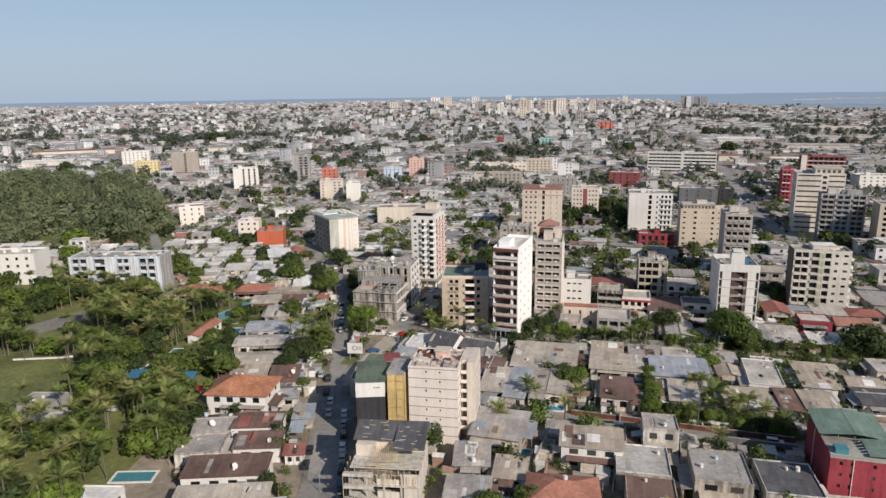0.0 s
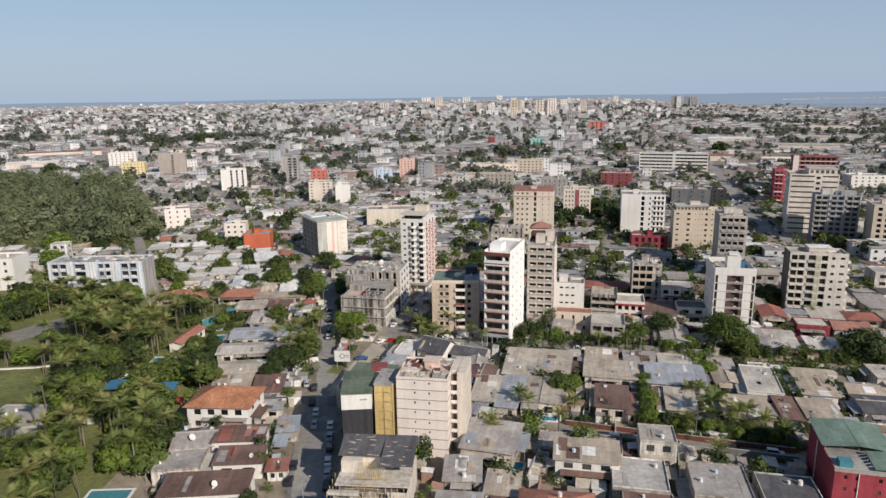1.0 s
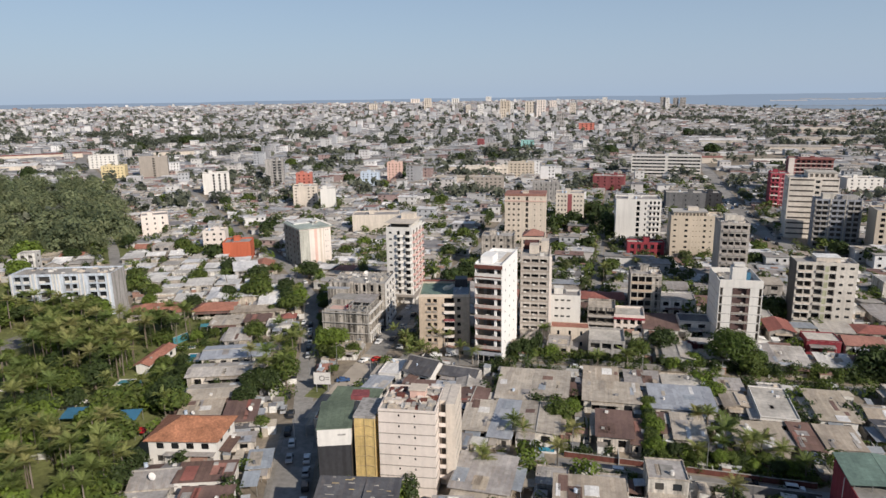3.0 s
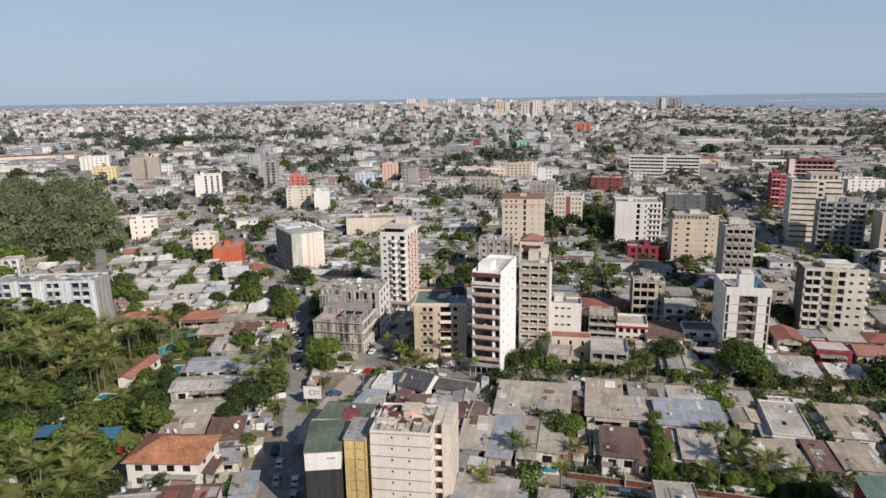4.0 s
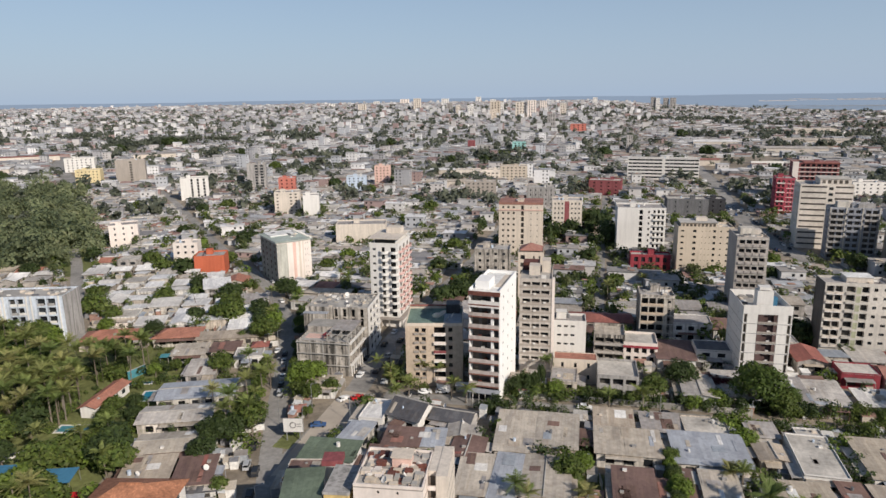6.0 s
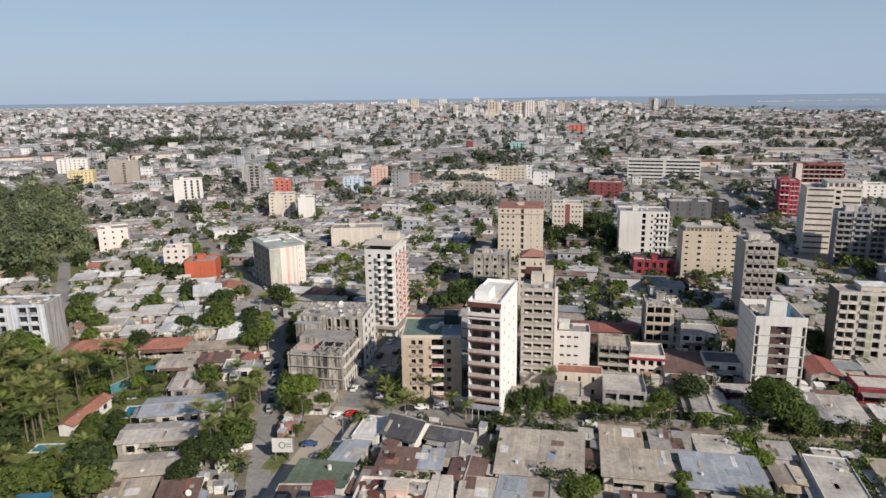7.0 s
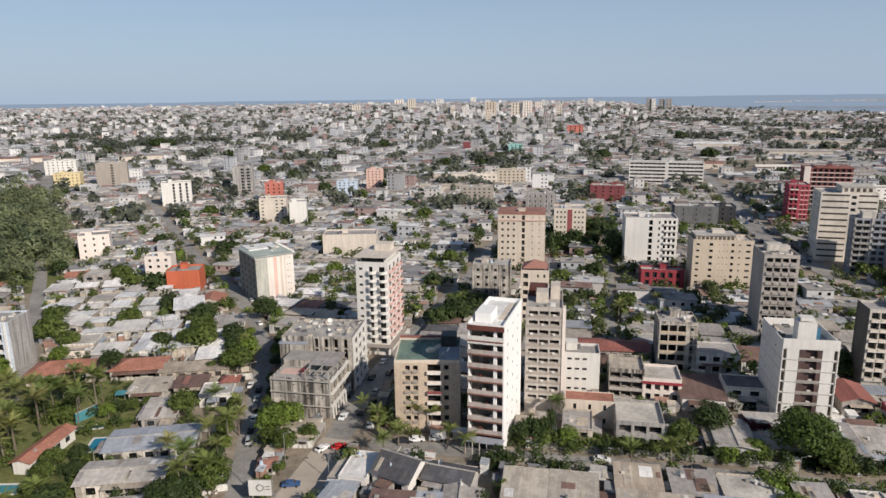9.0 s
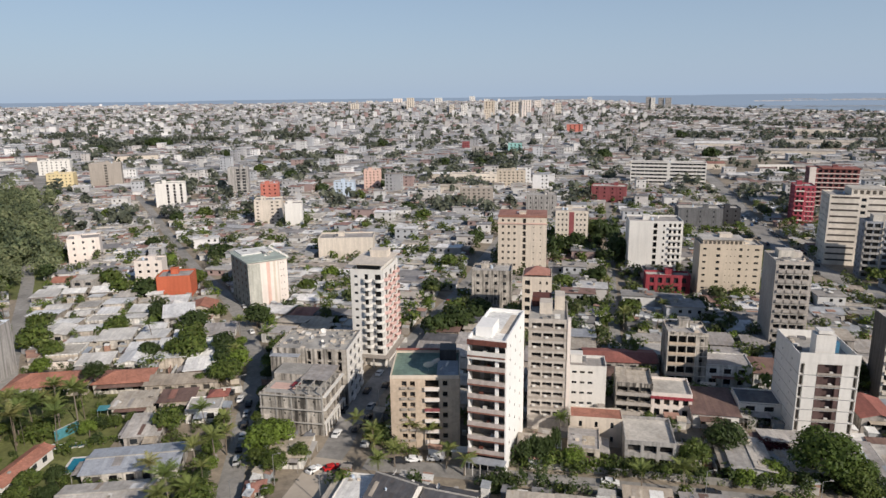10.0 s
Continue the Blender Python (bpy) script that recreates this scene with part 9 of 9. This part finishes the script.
patch("verge", [(-13, 184), (-5, 184), (-4.5, 205), (-12.5, 206)], "lawn", 0.03, "green garden lawn beside a villa", "lawn")
patch("forecourt", [(-84.5, 186), (-78, 190), (-74.5, 212), (-75, 236), (-86, 236), (-85.5, 212)], "sand", 0.032, "pale dusty forecourt at the junction", "paving")
patch("lawn", [(-160, 262), (-204, 250), (-166, 198), (-146, 190), (-136, 196), (-141, 214), (-144, 232), (-140, 246)], "lawn", 0.016, "watered garden lawn round the villas", "lawn")
patch("lawn", [(-200, 236), (-168, 246), (-176, 256), (-204, 250)], "lawn", 0.03, "bright lawn before a tiled house", "lawn")

# sheds, water tanks, crates, sheets and low walls that fill the yards, past counting
rr = random.Random(52)
yard, tanks = Geo(), Geo()
count = 0
while count < 1500:
    x, y = rr.uniform(-330, 165), rr.uniform(112, 372)
    if not seen_from_path(x, y, 0) or within(x, y, PARK) or within(x, y, VILLA) or within(x, y, WOOD) or road_gap(x, y) < 1.2:
        continue
    kind = rr.random()
    a = radians((23 if left_side(x, y) else 4) + rr.choice((0, 90)) + rr.gauss(0, 3))
    w, d, h = (rr.uniform(1.6, 4.2), rr.uniform(1.4, 3.2), rr.uniform(1.9, 2.8)) if kind < 0.45 else (rr.uniform(3, 8), 0.18, rr.uniform(1.6, 2.4)) if kind < 0.75 else (rr.uniform(0.5, 1.6), rr.uniform(0.5, 1.2), rr.uniform(0.4, 1.2))
    if inside(x, y, max(w, d) * 0.5 if kind >= 0.45 else 1.2):
        continue
    count += 1
    c, s = math.cos(a), math.sin(a)
    if kind > 0.95:
        tanks.beam((x, y, 0), (x, y, 1.6), 0.6, 0.6, 10)
        continue
    tilt = rr.uniform(0.1, 0.35) if kind < 0.45 else 0.0
    P = lambda u, v, z: (x + u * c - v * s, y + u * s + v * c, z)
    ring = [(-w / 2, -d / 2), (w / 2, -d / 2), (w / 2, d / 2), (-w / 2, d / 2)]
    k = len(yard.v)
    yard.v += [P(u, v, -0.1) for u, v in ring] + [P(u, v, h + (tilt if v > 0 else 0)) for u, v in ring]
    yard.f += [(k, k + 1, k + 5, k + 4), (k + 1, k + 2, k + 6, k + 5), (k + 2, k + 3, k + 7, k + 6), (k + 3, k, k + 4, k + 7), (k + 4, k + 5, k + 6, k + 7)]
    if kind < 0.45:
        k = len(yard.v)
        e = [(u * 1.12, v * 1.15) for u, v in ring]
        yard.v += [P(u, v, h + 0.03 + (tilt * 1.1 if v > 0 else -tilt * 0.1)) for u, v in e] + [P(u, v, h + 0.1 + (tilt * 1.1 if v > 0 else -tilt * 0.1)) for u, v in e]
        yard.f += [(k + 4, k + 5, k + 6, k + 7), (k, k + 1, k + 5, k + 4), (k + 1, k + 2, k + 6, k + 5), (k + 2, k + 3, k + 7, k + 6), (k + 3, k, k + 4, k + 7), (k + 3, k + 2, k + 1, k)]
alone("yard_clutter", yard, "clutter", "small sheds, yard walls and crates between the houses", "clutter", "stuff")
alone("water_tanks", tanks, "darkgrey", "dark plastic water tanks standing in yards", "water tanks", "stuff")
